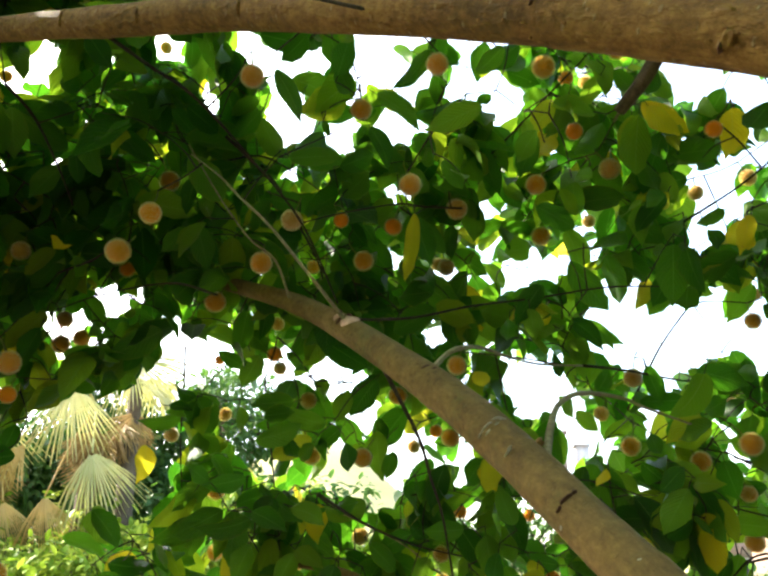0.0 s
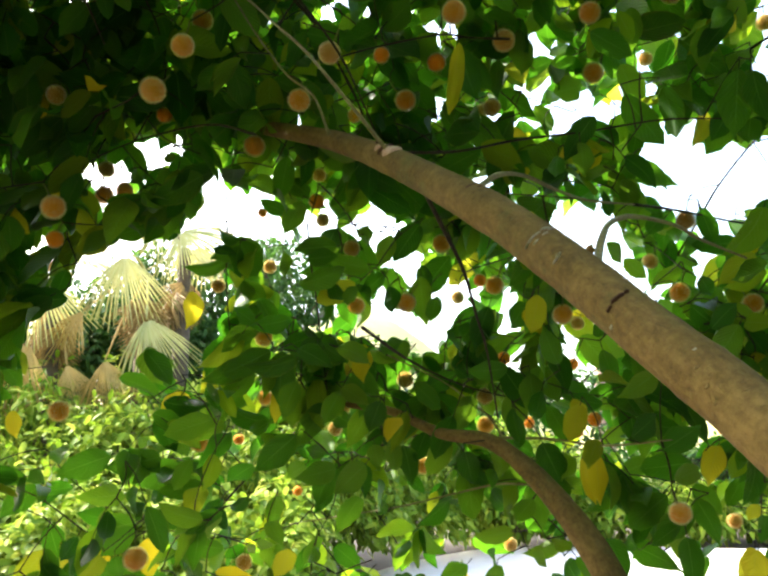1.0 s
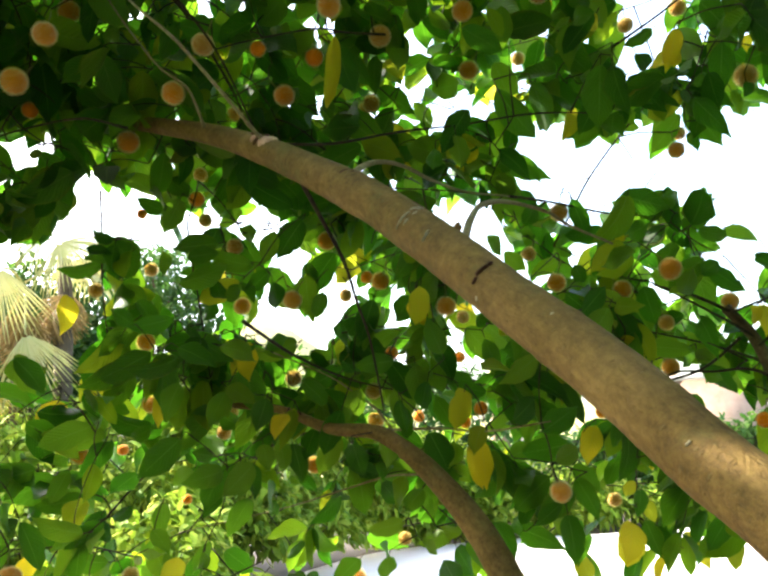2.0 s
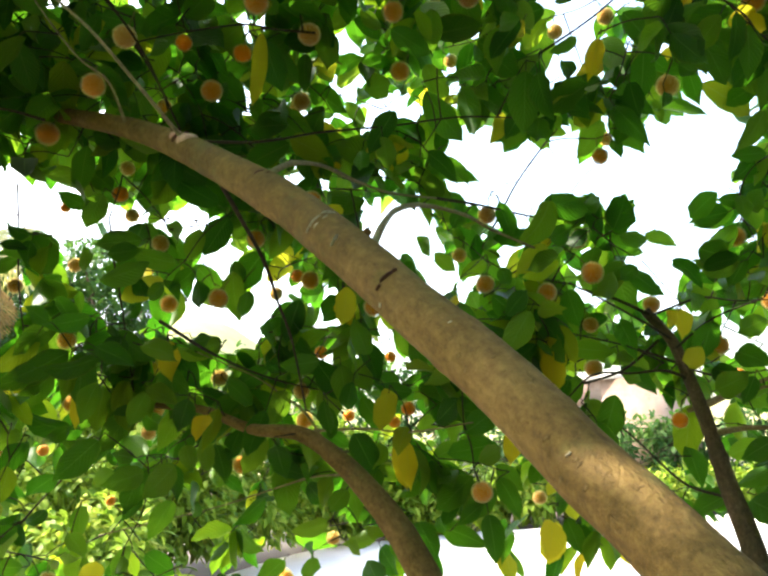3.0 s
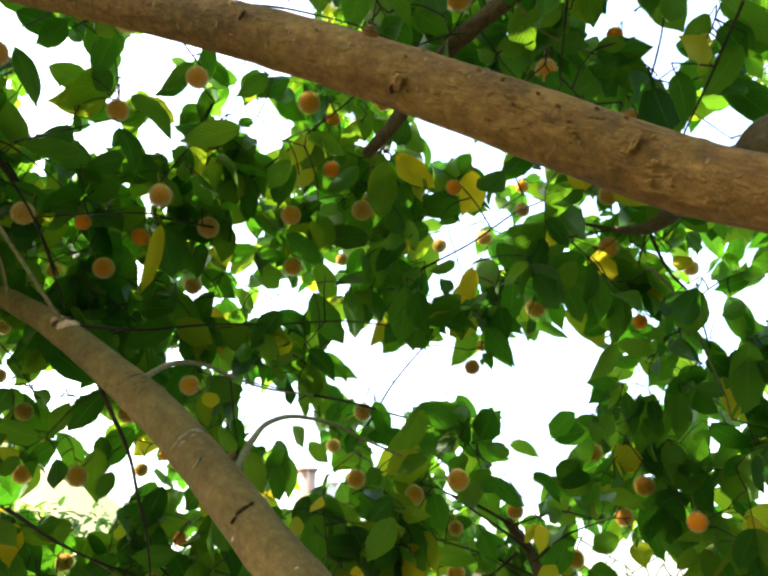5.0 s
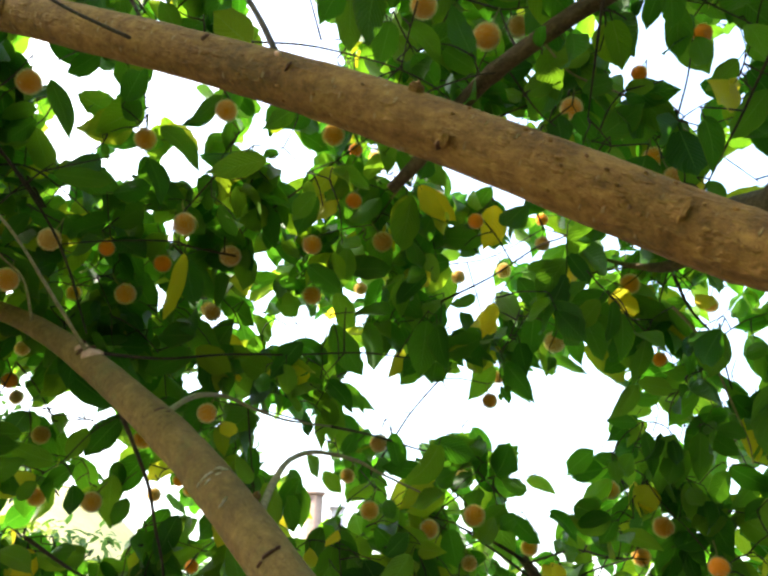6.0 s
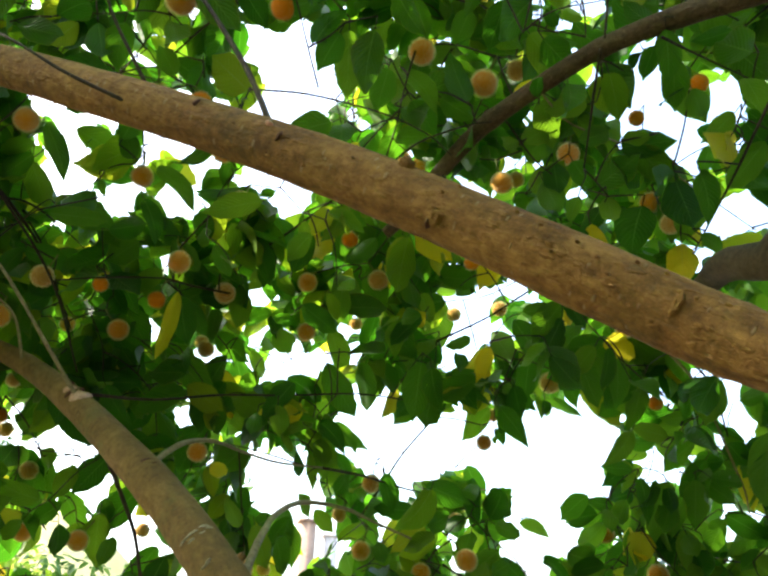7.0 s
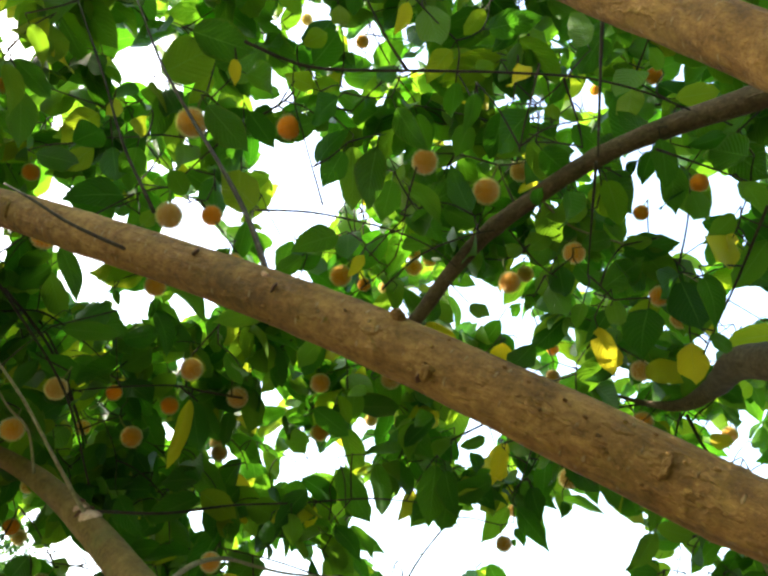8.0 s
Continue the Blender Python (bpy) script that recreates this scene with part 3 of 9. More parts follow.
limb("limb", BARK, [
    (-0.703, 0.836, 2.425, 0.0153),
    (-0.537, 0.761, 2.362, 0.0163),
    (-0.440, 0.716, 2.326, 0.0173),
    (-0.317, 0.655, 2.275, 0.0182),
    (-0.180, 0.590, 2.223, 0.0193),
    (-0.067, 0.514, 2.151, 0.0200),
    (0.030, 0.454, 2.090, 0.0203),
    (0.107, 0.406, 2.039, 0.0208),
    (0.173, 0.366, 1.992, 0.0214),
    (0.228, 0.330, 1.948, 0.0216),
    (0.275, 0.302, 1.911, 0.0221),
    (0.313, 0.277, 1.879, 0.0215),
    (0.334, 0.255, 1.856, 0.0202),
    (0.353, 0.229, 1.834, 0.0191),
    (0.382, 0.203, 1.807, 0.0183),
    (0.550, 0.200, 1.600, 0.0260),
    (0.690, 0.360, 1.200, 0.0340),
    (0.730, 0.500, 0.700, 0.0400),
], "long smooth brown limb with faint rings and knots", ((0.158, 0.07), (0.208, 0.05), (0.283, 0.03), (0.417, 0.04), (0.683, 0.04),), rough=0.035)
limb("limb", OLIVE_BARK, [
    (-0.290, 1.984, 1.755, 0.0074),
    (-0.170, 1.893, 1.732, 0.0101),
    (-0.051, 1.810, 1.678, 0.0128),
    (0.054, 1.728, 1.659, 0.0160),
    (0.126, 1.662, 1.605, 0.0204),
    (0.190, 1.610, 1.532, 0.0243),
    (0.237, 1.569, 1.462, 0.0278),
    (0.268, 1.535, 1.398, 0.0294),
    (0.317, 1.465, 1.275, 0.0309),
    (0.470, 1.200, 0.860, 0.0300),
    (0.620, 0.820, 0.550, 0.0360),
    (0.720, 0.560, 0.300, 0.0400),
], "thinner curved grey-brown limb", ((0.300, 0.05),), rough=0.05)
limb("limb", GREY_BARK, [
    (0.953, 1.915, 1.931, 0.0127),
    (0.997, 1.882, 1.844, 0.0141),
    (1.009, 1.839, 1.733, 0.0155),
    (1.012, 1.788, 1.610, 0.0175),
    (1.016, 1.755, 1.501, 0.0210),
    (1.025, 1.709, 1.369, 0.0257),
    (1.007, 1.636, 1.238, 0.0307),
    (0.970, 1.200, 0.750, 0.0420),
    (0.840, 0.800, 0.450, 0.0480),
    (0.750, 0.560, 0.200, 0.0500),
], "upright grey limb with side branches", ((0.280, 0.12), (0.385, 0.1),), rough=0.05, in_sight=True)
limb("branch", GREY_BARK, [
    (0.362, 1.108, 2.452, 0.0107),
    (0.395, 1.053, 2.480, 0.0127),
    (0.428, 0.987, 2.525, 0.0141),
    (0.474, 0.906, 2.569, 0.0149),
    (0.533, 0.821, 2.596, 0.0153),
    (0.603, 0.734, 2.621, 0.0154),
    (0.686, 0.646, 2.627, 0.0175),
    (0.776, 0.544, 2.615, 0.0212),
    (0.859, 0.457, 2.621, 0.0249),
    (1.000, 0.360, 2.500, 0.0260),
    (1.060, 0.320, 2.000, 0.0300),
    (0.920, 0.420, 1.300, 0.0360),
    (0.750, 0.520, 0.700, 0.0400),
], "grey branch with knots rising through the leaves", ((0.263, 0.16), (0.415, 0.12),), rough=0.05)
limb("limb", BARK, [
    (0.285, 0.267, 2.326, 0.0201),
    (0.308, 0.235, 2.258, 0.0210),
    (0.334, 0.195, 2.181, 0.0216),
    (0.354, 0.163, 2.115, 0.0217),
    (0.377, 0.139, 2.053, 0.0214),
    (0.52, 0.1, 1.85, 0.025),
    (0.66, 0.24, 1.5, 0.03),
    (0.73, 0.46, 0.8, 0.036),
], "thick golden-brown limb close overhead", (), rough=0.035)
limb("limb", GREY_BARK, [
    (1.030, 1.510, 2.627, 0.0031),
    (1.074, 1.418, 2.561, 0.0071),
    (1.096, 1.312, 2.512, 0.0155),
    (1.076, 1.172, 2.487, 0.0234),
    (0.960, 0.956, 2.408, 0.0294),
    (0.907, 0.804, 2.327, 0.0326),
    (0.870, 0.652, 2.258, 0.0367),
    (0.96, 0.5, 1.95, 0.04),
    (0.92, 0.46, 1.5, 0.044),
    (0.76, 0.52, 0.8, 0.05),
], "dark grey forked limb", ((0.350, 0.05),), rough=0.05)
limb("trunk", OLIVE_BARK, [(0.74, 0.53, -0.12, 0.15), (0.735, 0.53, 0.05, 0.105), (0.73, 0.52, 0.35, 0.088), (0.725, 0.51, 0.75, 0.08)], "stout grey-brown trunk", rough=0.06)

twig([(-0.106, 1.215, 2.100), (-0.180, 1.180, 2.190), (-0.251, 1.185, 2.283), (-0.320, 1.225, 2.366), (-0.380, 1.280, 2.447), (-0.457, 1.334, 2.531)], PALE_TWIG, 1.1)
twig([(-0.256, 1.448, 2.250), (-0.291, 1.447, 2.337), (-0.351, 1.464, 2.395), (-0.420, 1.455, 2.490), (-0.496, 1.423, 2.615)], PALE_TWIG, 1.0)
twig([(-0.540, 1.027, 2.592), (-0.480, 1.096, 2.575), (-0.411, 1.169, 2.555), (-0.333, 1.269, 2.499), (-0.231, 1.390, 2.398), (-0.161, 1.500, 2.257)], TWIG, 1.25)
twig([(-0.840, 1.256, 2.664), (-0.805, 1.327, 2.628), (-0.783, 1.407, 2.567), (-0.769, 1.489, 2.502)], TWIG, 1.2)
twig([(-0.050, 1.120, 2.006), (-0.026, 1.199, 1.975), (0.008, 1.284, 1.921), (0.027, 1.369, 1.868), (0.048, 1.454, 1.813), (0.070, 1.555, 1.693)], TWIG, 1.3)
twig([(0.020, 0.968, 1.947), (0.060, 1.096, 2.019), (0.112, 1.234, 2.068), (0.176, 1.378, 2.096), (0.259, 1.523, 2.124), (0.379, 1.669, 2.163)], PALE_TWIG, 1.4)
twig([(0.379, 1.669, 2.163), (0.508, 1.790, 2.186), (0.674, 1.916, 2.195), (0.779, 2.035, 2.224)], TWIG, 1.2)
twig([(0.138, 0.789, 1.802), (0.163, 0.892, 1.859), (0.196, 0.997, 1.912), (0.251, 1.105, 1.953), (0.338, 1.220, 1.974), (0.410, 1.338, 1.985), (0.526, 1.461, 1.983)], PALE_TWIG, 1.5)
twig([(0.582, 2.090, 2.163), (0.632, 2.053, 2.247), (0.680, 2.016, 2.330), (0.766, 1.976, 2.436), (0.838, 1.942, 2.508), (0.917, 1.909, 2.579)], TWIG, 1.3)
twig([(0.677, 2.006, 2.326), (0.632, 2.030, 2.323), (0.598, 2.061, 2.293)], TWIG, 0.6)
twig([(0.746, 1.939, 2.413), (0.808, 2.005, 2.363), (0.865, 2.076, 2.291)], TWIG, 0.6)
twig([(-0.576, 1.800, 2.267), (-0.577, 1.829, 2.140), (-0.581, 1.851, 2.046), (-0.574, 1.878, 1.928)], TWIG, 0.9)
twig([(-0.375, 1.829, 2.186), (-0.368, 1.851, 2.091), (-0.355, 1.874, 1.997), (-0.333, 1.924, 1.785)], TWIG, 0.9)
twig([(-0.422, 1.497, 2.280), (-0.538, 1.556, 2.334), (-0.685, 1.622, 2.347), (-0.820, 1.692, 2.347), (-0.952, 1.766, 2.332)], TWIG, 1.0)
twig([(-0.695, 1.466, 2.352), (-0.851, 1.605, 2.381), (-1.022, 1.746, 2.403)], TWIG, 1.0)
twig([(-0.113, 1.304, 2.147), (-0.001, 1.383, 2.179), (0.120, 1.449, 2.227), (0.264, 1.506, 2.265), (0.422, 1.551, 2.305), (0.579, 1.603, 2.326)], TWIG, 1.0)
twig([(0.117, 1.582, 2.524), (0.028, 1.550, 2.513), (-0.034, 1.513, 2.501), (-0.165, 1.498, 2.471), (-0.286, 1.485, 2.432)], TWIG, 0.9)
twig([(-0.414, 1.425, 2.634), (-0.368, 1.492, 2.611), (-0.317, 1.564, 2.573), (-0.271, 1.648, 2.510), (-0.240, 1.728, 2.463), (-0.223, 1.818, 2.400)], TWIG, 1.3)
twig([(-0.442, 1.539, 2.642), (-0.363, 1.581, 2.678), (-0.275, 1.646, 2.654), (-0.227, 1.714, 2.644)], TWIG, 0.9)
twig([(-0.172, 1.543, 2.886), (-0.194, 1.581, 2.841), (-0.263, 1.642, 2.764), (-0.321, 1.697, 2.697), (-0.379, 1.763, 2.606)], TWIG, 0.7)
twig([(-0.130, 1.350, 2.797), (-0.119, 1.369, 2.749), (-0.110, 1.388, 2.700)], TWIG, 0.7)
twig([(0.480, 1.531, 2.720), (0.508, 1.455, 2.754), (0.532, 1.379, 2.791), (0.545, 1.313, 2.809)], PALE_TWIG, 1.2)
twig([(0.163, 1.624, 2.661), (0.253, 1.552, 2.720), (0.328, 1.485, 2.773), (0.402, 1.420, 2.823), (0.429, 1.376, 2.848)], TWIG, 1.0)
twig([(0.646, 1.642, 2.508), (0.752, 1.559, 2.554), (0.841, 1.475, 2.608), (0.893, 1.418, 2.618), (0.975, 1.342, 2.656)], TWIG, 1.0)
twig([(0.864, 1.585, 2.533), (0.924, 1.536, 2.553), (0.995, 1.488, 2.565), (1.076, 1.441, 2.570), (1.155, 1.402, 2.557)], TWIG, 1.2)
twig([(1.078, 1.288, 2.473), (1.134, 1.322, 2.409), (1.211, 1.349, 2.353), (1.268, 1.397, 2.256)], TWIG, 1.3)
twig([(1.094, 1.330, 2.413), (1.145, 1.333, 2.362), (1.193, 1.348, 2.291), (1.243, 1.373, 2.203), (1.279, 1.390, 2.134), (1.291, 1.403, 2.084)], PALE_TWIG, 1.3)
twig([(-0.744, 2.352, 1.453), (-0.670, 2.348, 1.537), (-0.580, 2.341, 1.623), (-0.487, 2.334, 1.711), (-0.408, 2.338, 1.760)], TWIG, 1.1)
twig([(0.160, 1.850, 1.565), (0.083, 1.932, 1.564), (-0.013, 2.023, 1.540), (-0.167, 2.124, 1.500), (-0.331, 2.225, 1.469), (-0.505, 2.327, 1.437)], PALE_TWIG, 0.9)
twig([(-0.032, 2.002, 1.676), (-0.137, 2.091, 1.680), (-0.237, 2.189, 1.651), (-0.345, 2.297, 1.581), (-0.505, 2.433, 1.427)], TWIG, 1.2)
twig([(0.087, 1.936, 1.672), (0.199, 1.837, 1.666), (0.299, 1.743, 1.650), (0.415, 1.640, 1.659)], PALE_TWIG, 1.1)
twig([(0.110, 1.938, 1.653), (0.066, 1.914, 1.718), (0.021, 1.898, 1.754), (-0.045, 1.881, 1.802), (-0.178, 1.869, 1.865)], PALE_TWIG, 1.0)
twig([(-0.172, 1.355, 1.842), (-0.102, 1.596, 1.813), (0.002, 1.831, 1.788), (0.143, 2.060, 1.773)], TWIG, 1.1)
twig([(-0.368, 1.590, 2.661), (-0.312, 1.667, 2.600), (-0.273, 1.748, 2.533), (-0.235, 1.829, 2.470)], TWIG, 1.0)
twig([(1.022, 1.810, 1.677), (1.052, 1.729, 1.697), (1.108, 1.647, 1.707)], PALE_TWIG, 2.2)
twig([(1.023, 1.779, 1.612), (1.068, 1.721, 1.618), (1.138, 1.667, 1.611)], PALE_TWIG, 2.4)
twig([(1.010, 1.837, 1.739), (0.952, 1.843, 1.767), (0.870, 1.858, 1.767), (0.775, 1.875, 1.768), (0.702, 1.905, 1.703)], TWIG, 1.3)
twig([(0.999, 1.872, 1.843), (0.932, 1.889, 1.898), (0.827, 1.906, 1.970), (0.760, 1.924, 2.016)], TWIG, 1.2)
twig([(0.961, 1.898, 1.917), (1.066, 1.846, 1.947), (1.145, 1.818, 1.931), (1.237, 1.784, 1.925)], TWIG, 1.0)
twig([(0.998, 1.850, 1.776), (1.101, 1.845, 1.747), (1.231, 1.826, 1.761)], TWIG, 1.0)
twig([(1.006, 1.757, 1.468), (0.942, 1.817, 1.503), (0.856, 1.854, 1.609), (0.820, 1.901, 1.660)], TWIG, 1.2)
twig([(1.031, 1.920, 1.671), (1.121, 1.847, 1.711), (1.242, 1.769, 1.748), (1.356, 1.699, 1.767)], PALE_TWIG, 2.0)
twig([(0.955, 1.901, 1.920), (0.870, 1.910, 1.966), (0.787, 1.940, 2.004)], TWIG, 1.6)
twig([(0.952, 1.862, 1.846), (0.876, 1.924, 1.782), (0.773, 1.977, 1.753), (0.718, 2.021, 1.722)], TWIG, 1.3)
twig([(1.000, 1.871, 1.788), (0.890, 1.905, 1.840), (0.761, 1.942, 1.884)], TWIG, 1.1)
twig([(0.992, 1.868, 1.822), (1.061, 1.795, 1.883), (1.163, 1.730, 1.919)], TWIG, 1.1)
twig([(0.084, 0.421, 2.073), (0.063, 0.457, 2.154), (0.031, 0.493, 2.240), (-0.011, 0.525, 2.331), (-0.060, 0.552, 2.435), (-0.111, 0.567, 2.557)], TWIG, 0.94)
twig([(-0.028, 0.473, 2.112), (-0.081, 0.478, 2.134), (-0.125, 0.491, 2.165), (-0.154, 0.505, 2.187)], TWIG, 0.58)
twig([(-0.055, 0.735, 2.362), (-0.075, 0.732, 2.395), (-0.117, 0.736, 2.473), (-0.166, 0.723, 2.583), (-0.226, 0.705, 2.705)], TWIG, 0.86)
twig([(0.072, 0.811, 2.456), (0.142, 0.801, 2.460), (0.201, 0.799, 2.459), (0.276, 0.797, 2.450), (0.339, 0.803, 2.435), (0.381, 0.816, 2.416)], TWIG, 0.65)
twig([(0.172, 0.814, 2.489), (0.149, 0.782, 2.525), (0.127, 0.750, 2.560), (0.103, 0.714, 2.600), (0.094, 0.676, 2.640)], TWIG, 0.58)
twig([(0.025, 0.592, 2.552), (0.078, 0.592, 2.534), (0.123, 0.588, 2.525), (0.191, 0.573, 2.524), (0.278, 0.552, 2.525), (0.365, 0.532, 2.525), (0.464, 0.511, 2.520), (0.541, 0.503, 2.506), (0.600, 0.502, 2.489)], TWIG, 0.86)
twig([(0.235, 0.562, 2.525), (0.204, 0.546, 2.558), (0.172, 0.525, 2.599)], TWIG, 0.79)
twig([(0.454, 0.442, 2.547), (0.462, 0.482, 2.486), (0.474, 0.536, 2.406)], TWIG, 0.86)
twig([(0.539, 0.639, 2.509), (0.568, 0.716, 2.487), (0.600, 0.811, 2.439)], TWIG, 0.79)
twig([(0.538, 0.815, 2.585), (0.623, 0.871, 2.586), (0.754, 0.909, 2.599), (0.897, 0.955, 2.594), (1.036, 1.006, 2.583), (1.147, 1.054, 2.584)], PALE_TWIG, 0.72)
twig([(0.610, 0.596, 2.511), (0.741, 0.657, 2.566), (0.909, 0.717, 2.611)], TWIG, 0.72)
twig([(0.828, 0.652, 2.501), (0.829, 0.748, 2.439), (0.836, 0.825, 2.405), (0.842, 0.905, 2.367)], TWIG, 0.86)
twig([(0.287, 0.902, 2.414), (0.342, 0.867, 2.468), (0.418, 0.841, 2.504), (0.459, 0.837, 2.519)], TWIG, 0.65)
twig([(0.303, 0.755, 2.547), (0.302, 0.796, 2.523), (0.303, 0.843, 2.492)], TWIG, 0.58)
twig([(0.482, 0.831, 2.520), (0.562, 0.898, 2.513), (0.644, 0.953, 2.523)], TWIG, 0.58)
twig([(0.435, 0.667, 2.539), (0.456, 0.613, 2.530), (0.501, 0.561, 2.509)], TWIG, 0.58)
twig([(0.414, 0.540, 2.567), (0.412, 0.560, 2.540), (0.407, 0.592, 2.496), (0.406, 0.611, 2.469)], TWIG, 0.58)
twig([(0.449, 0.543, 2.552), (0.513, 0.627, 2.570), (0.562, 0.703, 2.605)], TWIG, 0.65)


MARK_MATERIAL = {"wound": WOUND, "slit": WOUND_DARK, "notch": WOUND_DARK, "lichen": LICHEN, "stub": BARK, "ring": BARK, "bump": BARK}
MARK_NAME = {"wound": "cut_scar", "slit": "split", "notch": "notch", "lichen": "lichen_patch", "stub": "branch_stub", "ring": "knot", "bump": "lenticel"}
rnd_mark = random.Random(2)


def mark(kind, place, long, wide):
    """A scar, knot or patch of lichen on the nearest limb, following its skin."""
    place = Vector(place)
    axis, r, way, best = None, 0, None, 9.0
    for run in RUNS:
        for n, (p, radius) in enumerate(run):
            far = (p - place).length - radius
            if far < best:
                q = run[min(n + 1, len(run) - 1)][0] - run[max(n - 1, 0)][0]
                axis, r, way, best = p, radius, q.normalized(), far
    axis = axis + way * (place - axis).dot(way)
    out = (place - axis).normalized()
    across = out.cross(way)
    lift = {"wound": 0.003, "slit": 0.0045, "notch": 0.0016, "lichen": 0.0007, "stub": 0.006, "ring": 0.0016, "bump": 0.0008}[kind]
    verts, faces, rings, sides = [], [], 5, 16
    turned = kind in ("ring", "notch", "slit")
    a_len, b_len = (wide, long) if turned else (long, wide)
    shift = rnd_mark.uniform(0, 9)
    for i in range(rings + 1):
        u = i / rings
        for k in range(sides):
            a = 2 * math.pi * k / sides
            ragged = 1 + 0.45 * noise.noise((math.cos(a) * 1.5 + shift, math.sin(a) * 1.5, u)) * (2 if kind == "lichen" else 1)
            x, t = a_len / 2 * u * ragged * math.cos(a), b_len / 2 * u * ragged * math.sin(a) / r
            if kind == "ring":
                high = lift * math.sin(math.pi * min(1, u * 1.05)) * (0.7 + 0.5 * noise.noise((a, u * 3, shift)))
            else:
                high = lift * (1 - u**3) * (0.8 + 0.5 * noise.noise((x * 300, t * 9, shift)))
            ray = out * math.cos(t) + across * math.sin(t)
            verts.append(axis + way * x + ray * (r * 1.04 + high - (0.006 if i == rings else 0)))
    for i in range(rings):
        for k in range(sides):
            a, b = i * sides + k, i * sides + (k + 1) % sides
            faces.append((a, b, b + sides, a + sides))
    pieces = Pieces()
    pieces.add(verts, faces)
    mesh = pieces.mesh(MARK_NAME[kind])
    mesh.attributes.new("wood", "FLOAT_VECTOR", "POINT").data.foreach_set("vector", np.array(verts, dtype=np.float32).ravel())
    link_mesh(MARK_NAME[kind], mesh, MARK_MATERIAL[kind], tree)

mark("wound", (-0.106, 1.207, 2.107), 0.0458, 0.0432)
mark("wound", (-0.098, 1.213, 2.112), 0.0199, 0.0166)
mark("wound", (-0.126, 1.245, 2.120), 0.0172, 0.0258)
mark("slit", (-0.120, 1.225, 2.110), 0.0220, 0.0076)
mark("slit", (-0.111, 1.235, 2.129), 0.0076, 0.0169)
mark("slit", (-0.134, 1.266, 2.143), 0.0140, 0.0052)
mark("notch", (0.020, 0.978, 1.945), 0.0170, 0.0052)
mark("notch", (0.028, 0.962, 1.946), 0.0077, 0.0039)
mark("notch", (0.144, 0.718, 1.748), 0.0187, 0.0033)
mark("notch", (0.150, 0.719, 1.752), 0.0065, 0.0028)
mark("notch", (0.141, 0.720, 1.740), 0.0084, 0.0028)
mark("lichen", (0.088, 0.839, 1.838), 0.0033, 0.0166)
mark("lichen", (0.094, 0.839, 1.848), 0.0028, 0.0122)
mark("lichen", (0.099, 0.834, 1.850), 0.0027, 0.0087)
mark("lichen", (0.091, 0.832, 1.832), 0.0022, 0.0077)
mark("lichen", (0.085, 0.841, 1.834), 0.0022, 0.0066)
mark("lichen", (0.108, 0.798, 1.804), 0.0026, 0.0115)
mark("lichen", (0.106, 0.797, 1.809), 0.0021, 0.0063)
mark("lichen", (0.095, 0.831, 1.839), 0.0022, 0.0066)
mark("lichen", (0.142, 0.716, 1.727), 0.0023, 0.0046)
mark("lichen", (0.183, 0.644, 1.691), 0.0021, 0.0042)
mark("lichen", (0.229, 0.522, 1.584), 0.0021, 0.0049)
mark("slit", (0.185, 0.343, 1.959), 0.0071, 0.0029)
mark("ring", (0.188, 0.339, 1.960), 0.0110, 0.0078)
mark("notch", (0.028, 0.439, 2.092), 0.0091, 0.0037)
mark("wound", (0.082, 0.402, 2.057), 0.0083, 0.0038)
mark("notch", (0.090, 0.396, 2.044), 0.0097, 0.0030)
mark("ring", (0.296, 0.264, 1.880), 0.0175, 0.0064)
mark("stub", (0.132, 0.802, 1.819), 0.012, 0.010)
mark("ring", (0.188, 0.339, 1.960), 0.014, 0.010)
mark("stub", (0.170, 0.350, 2.005), 0.016, 0.010)
mark("bump", (0.200, 0.329, 1.980), 0.0037, 0.0021)
mark("bump", (0.239, 0.300, 1.941), 0.0037, 0.0021)
mark("bump", (0.256, 0.290, 1.926), 0.0037, 0.0021)
mark("bump", (0.264, 0.283, 1.914), 0.0037, 0.0021)
mark("bump", (0.283, 0.274, 1.910), 0.0037, 0.0021)
mark("bump", (0.296, 0.267, 1.901), 0.0037, 0.0021)
mark("bump", (0.228, 0.308, 1.954), 0.0037, 0.0021)
mark("bump", (0.137, 0.364, 2.014), 0.0037, 0.0021)
mark("bump", (0.057, 0.416, 2.065), 0.0037, 0.0021)
mark("bump", (0.189, 0.331, 1.975), 0.0037, 0.0021)
mark("bump", (0.272, 0.281, 1.893), 0.0037, 0.0021)
mark("ring", (-0.411, 0.688, 2.310), 0.030, 0.006)
mark("ring", (-0.292, 0.630, 2.259), 0.022, 0.007)
mark("ring", (-0.158, 0.564, 2.203), 0.022, 0.006)
mark("bump", (0.086, 0.406, 2.037), 0.0045, 0.0019)
mark("bump", (0.004, 0.464, 2.087), 0.0050, 0.0026)
mark("bump", (0.268, 0.281, 1.903), 0.0045, 0.0020)
mark("bump", (0.056, 0.423, 2.055), 0.0037, 0.0027)
mark("bump", (0.287, 0.277, 1.876), 0.0050, 0.0020)
mark("bump", (0.298, 0.262, 1.887), 0.0045, 0.0024)
mark("bump", (0.191, 0.334, 1.960), 0.0045, 0.0018)
mark("bump", (0.311, 0.259, 1.854), 0.0045, 0.0021)
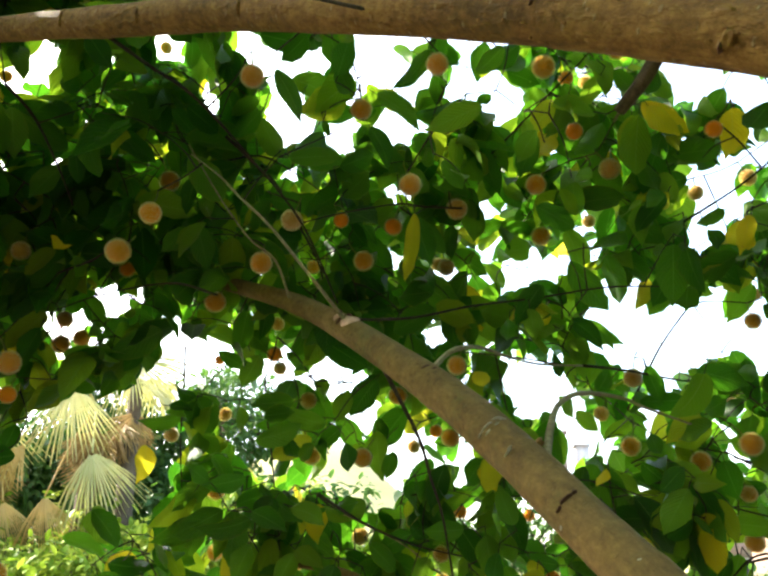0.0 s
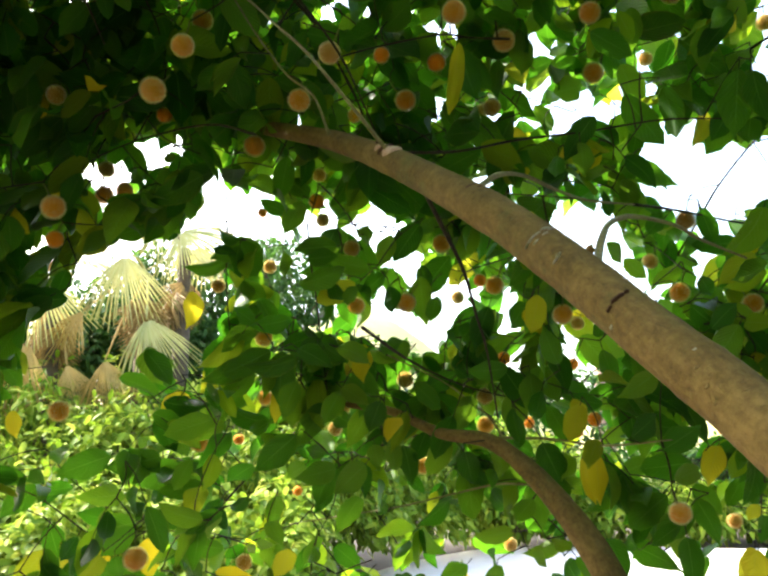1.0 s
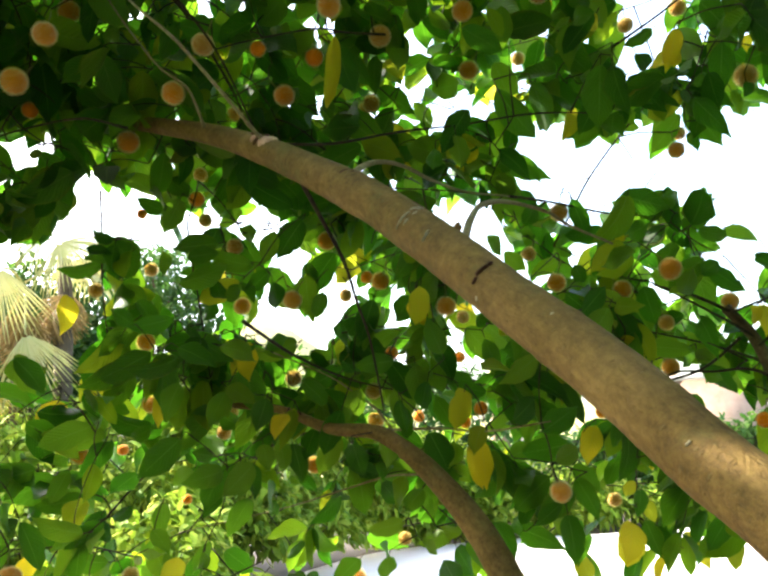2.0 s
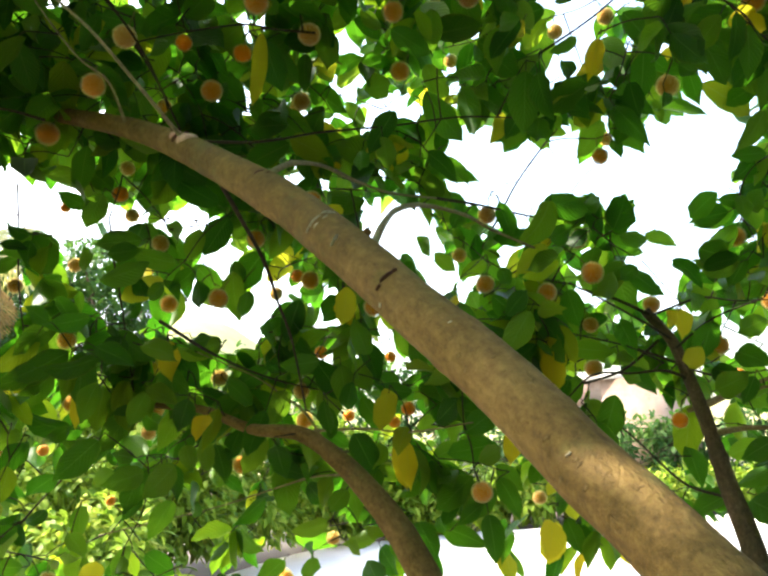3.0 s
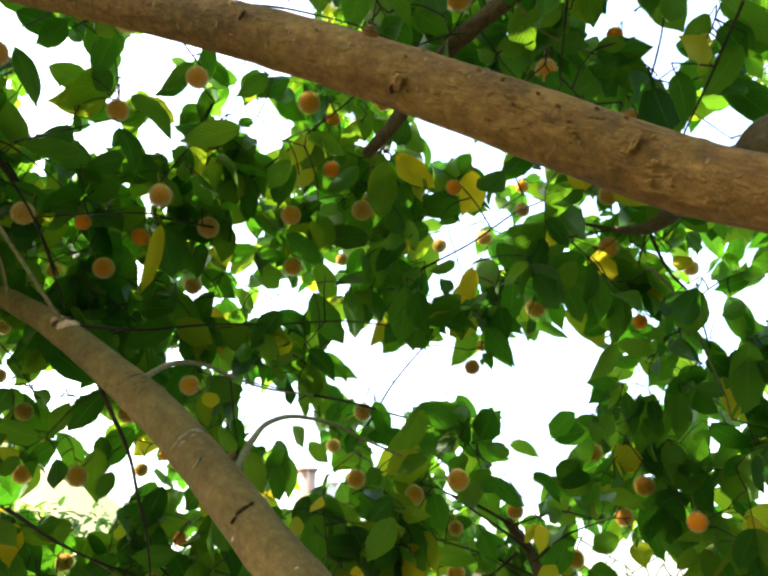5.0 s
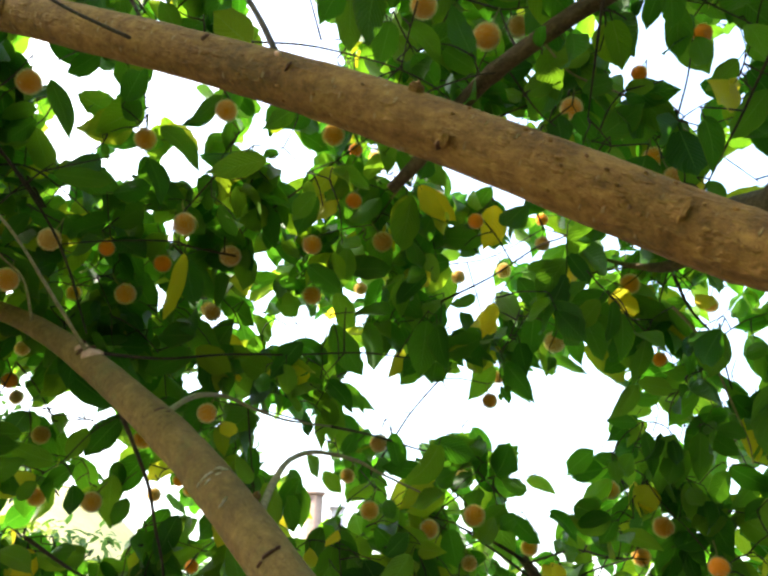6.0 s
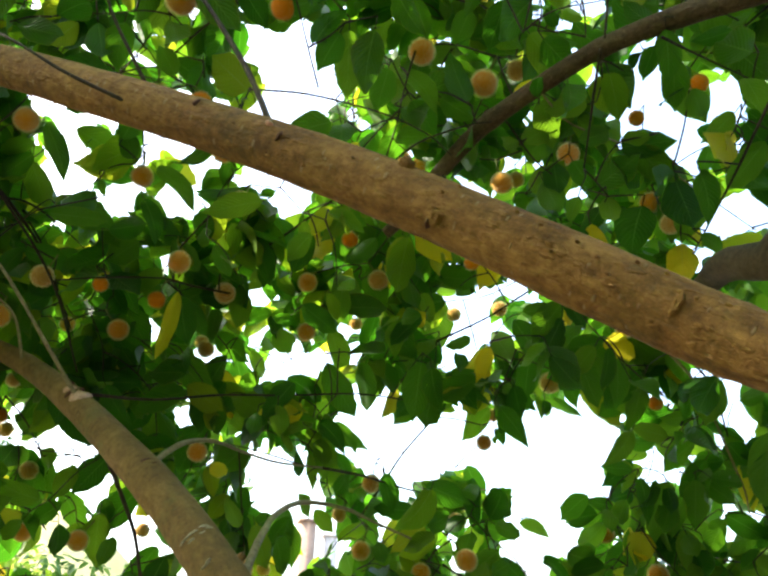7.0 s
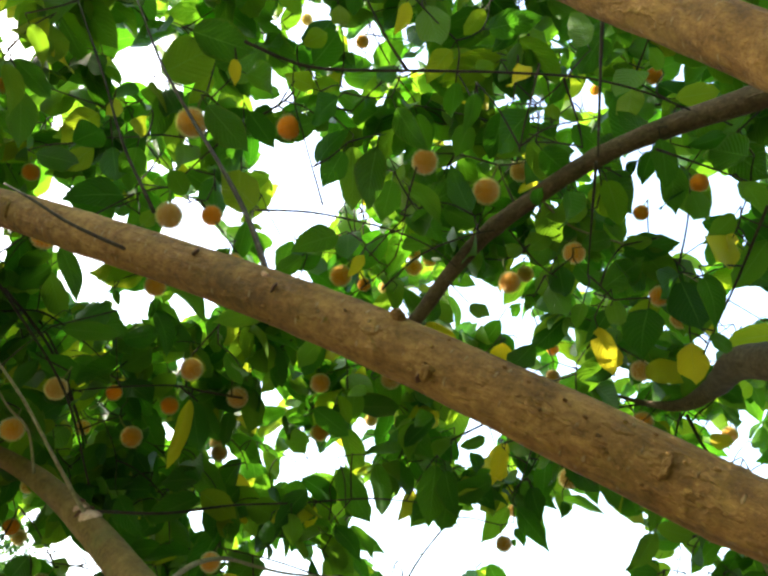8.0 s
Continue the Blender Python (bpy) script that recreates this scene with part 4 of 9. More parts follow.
mark("bump", (0.303, 0.259, 1.867), 0.0050, 0.0027)
mark("bump", (0.193, 0.338, 1.955), 0.0045, 0.0022)
mark("bump", (0.052, 0.431, 2.056), 0.0050, 0.0018)
mark("bump", (0.179, 0.345, 1.965), 0.0050, 0.0020)
mark("bump", (0.158, 0.358, 1.983), 0.0050, 0.0020)
mark("bump", (0.304, 0.258, 1.882), 0.0030, 0.0020)
mark("bump", (0.269, 0.285, 1.892), 0.0037, 0.0021)
mark("bump", (0.060, 0.434, 2.051), 0.0030, 0.0024)
mark("bump", (0.303, 0.268, 1.860), 0.0050, 0.0027)
mark("bump", (-0.023, 0.477, 2.106), 0.0050, 0.0026)
mark("bump", (0.111, 0.391, 2.018), 0.0045, 0.0019)
mark("bump", (-0.009, 0.466, 2.099), 0.0050, 0.0021)
mark("bump", (0.109, 0.389, 2.020), 0.0050, 0.0022)
mark("bump", (0.073, 0.412, 2.045), 0.0030, 0.0020)
mark("bump", (0.243, 0.297, 1.922), 0.0030, 0.0022)
mark("bump", (0.270, 0.281, 1.896), 0.0050, 0.0022)
mark("bump", (0.090, 0.411, 2.029), 0.0030, 0.0022)
mark("bump", (-0.016, 0.473, 2.102), 0.0037, 0.0020)
mark("bump", (0.307, 0.256, 1.864), 0.0050, 0.0022)
mark("bump", (0.302, 0.262, 1.866), 0.0050, 0.0025)
mark("bump", (0.186, 0.336, 1.965), 0.0037, 0.0027)
mark("bump", (0.304, 0.266, 1.860), 0.0037, 0.0024)
mark("bump", (0.278, 0.280, 1.885), 0.0050, 0.0023)
mark("bump", (0.240, 0.310, 1.913), 0.0037, 0.0027)
mark("bump", (0.316, 0.250, 1.876), 0.0050, 0.0027)
mark("bump", (0.241, 0.297, 1.927), 0.0050, 0.0019)
mark("bump", (0.315, 0.249, 1.853), 0.0030, 0.0020)
mark("bump", (0.233, 0.311, 1.920), 0.0050, 0.0027)


# Openings in the crown, laid along lines of sight to fit the camera's view: near end and far end, and how wide it is
# open there.
GAPS = []


def gap(a, b, near, far):
    a, b = np.array(a), np.array(b)
    GAPS.append((a, (b - a) / np.linalg.norm(b - a), np.linalg.norm(b - a), near, far))


gap((-0.062, 1.028, 2.514), (-0.139, 2.241, 3.501), 0.040, 0.085)
gap((-0.165, 1.022, 2.518), (-0.361, 2.227, 3.509), 0.030, 0.066)
gap((-0.004, 1.045, 2.480), (-0.016, 2.277, 3.427), 0.029, 0.062)
gap((-0.031, 1.074, 2.406), (-0.072, 2.341, 3.267), 0.032, 0.069)
gap((-0.122, 1.078, 2.388), (-0.268, 2.348, 3.229), 0.027, 0.059)
gap((-0.204, 1.064, 2.411), (-0.445, 2.319, 3.279), 0.034, 0.074)
gap((0.095, 1.052, 2.472), (0.198, 2.293, 3.411), 0.032, 0.069)
gap((0.169, 1.062, 2.457), (0.357, 2.314, 3.378), 0.026, 0.056)
gap((0.106, 1.028, 2.531), (0.221, 2.242, 3.537), 0.017, 0.036)
gap((-0.615, 1.007, 2.507), (-1.331, 2.195, 3.484), 0.030, 0.066)
gap((-0.335, 1.045, 2.444), (-0.729, 2.277, 3.349), 0.018, 0.039)
gap((-0.597, 1.071, 2.354), (-1.292, 2.333, 3.155), 0.013, 0.028)
gap((-0.642, 1.047, 2.407), (-1.388, 2.281, 3.270), 0.011, 0.023)
gap((-0.276, 1.004, 2.549), (-0.600, 2.190, 3.575), 0.021, 0.046)
gap((-0.416, 0.999, 2.546), (-0.903, 2.178, 3.570), 0.017, 0.036)
gap((-0.197, 1.098, 2.331), (-0.431, 2.391, 3.106), 0.015, 0.033)
gap((0.458, 1.061, 2.492), (0.981, 2.311, 3.452), 0.024, 0.052)
gap((0.499, 1.070, 2.473), (1.069, 2.332, 3.411), 0.029, 0.062)
gap((0.569, 1.077, 2.465), (1.220, 2.345, 3.395), 0.029, 0.062)
gap((0.495, 1.164, 2.247), (1.060, 2.533, 2.926), 0.029, 0.062)
gap((0.475, 1.148, 2.282), (1.017, 2.500, 3.000), 0.017, 0.036)
gap((0.545, 1.153, 2.278), (1.168, 2.510, 2.992), 0.017, 0.036)
gap((0.369, 1.217, 2.106), (0.788, 2.647, 2.621), 0.055, 0.118)
gap((0.322, 1.200, 2.140), (0.686, 2.612, 2.695), 0.023, 0.049)
gap((0.378, 1.200, 2.148), (0.808, 2.610, 2.712), 0.034, 0.074)
gap((0.439, 1.231, 2.079), (0.938, 2.677, 2.564), 0.038, 0.082)
gap((0.497, 1.225, 2.098), (1.064, 2.666, 2.605), 0.044, 0.095)
gap((0.567, 1.217, 2.125), (1.216, 2.649, 2.663), 0.034, 0.074)
gap((0.210, 1.252, 2.003), (0.446, 2.724, 2.399), 0.032, 0.069)
gap((0.184, 1.242, 2.026), (0.390, 2.701, 2.448), 0.020, 0.043)
gap((0.234, 1.263, 1.980), (0.499, 2.747, 2.350), 0.023, 0.049)
gap((0.110, 1.181, 2.163), (0.230, 2.571, 2.744), 0.015, 0.033)
gap((0.182, 1.182, 2.169), (0.385, 2.572, 2.758), 0.020, 0.043)
gap((0.223, 1.178, 2.182), (0.475, 2.565, 2.786), 0.017, 0.036)
gap((-0.523, 1.163, 2.140), (-1.132, 2.531, 2.694), 0.020, 0.043)
gap((-0.408, 1.194, 2.077), (-0.885, 2.598, 2.560), 0.023, 0.049)
gap((-0.368, 1.212, 2.037), (-0.798, 2.638, 2.473), 0.034, 0.074)
gap((-0.327, 1.227, 2.006), (-0.710, 2.669, 2.407), 0.030, 0.066)
gap((-0.311, 1.254, 1.941), (-0.677, 2.728, 2.267), 0.020, 0.043)
gap((-0.279, 1.265, 1.919), (-0.607, 2.752, 2.218), 0.023, 0.049)
gap((-0.232, 1.233, 2.003), (-0.505, 2.681, 2.399), 0.026, 0.056)
gap((-0.149, 1.221, 2.041), (-0.326, 2.655, 2.481), 0.015, 0.033)
gap((-0.170, 1.234, 2.006), (-0.372, 2.684, 2.407), 0.014, 0.029)
gap((-0.115, 1.276, 1.909), (-0.255, 2.776, 2.198), 0.014, 0.029)
gap((-0.015, 1.283, 1.903), (-0.038, 2.791, 2.185), 0.027, 0.059)
gap((-0.040, 1.296, 1.871), (-0.092, 2.817, 2.116), 0.020, 0.043)
gap((0.084, 1.291, 1.896), (0.175, 2.807, 2.169), 0.018, 0.039)
gap((0.046, 1.221, 2.060), (0.093, 2.657, 2.522), 0.017, 0.036)
gap((0.021, 1.212, 2.079), (0.040, 2.637, 2.563), 0.011, 0.023)
gap((0.274, 1.293, 1.911), (0.585, 2.812, 2.202), 0.024, 0.052)
gap((-0.623, 1.326, 1.636), (-1.357, 2.815, 1.696), 0.046, 0.098)
gap((-0.540, 1.323, 1.667), (-1.178, 2.809, 1.764), 0.023, 0.049)
gap((-0.493, 1.356, 1.538), (-1.077, 2.878, 1.485), 0.023, 0.049)
gap((-0.344, 1.354, 1.577), (-0.755, 2.876, 1.570), 0.021, 0.046)
gap((-0.296, 1.376, 1.496), (-0.652, 2.921, 1.395), 0.019, 0.041)
gap((-0.179, 1.363, 1.576), (-0.399, 2.895, 1.567), 0.017, 0.036)
gap((-0.206, 1.386, 1.471), (-0.457, 2.944, 1.342), 0.027, 0.057)
gap((-0.097, 1.381, 1.519), (-0.224, 2.933, 1.444), 0.021, 0.046)
gap((-0.007, 1.389, 1.502), (-0.029, 2.951, 1.408), 0.021, 0.046)
gap((-0.658, 1.347, 1.539), (-1.432, 2.859, 1.488), 0.019, 0.041)
gap((-0.379, 1.371, 1.497), (-0.830, 2.912, 1.397), 0.019, 0.041)
gap((-0.140, 1.391, 1.463), (-0.316, 2.956, 1.323), 0.027, 0.057)
gap((-0.552, 1.275, 1.877), (-1.204, 2.704, 2.215), 0.099, 0.213)
gap((-0.653, 1.288, 1.797), (-1.421, 2.732, 2.044), 0.084, 0.180)
gap((-0.463, 1.292, 1.820), (-1.011, 2.742, 2.092), 0.053, 0.115)
gap((-0.435, 1.261, 1.965), (-0.952, 2.674, 2.404), 0.042, 0.090)
gap((-0.246, 1.278, 1.931), (-0.544, 2.712, 2.332), 0.029, 0.062)
gap((-0.239, 1.295, 1.859), (-0.529, 2.748, 2.175), 0.034, 0.074)
gap((-0.304, 1.280, 1.911), (-0.669, 2.715, 2.289), 0.026, 0.056)
gap((-0.042, 1.315, 1.817), (-0.104, 2.791, 2.085), 0.027, 0.059)
gap((-0.088, 1.318, 1.793), (-0.203, 2.798, 2.034), 0.023, 0.049)
gap((0.115, 1.413, 1.429), (0.234, 3.001, 1.249), 0.038, 0.082)
gap((0.322, 1.424, 1.427), (0.679, 3.025, 1.246), 0.034, 0.074)
gap((0.446, 1.427, 1.442), (0.946, 3.032, 1.279), 0.030, 0.066)
gap((0.381, 1.412, 1.491), (0.806, 3.000, 1.384), 0.020, 0.043)
gap((-0.326, 1.252, 2.028), (-0.718, 2.654, 2.541), 0.021, 0.046)
gap((-0.211, 1.262, 2.011), (-0.469, 2.676, 2.505), 0.014, 0.029)
gap((-0.680, 1.310, 1.693), (-1.479, 2.781, 1.818), 0.061, 0.131)
gap((-0.581, 1.318, 1.684), (-1.266, 2.796, 1.799), 0.046, 0.098)
gap((-0.121, 1.268, 2.003), (-0.274, 2.690, 2.486), 0.015, 0.033)
gap((0.380, 1.231, 2.066), (0.732, 2.609, 2.612), 0.055, 0.118)
gap((0.461, 1.234, 2.016), (0.905, 2.614, 2.505), 0.046, 0.098)
gap((0.334, 1.241, 2.049), (0.633, 2.630, 2.575), 0.030, 0.066)
gap((0.502, 1.223, 2.038), (0.995, 2.592, 2.551), 0.038, 0.082)
gap((0.410, 1.245, 1.996), (0.797, 2.639, 2.460), 0.032, 0.069)
gap((0.685, 1.190, 2.082), (1.389, 2.520, 2.645), 0.046, 0.098)
gap((0.732, 1.201, 2.014), (1.489, 2.544, 2.500), 0.067, 0.144)
gap((0.645, 1.214, 2.004), (1.302, 2.572, 2.478), 0.042, 0.090)
gap((0.784, 1.175, 2.091), (1.602, 2.489, 2.666), 0.040, 0.085)
gap((0.754, 1.217, 1.941), (1.536, 2.578, 2.342), 0.038, 0.082)
gap((0.690, 1.235, 1.897), (1.399, 2.618, 2.247), 0.027, 0.059)
gap((0.613, 1.214, 2.022), (1.233, 2.571, 2.518), 0.027, 0.059)
gap((0.746, 1.165, 2.154), (1.519, 2.465, 2.801), 0.020, 0.043)
gap((0.659, 1.203, 2.043), (1.332, 2.548, 2.563), 0.040, 0.085)
gap((0.245, 1.273, 1.967), (0.440, 2.698, 2.398), 0.030, 0.066)
gap((0.285, 1.272, 1.948), (0.527, 2.697, 2.357), 0.023, 0.049)
gap((0.417, 1.264, 1.915), (0.811, 2.680, 2.286), 0.024, 0.052)
gap((0.441, 1.254, 1.945), (0.863, 2.657, 2.352), 0.018, 0.039)
gap((0.165, 1.265, 2.036), (0.269, 2.682, 2.547), 0.012, 0.026)
gap((0.060, 1.270, 2.067), (0.041, 2.693, 2.615), 0.012, 0.026)
gap((-0.338, 1.335, 2.001), (-0.815, 2.833, 2.473), 0.027, 0.059)
gap((-0.385, 1.325, 2.065), (-0.916, 2.811, 2.609), 0.018, 0.039)
gap((-0.251, 1.349, 1.903), (-0.629, 2.863, 2.262), 0.030, 0.066)
gap((-0.221, 1.338, 1.933), (-0.564, 2.839, 2.327), 0.020, 0.043)
gap((-0.083, 1.303, 2.004), (-0.266, 2.764, 2.479), 0.015, 0.033)
gap((-0.094, 1.326, 1.921), (-0.290, 2.812, 2.300), 0.012, 0.026)
gap((-0.007, 1.331, 1.855), (-0.101, 2.824, 2.157), 0.024, 0.052)
gap((-0.028, 1.342, 1.823), (-0.148, 2.847, 2.088), 0.018, 0.039)
gap((0.116, 1.322, 1.831), (0.162, 2.805, 2.105), 0.021, 0.046)
gap((-0.301, 1.304, 2.107), (-0.735, 2.766, 2.701), 0.012, 0.026)
gap((0.355, 1.288, 1.851), (0.678, 2.731, 2.148), 0.018, 0.039)
gap((-0.315, 1.241, 2.369), (-0.766, 2.630, 3.265), 0.017, 0.036)
gap((-0.200, 1.225, 2.375), (-0.517, 2.596, 3.278), 0.014, 0.029)
gap((0.020, 1.215, 2.307), (-0.045, 2.575, 3.130), 0.014, 0.029)
gap((0.546, 1.149, 2.316), (1.090, 2.431, 3.150), 0.020, 0.043)
gap((0.570, 1.156, 2.274), (1.139, 2.447, 3.060), 0.015, 0.033)
gap((0.169, 1.239, 2.140), (0.278, 2.625, 2.772), 0.011, 0.023)
gap((0.239, 1.231, 2.135), (0.428, 2.609, 2.762), 0.011, 0.023)
gap((0.151, 1.225, 2.204), (0.239, 2.595, 2.909), 0.009, 0.020)
gap((0.510, 1.172, 2.238), (1.012, 2.482, 2.982), 0.012, 0.026)
gap((0.617, 1.137, 2.329), (1.242, 2.405, 3.178), 0.015, 0.033)
gap((0.576, 1.296, 1.712), (1.153, 2.747, 1.849), 0.030, 0.066)
gap((0.627, 1.304, 1.652), (1.263, 2.766, 1.720), 0.038, 0.082)
gap((0.633, 1.320, 1.587), (1.275, 2.799, 1.581), 0.026, 0.056)
gap((0.680, 1.327, 1.536), (1.377, 2.814, 1.470), 0.027, 0.059)
gap((0.787, 1.313, 1.537), (1.607, 2.786, 1.472), 0.034, 0.074)
gap((0.521, 1.313, 1.667), (1.034, 2.786, 1.753), 0.015, 0.033)
gap((0.471, 1.373, 1.454), (0.927, 2.914, 1.293), 0.038, 0.082)
gap((0.799, 1.336, 1.440), (1.635, 2.834, 1.263), 0.030, 0.066)
gap((-0.073, 1.344, 1.835), (-0.245, 2.852, 2.115), 0.027, 0.059)
gap((-0.184, 1.436, 1.522), (-0.484, 3.050, 1.439), 0.038, 0.082)
gap((-0.347, 1.445, 1.565), (-0.835, 3.070, 1.532), 0.038, 0.082)
gap((-0.069, 1.420, 1.530), (-0.236, 3.015, 1.457), 0.030, 0.066)
gap((0.029, 1.416, 1.499), (-0.026, 3.006, 1.391), 0.034, 0.074)
gap((0.125, 0.925, 2.651), (0.208, 2.045, 3.763), 0.046, 0.098)
gap((0.090, 0.925, 2.669), (0.133, 2.044, 3.800), 0.026, 0.056)
gap((0.159, 0.948, 2.594), (0.282, 2.094, 3.639), 0.034, 0.074)
gap((-0.072, 1.064, 2.498), (-0.216, 2.344, 3.433), 0.020, 0.043)
gap((-0.026, 1.046, 2.508), (-0.116, 2.305, 3.455), 0.017, 0.036)
gap((0.030, 1.044, 2.485), (0.005, 2.301, 3.404), 0.014, 0.029)
gap((-0.098, 1.116, 2.419), (-0.272, 2.455, 3.262), 0.023, 0.049)
gap((-0.201, 1.096, 2.503), (-0.493, 2.412, 3.444), 0.027, 0.059)
gap((-0.163, 1.118, 2.446), (-0.411, 2.459, 3.321), 0.014, 0.029)
gap((0.034, 1.070, 2.437), (0.014, 2.356, 3.302), 0.014, 0.029)
gap((0.124, 1.038, 2.451), (0.207, 2.288, 3.331), 0.018, 0.039)
gap((0.158, 1.037, 2.437), (0.281, 2.285, 3.302), 0.018, 0.039)
gap((0.201, 1.022, 2.442), (0.373, 2.254, 3.312), 0.015, 0.033)
gap((0.743, 0.797, 2.585), (1.541, 1.767, 3.621), 0.037, 0.079)
gap((0.710, 0.827, 2.548), (1.469, 1.832, 3.540), 0.021, 0.046)
gap((0.798, 0.791, 2.569), (1.659, 1.756, 3.585), 0.021, 0.046)
gap((0.859, 0.766, 2.585), (1.791, 1.701, 3.620), 0.027, 0.059)
gap((0.831, 0.798, 2.540), (1.730, 1.771, 3.524), 0.015, 0.033)
gap((0.919, 0.827, 2.448), (1.920, 1.832, 3.325), 0.032, 0.069)
gap((0.898, 0.843, 2.429), (1.875, 1.867, 3.284), 0.023, 0.049)
gap((0.601, 0.790, 2.665), (1.236, 1.753, 3.792), 0.011, 0.023)
gap((0.625, 0.808, 2.622), (1.286, 1.791, 3.700), 0.009, 0.020)
gap((0.518, 0.902, 2.506), (1.055, 1.994, 3.449), 0.014, 0.029)
gap((0.546, 0.857, 2.572), (1.116, 1.897, 3.593), 0.011, 0.023)
gap((0.616, 0.872, 2.512), (1.268, 1.929, 3.463), 0.009, 0.020)
gap((0.850, 0.904, 2.344), (1.770, 1.999, 3.101), 0.012, 0.026)
gap((-0.133, 1.323, 2.068), (-0.346, 2.901, 2.506), 0.020, 0.043)
gap((0.221, 1.259, 2.012), (0.415, 2.764, 2.386), 0.038, 0.082)
gap((0.257, 1.237, 2.035), (0.493, 2.716, 2.435), 0.030, 0.066)
gap((0.125, 1.184, 2.192), (0.210, 2.601, 2.773), 0.012, 0.026)
gap((0.805, 1.081, 2.051), (1.674, 2.380, 2.469), 0.011, 0.023)
gap((0.847, 1.075, 2.041), (1.764, 2.368, 2.448), 0.012, 0.026)
gap((0.970, 1.001, 2.114), (2.029, 2.208, 2.605), 0.020, 0.043)
gap((0.927, 0.977, 2.178), (1.936, 2.155, 2.744), 0.011, 0.023)
gap((0.932, 1.043, 2.058), (1.947, 2.298, 2.485), 0.011, 0.023)
gap((0.981, 1.084, 1.961), (2.052, 2.388, 2.276), 0.012, 0.026)
gap((0.891, 1.077, 2.017), (1.859, 2.372, 2.396), 0.009, 0.020)
gap((0.416, 1.064, 2.266), (0.836, 2.344, 2.932), 0.008, 0.016)
gap((0.446, 1.051, 2.274), (0.902, 2.316, 2.950), 0.011, 0.023)
gap((0.486, 1.065, 2.231), (0.986, 2.345, 2.858), 0.009, 0.020)
gap((0.251, 1.144, 2.203), (0.481, 2.516, 2.797), 0.014, 0.029)
gap((0.318, 1.108, 2.234), (0.624, 2.439, 2.864), 0.008, 0.016)
gap((-0.008, 1.201, 2.224), (-0.078, 2.639, 2.843), 0.008, 0.016)
gap((0.186, 1.158, 2.208), (0.341, 2.546, 2.808), 0.009, 0.020)
gap((0.491, 1.030, 2.290), (0.999, 2.271, 2.984), 0.009, 0.020)
gap((0.143, 0.887, 2.624), (0.240, 2.003, 3.661), 0.047, 0.102)
gap((0.094, 0.895, 2.630), (0.133, 2.019, 3.674), 0.024, 0.052)
gap((0.171, 0.912, 2.580), (0.300, 2.055, 3.566), 0.038, 0.082)
gap((0.129, 0.927, 2.573), (0.208, 2.088, 3.550), 0.034, 0.074)
gap((0.174, 0.937, 2.543), (0.306, 2.111, 3.485), 0.030, 0.066)
gap((-0.264, 1.027, 2.562), (-0.638, 2.303, 3.527), 0.020, 0.043)
gap((-0.130, 0.861, 2.753), (-0.348, 1.946, 3.938), 0.027, 0.059)
gap((-0.151, 0.845, 2.783), (-0.395, 1.911, 4.003), 0.017, 0.036)
gap((-0.277, 0.943, 2.685), (-0.665, 2.123, 3.792), 0.012, 0.026)
gap((-0.250, 0.905, 2.730), (-0.608, 2.041, 3.889), 0.008, 0.016)
gap((-0.175, 0.959, 2.629), (-0.447, 2.157, 3.671), 0.012, 0.026)
gap((0.112, 0.960, 2.531), (0.172, 2.160, 3.461), 0.017, 0.036)
gap((0.280, 0.918, 2.534), (0.535, 2.070, 3.467), 0.018, 0.039)
gap((0.718, 0.748, 2.631), (1.477, 1.702, 3.676), 0.046, 0.098)
gap((0.690, 0.786, 2.586), (1.416, 1.784, 3.579), 0.030, 0.066)
gap((0.781, 0.792, 2.547), (1.614, 1.798, 3.494), 0.038, 0.082)
gap((0.741, 0.802, 2.546), (1.527, 1.819, 3.492), 0.023, 0.049)
gap((0.886, 0.846, 2.436), (1.839, 1.913, 3.255), 0.026, 0.056)
gap((0.589, 0.763, 2.653), (1.199, 1.734, 3.722), 0.017, 0.036)
gap((0.845, 0.885, 2.394), (1.751, 1.997, 3.165), 0.015, 0.033)
gap((-0.162, 1.086, 2.444), (-0.418, 2.430, 3.273), 0.018, 0.039)
gap((0.018, 1.053, 2.430), (-0.031, 2.360, 3.243), 0.020, 0.043)
gap((-0.215, 1.080, 2.471), (-0.533, 2.417, 3.330), 0.015, 0.033)
gap((-0.072, 0.977, 2.569), (-0.224, 2.195, 3.542), 0.011, 0.023)
gap((0.046, 1.001, 2.496), (0.030, 2.247, 3.385), 0.011, 0.023)
gap((-0.373, 0.878, 2.810), (-0.873, 1.983, 4.061), 0.015, 0.033)
gap((0.188, 0.801, 2.731), (0.337, 1.818, 3.891), 0.011, 0.023)
gap((0.219, 0.818, 2.697), (0.402, 1.854, 3.818), 0.011, 0.023)
gap((0.492, 0.659, 2.832), (0.990, 1.511, 4.109), 0.012, 0.026)
gap((0.501, 0.753, 2.696), (1.009, 1.714, 3.815), 0.009, 0.020)
gap((0.828, 1.070, 2.059), (1.723, 2.357, 2.486), 0.017, 0.036)
gap((0.897, 1.043, 2.075), (1.871, 2.297, 2.522), 0.011, 0.023)
gap((0.979, 1.079, 1.972), (2.048, 2.375, 2.299), 0.030, 0.066)
gap((0.937, 1.109, 1.938), (1.958, 2.441, 2.226), 0.014, 0.029)
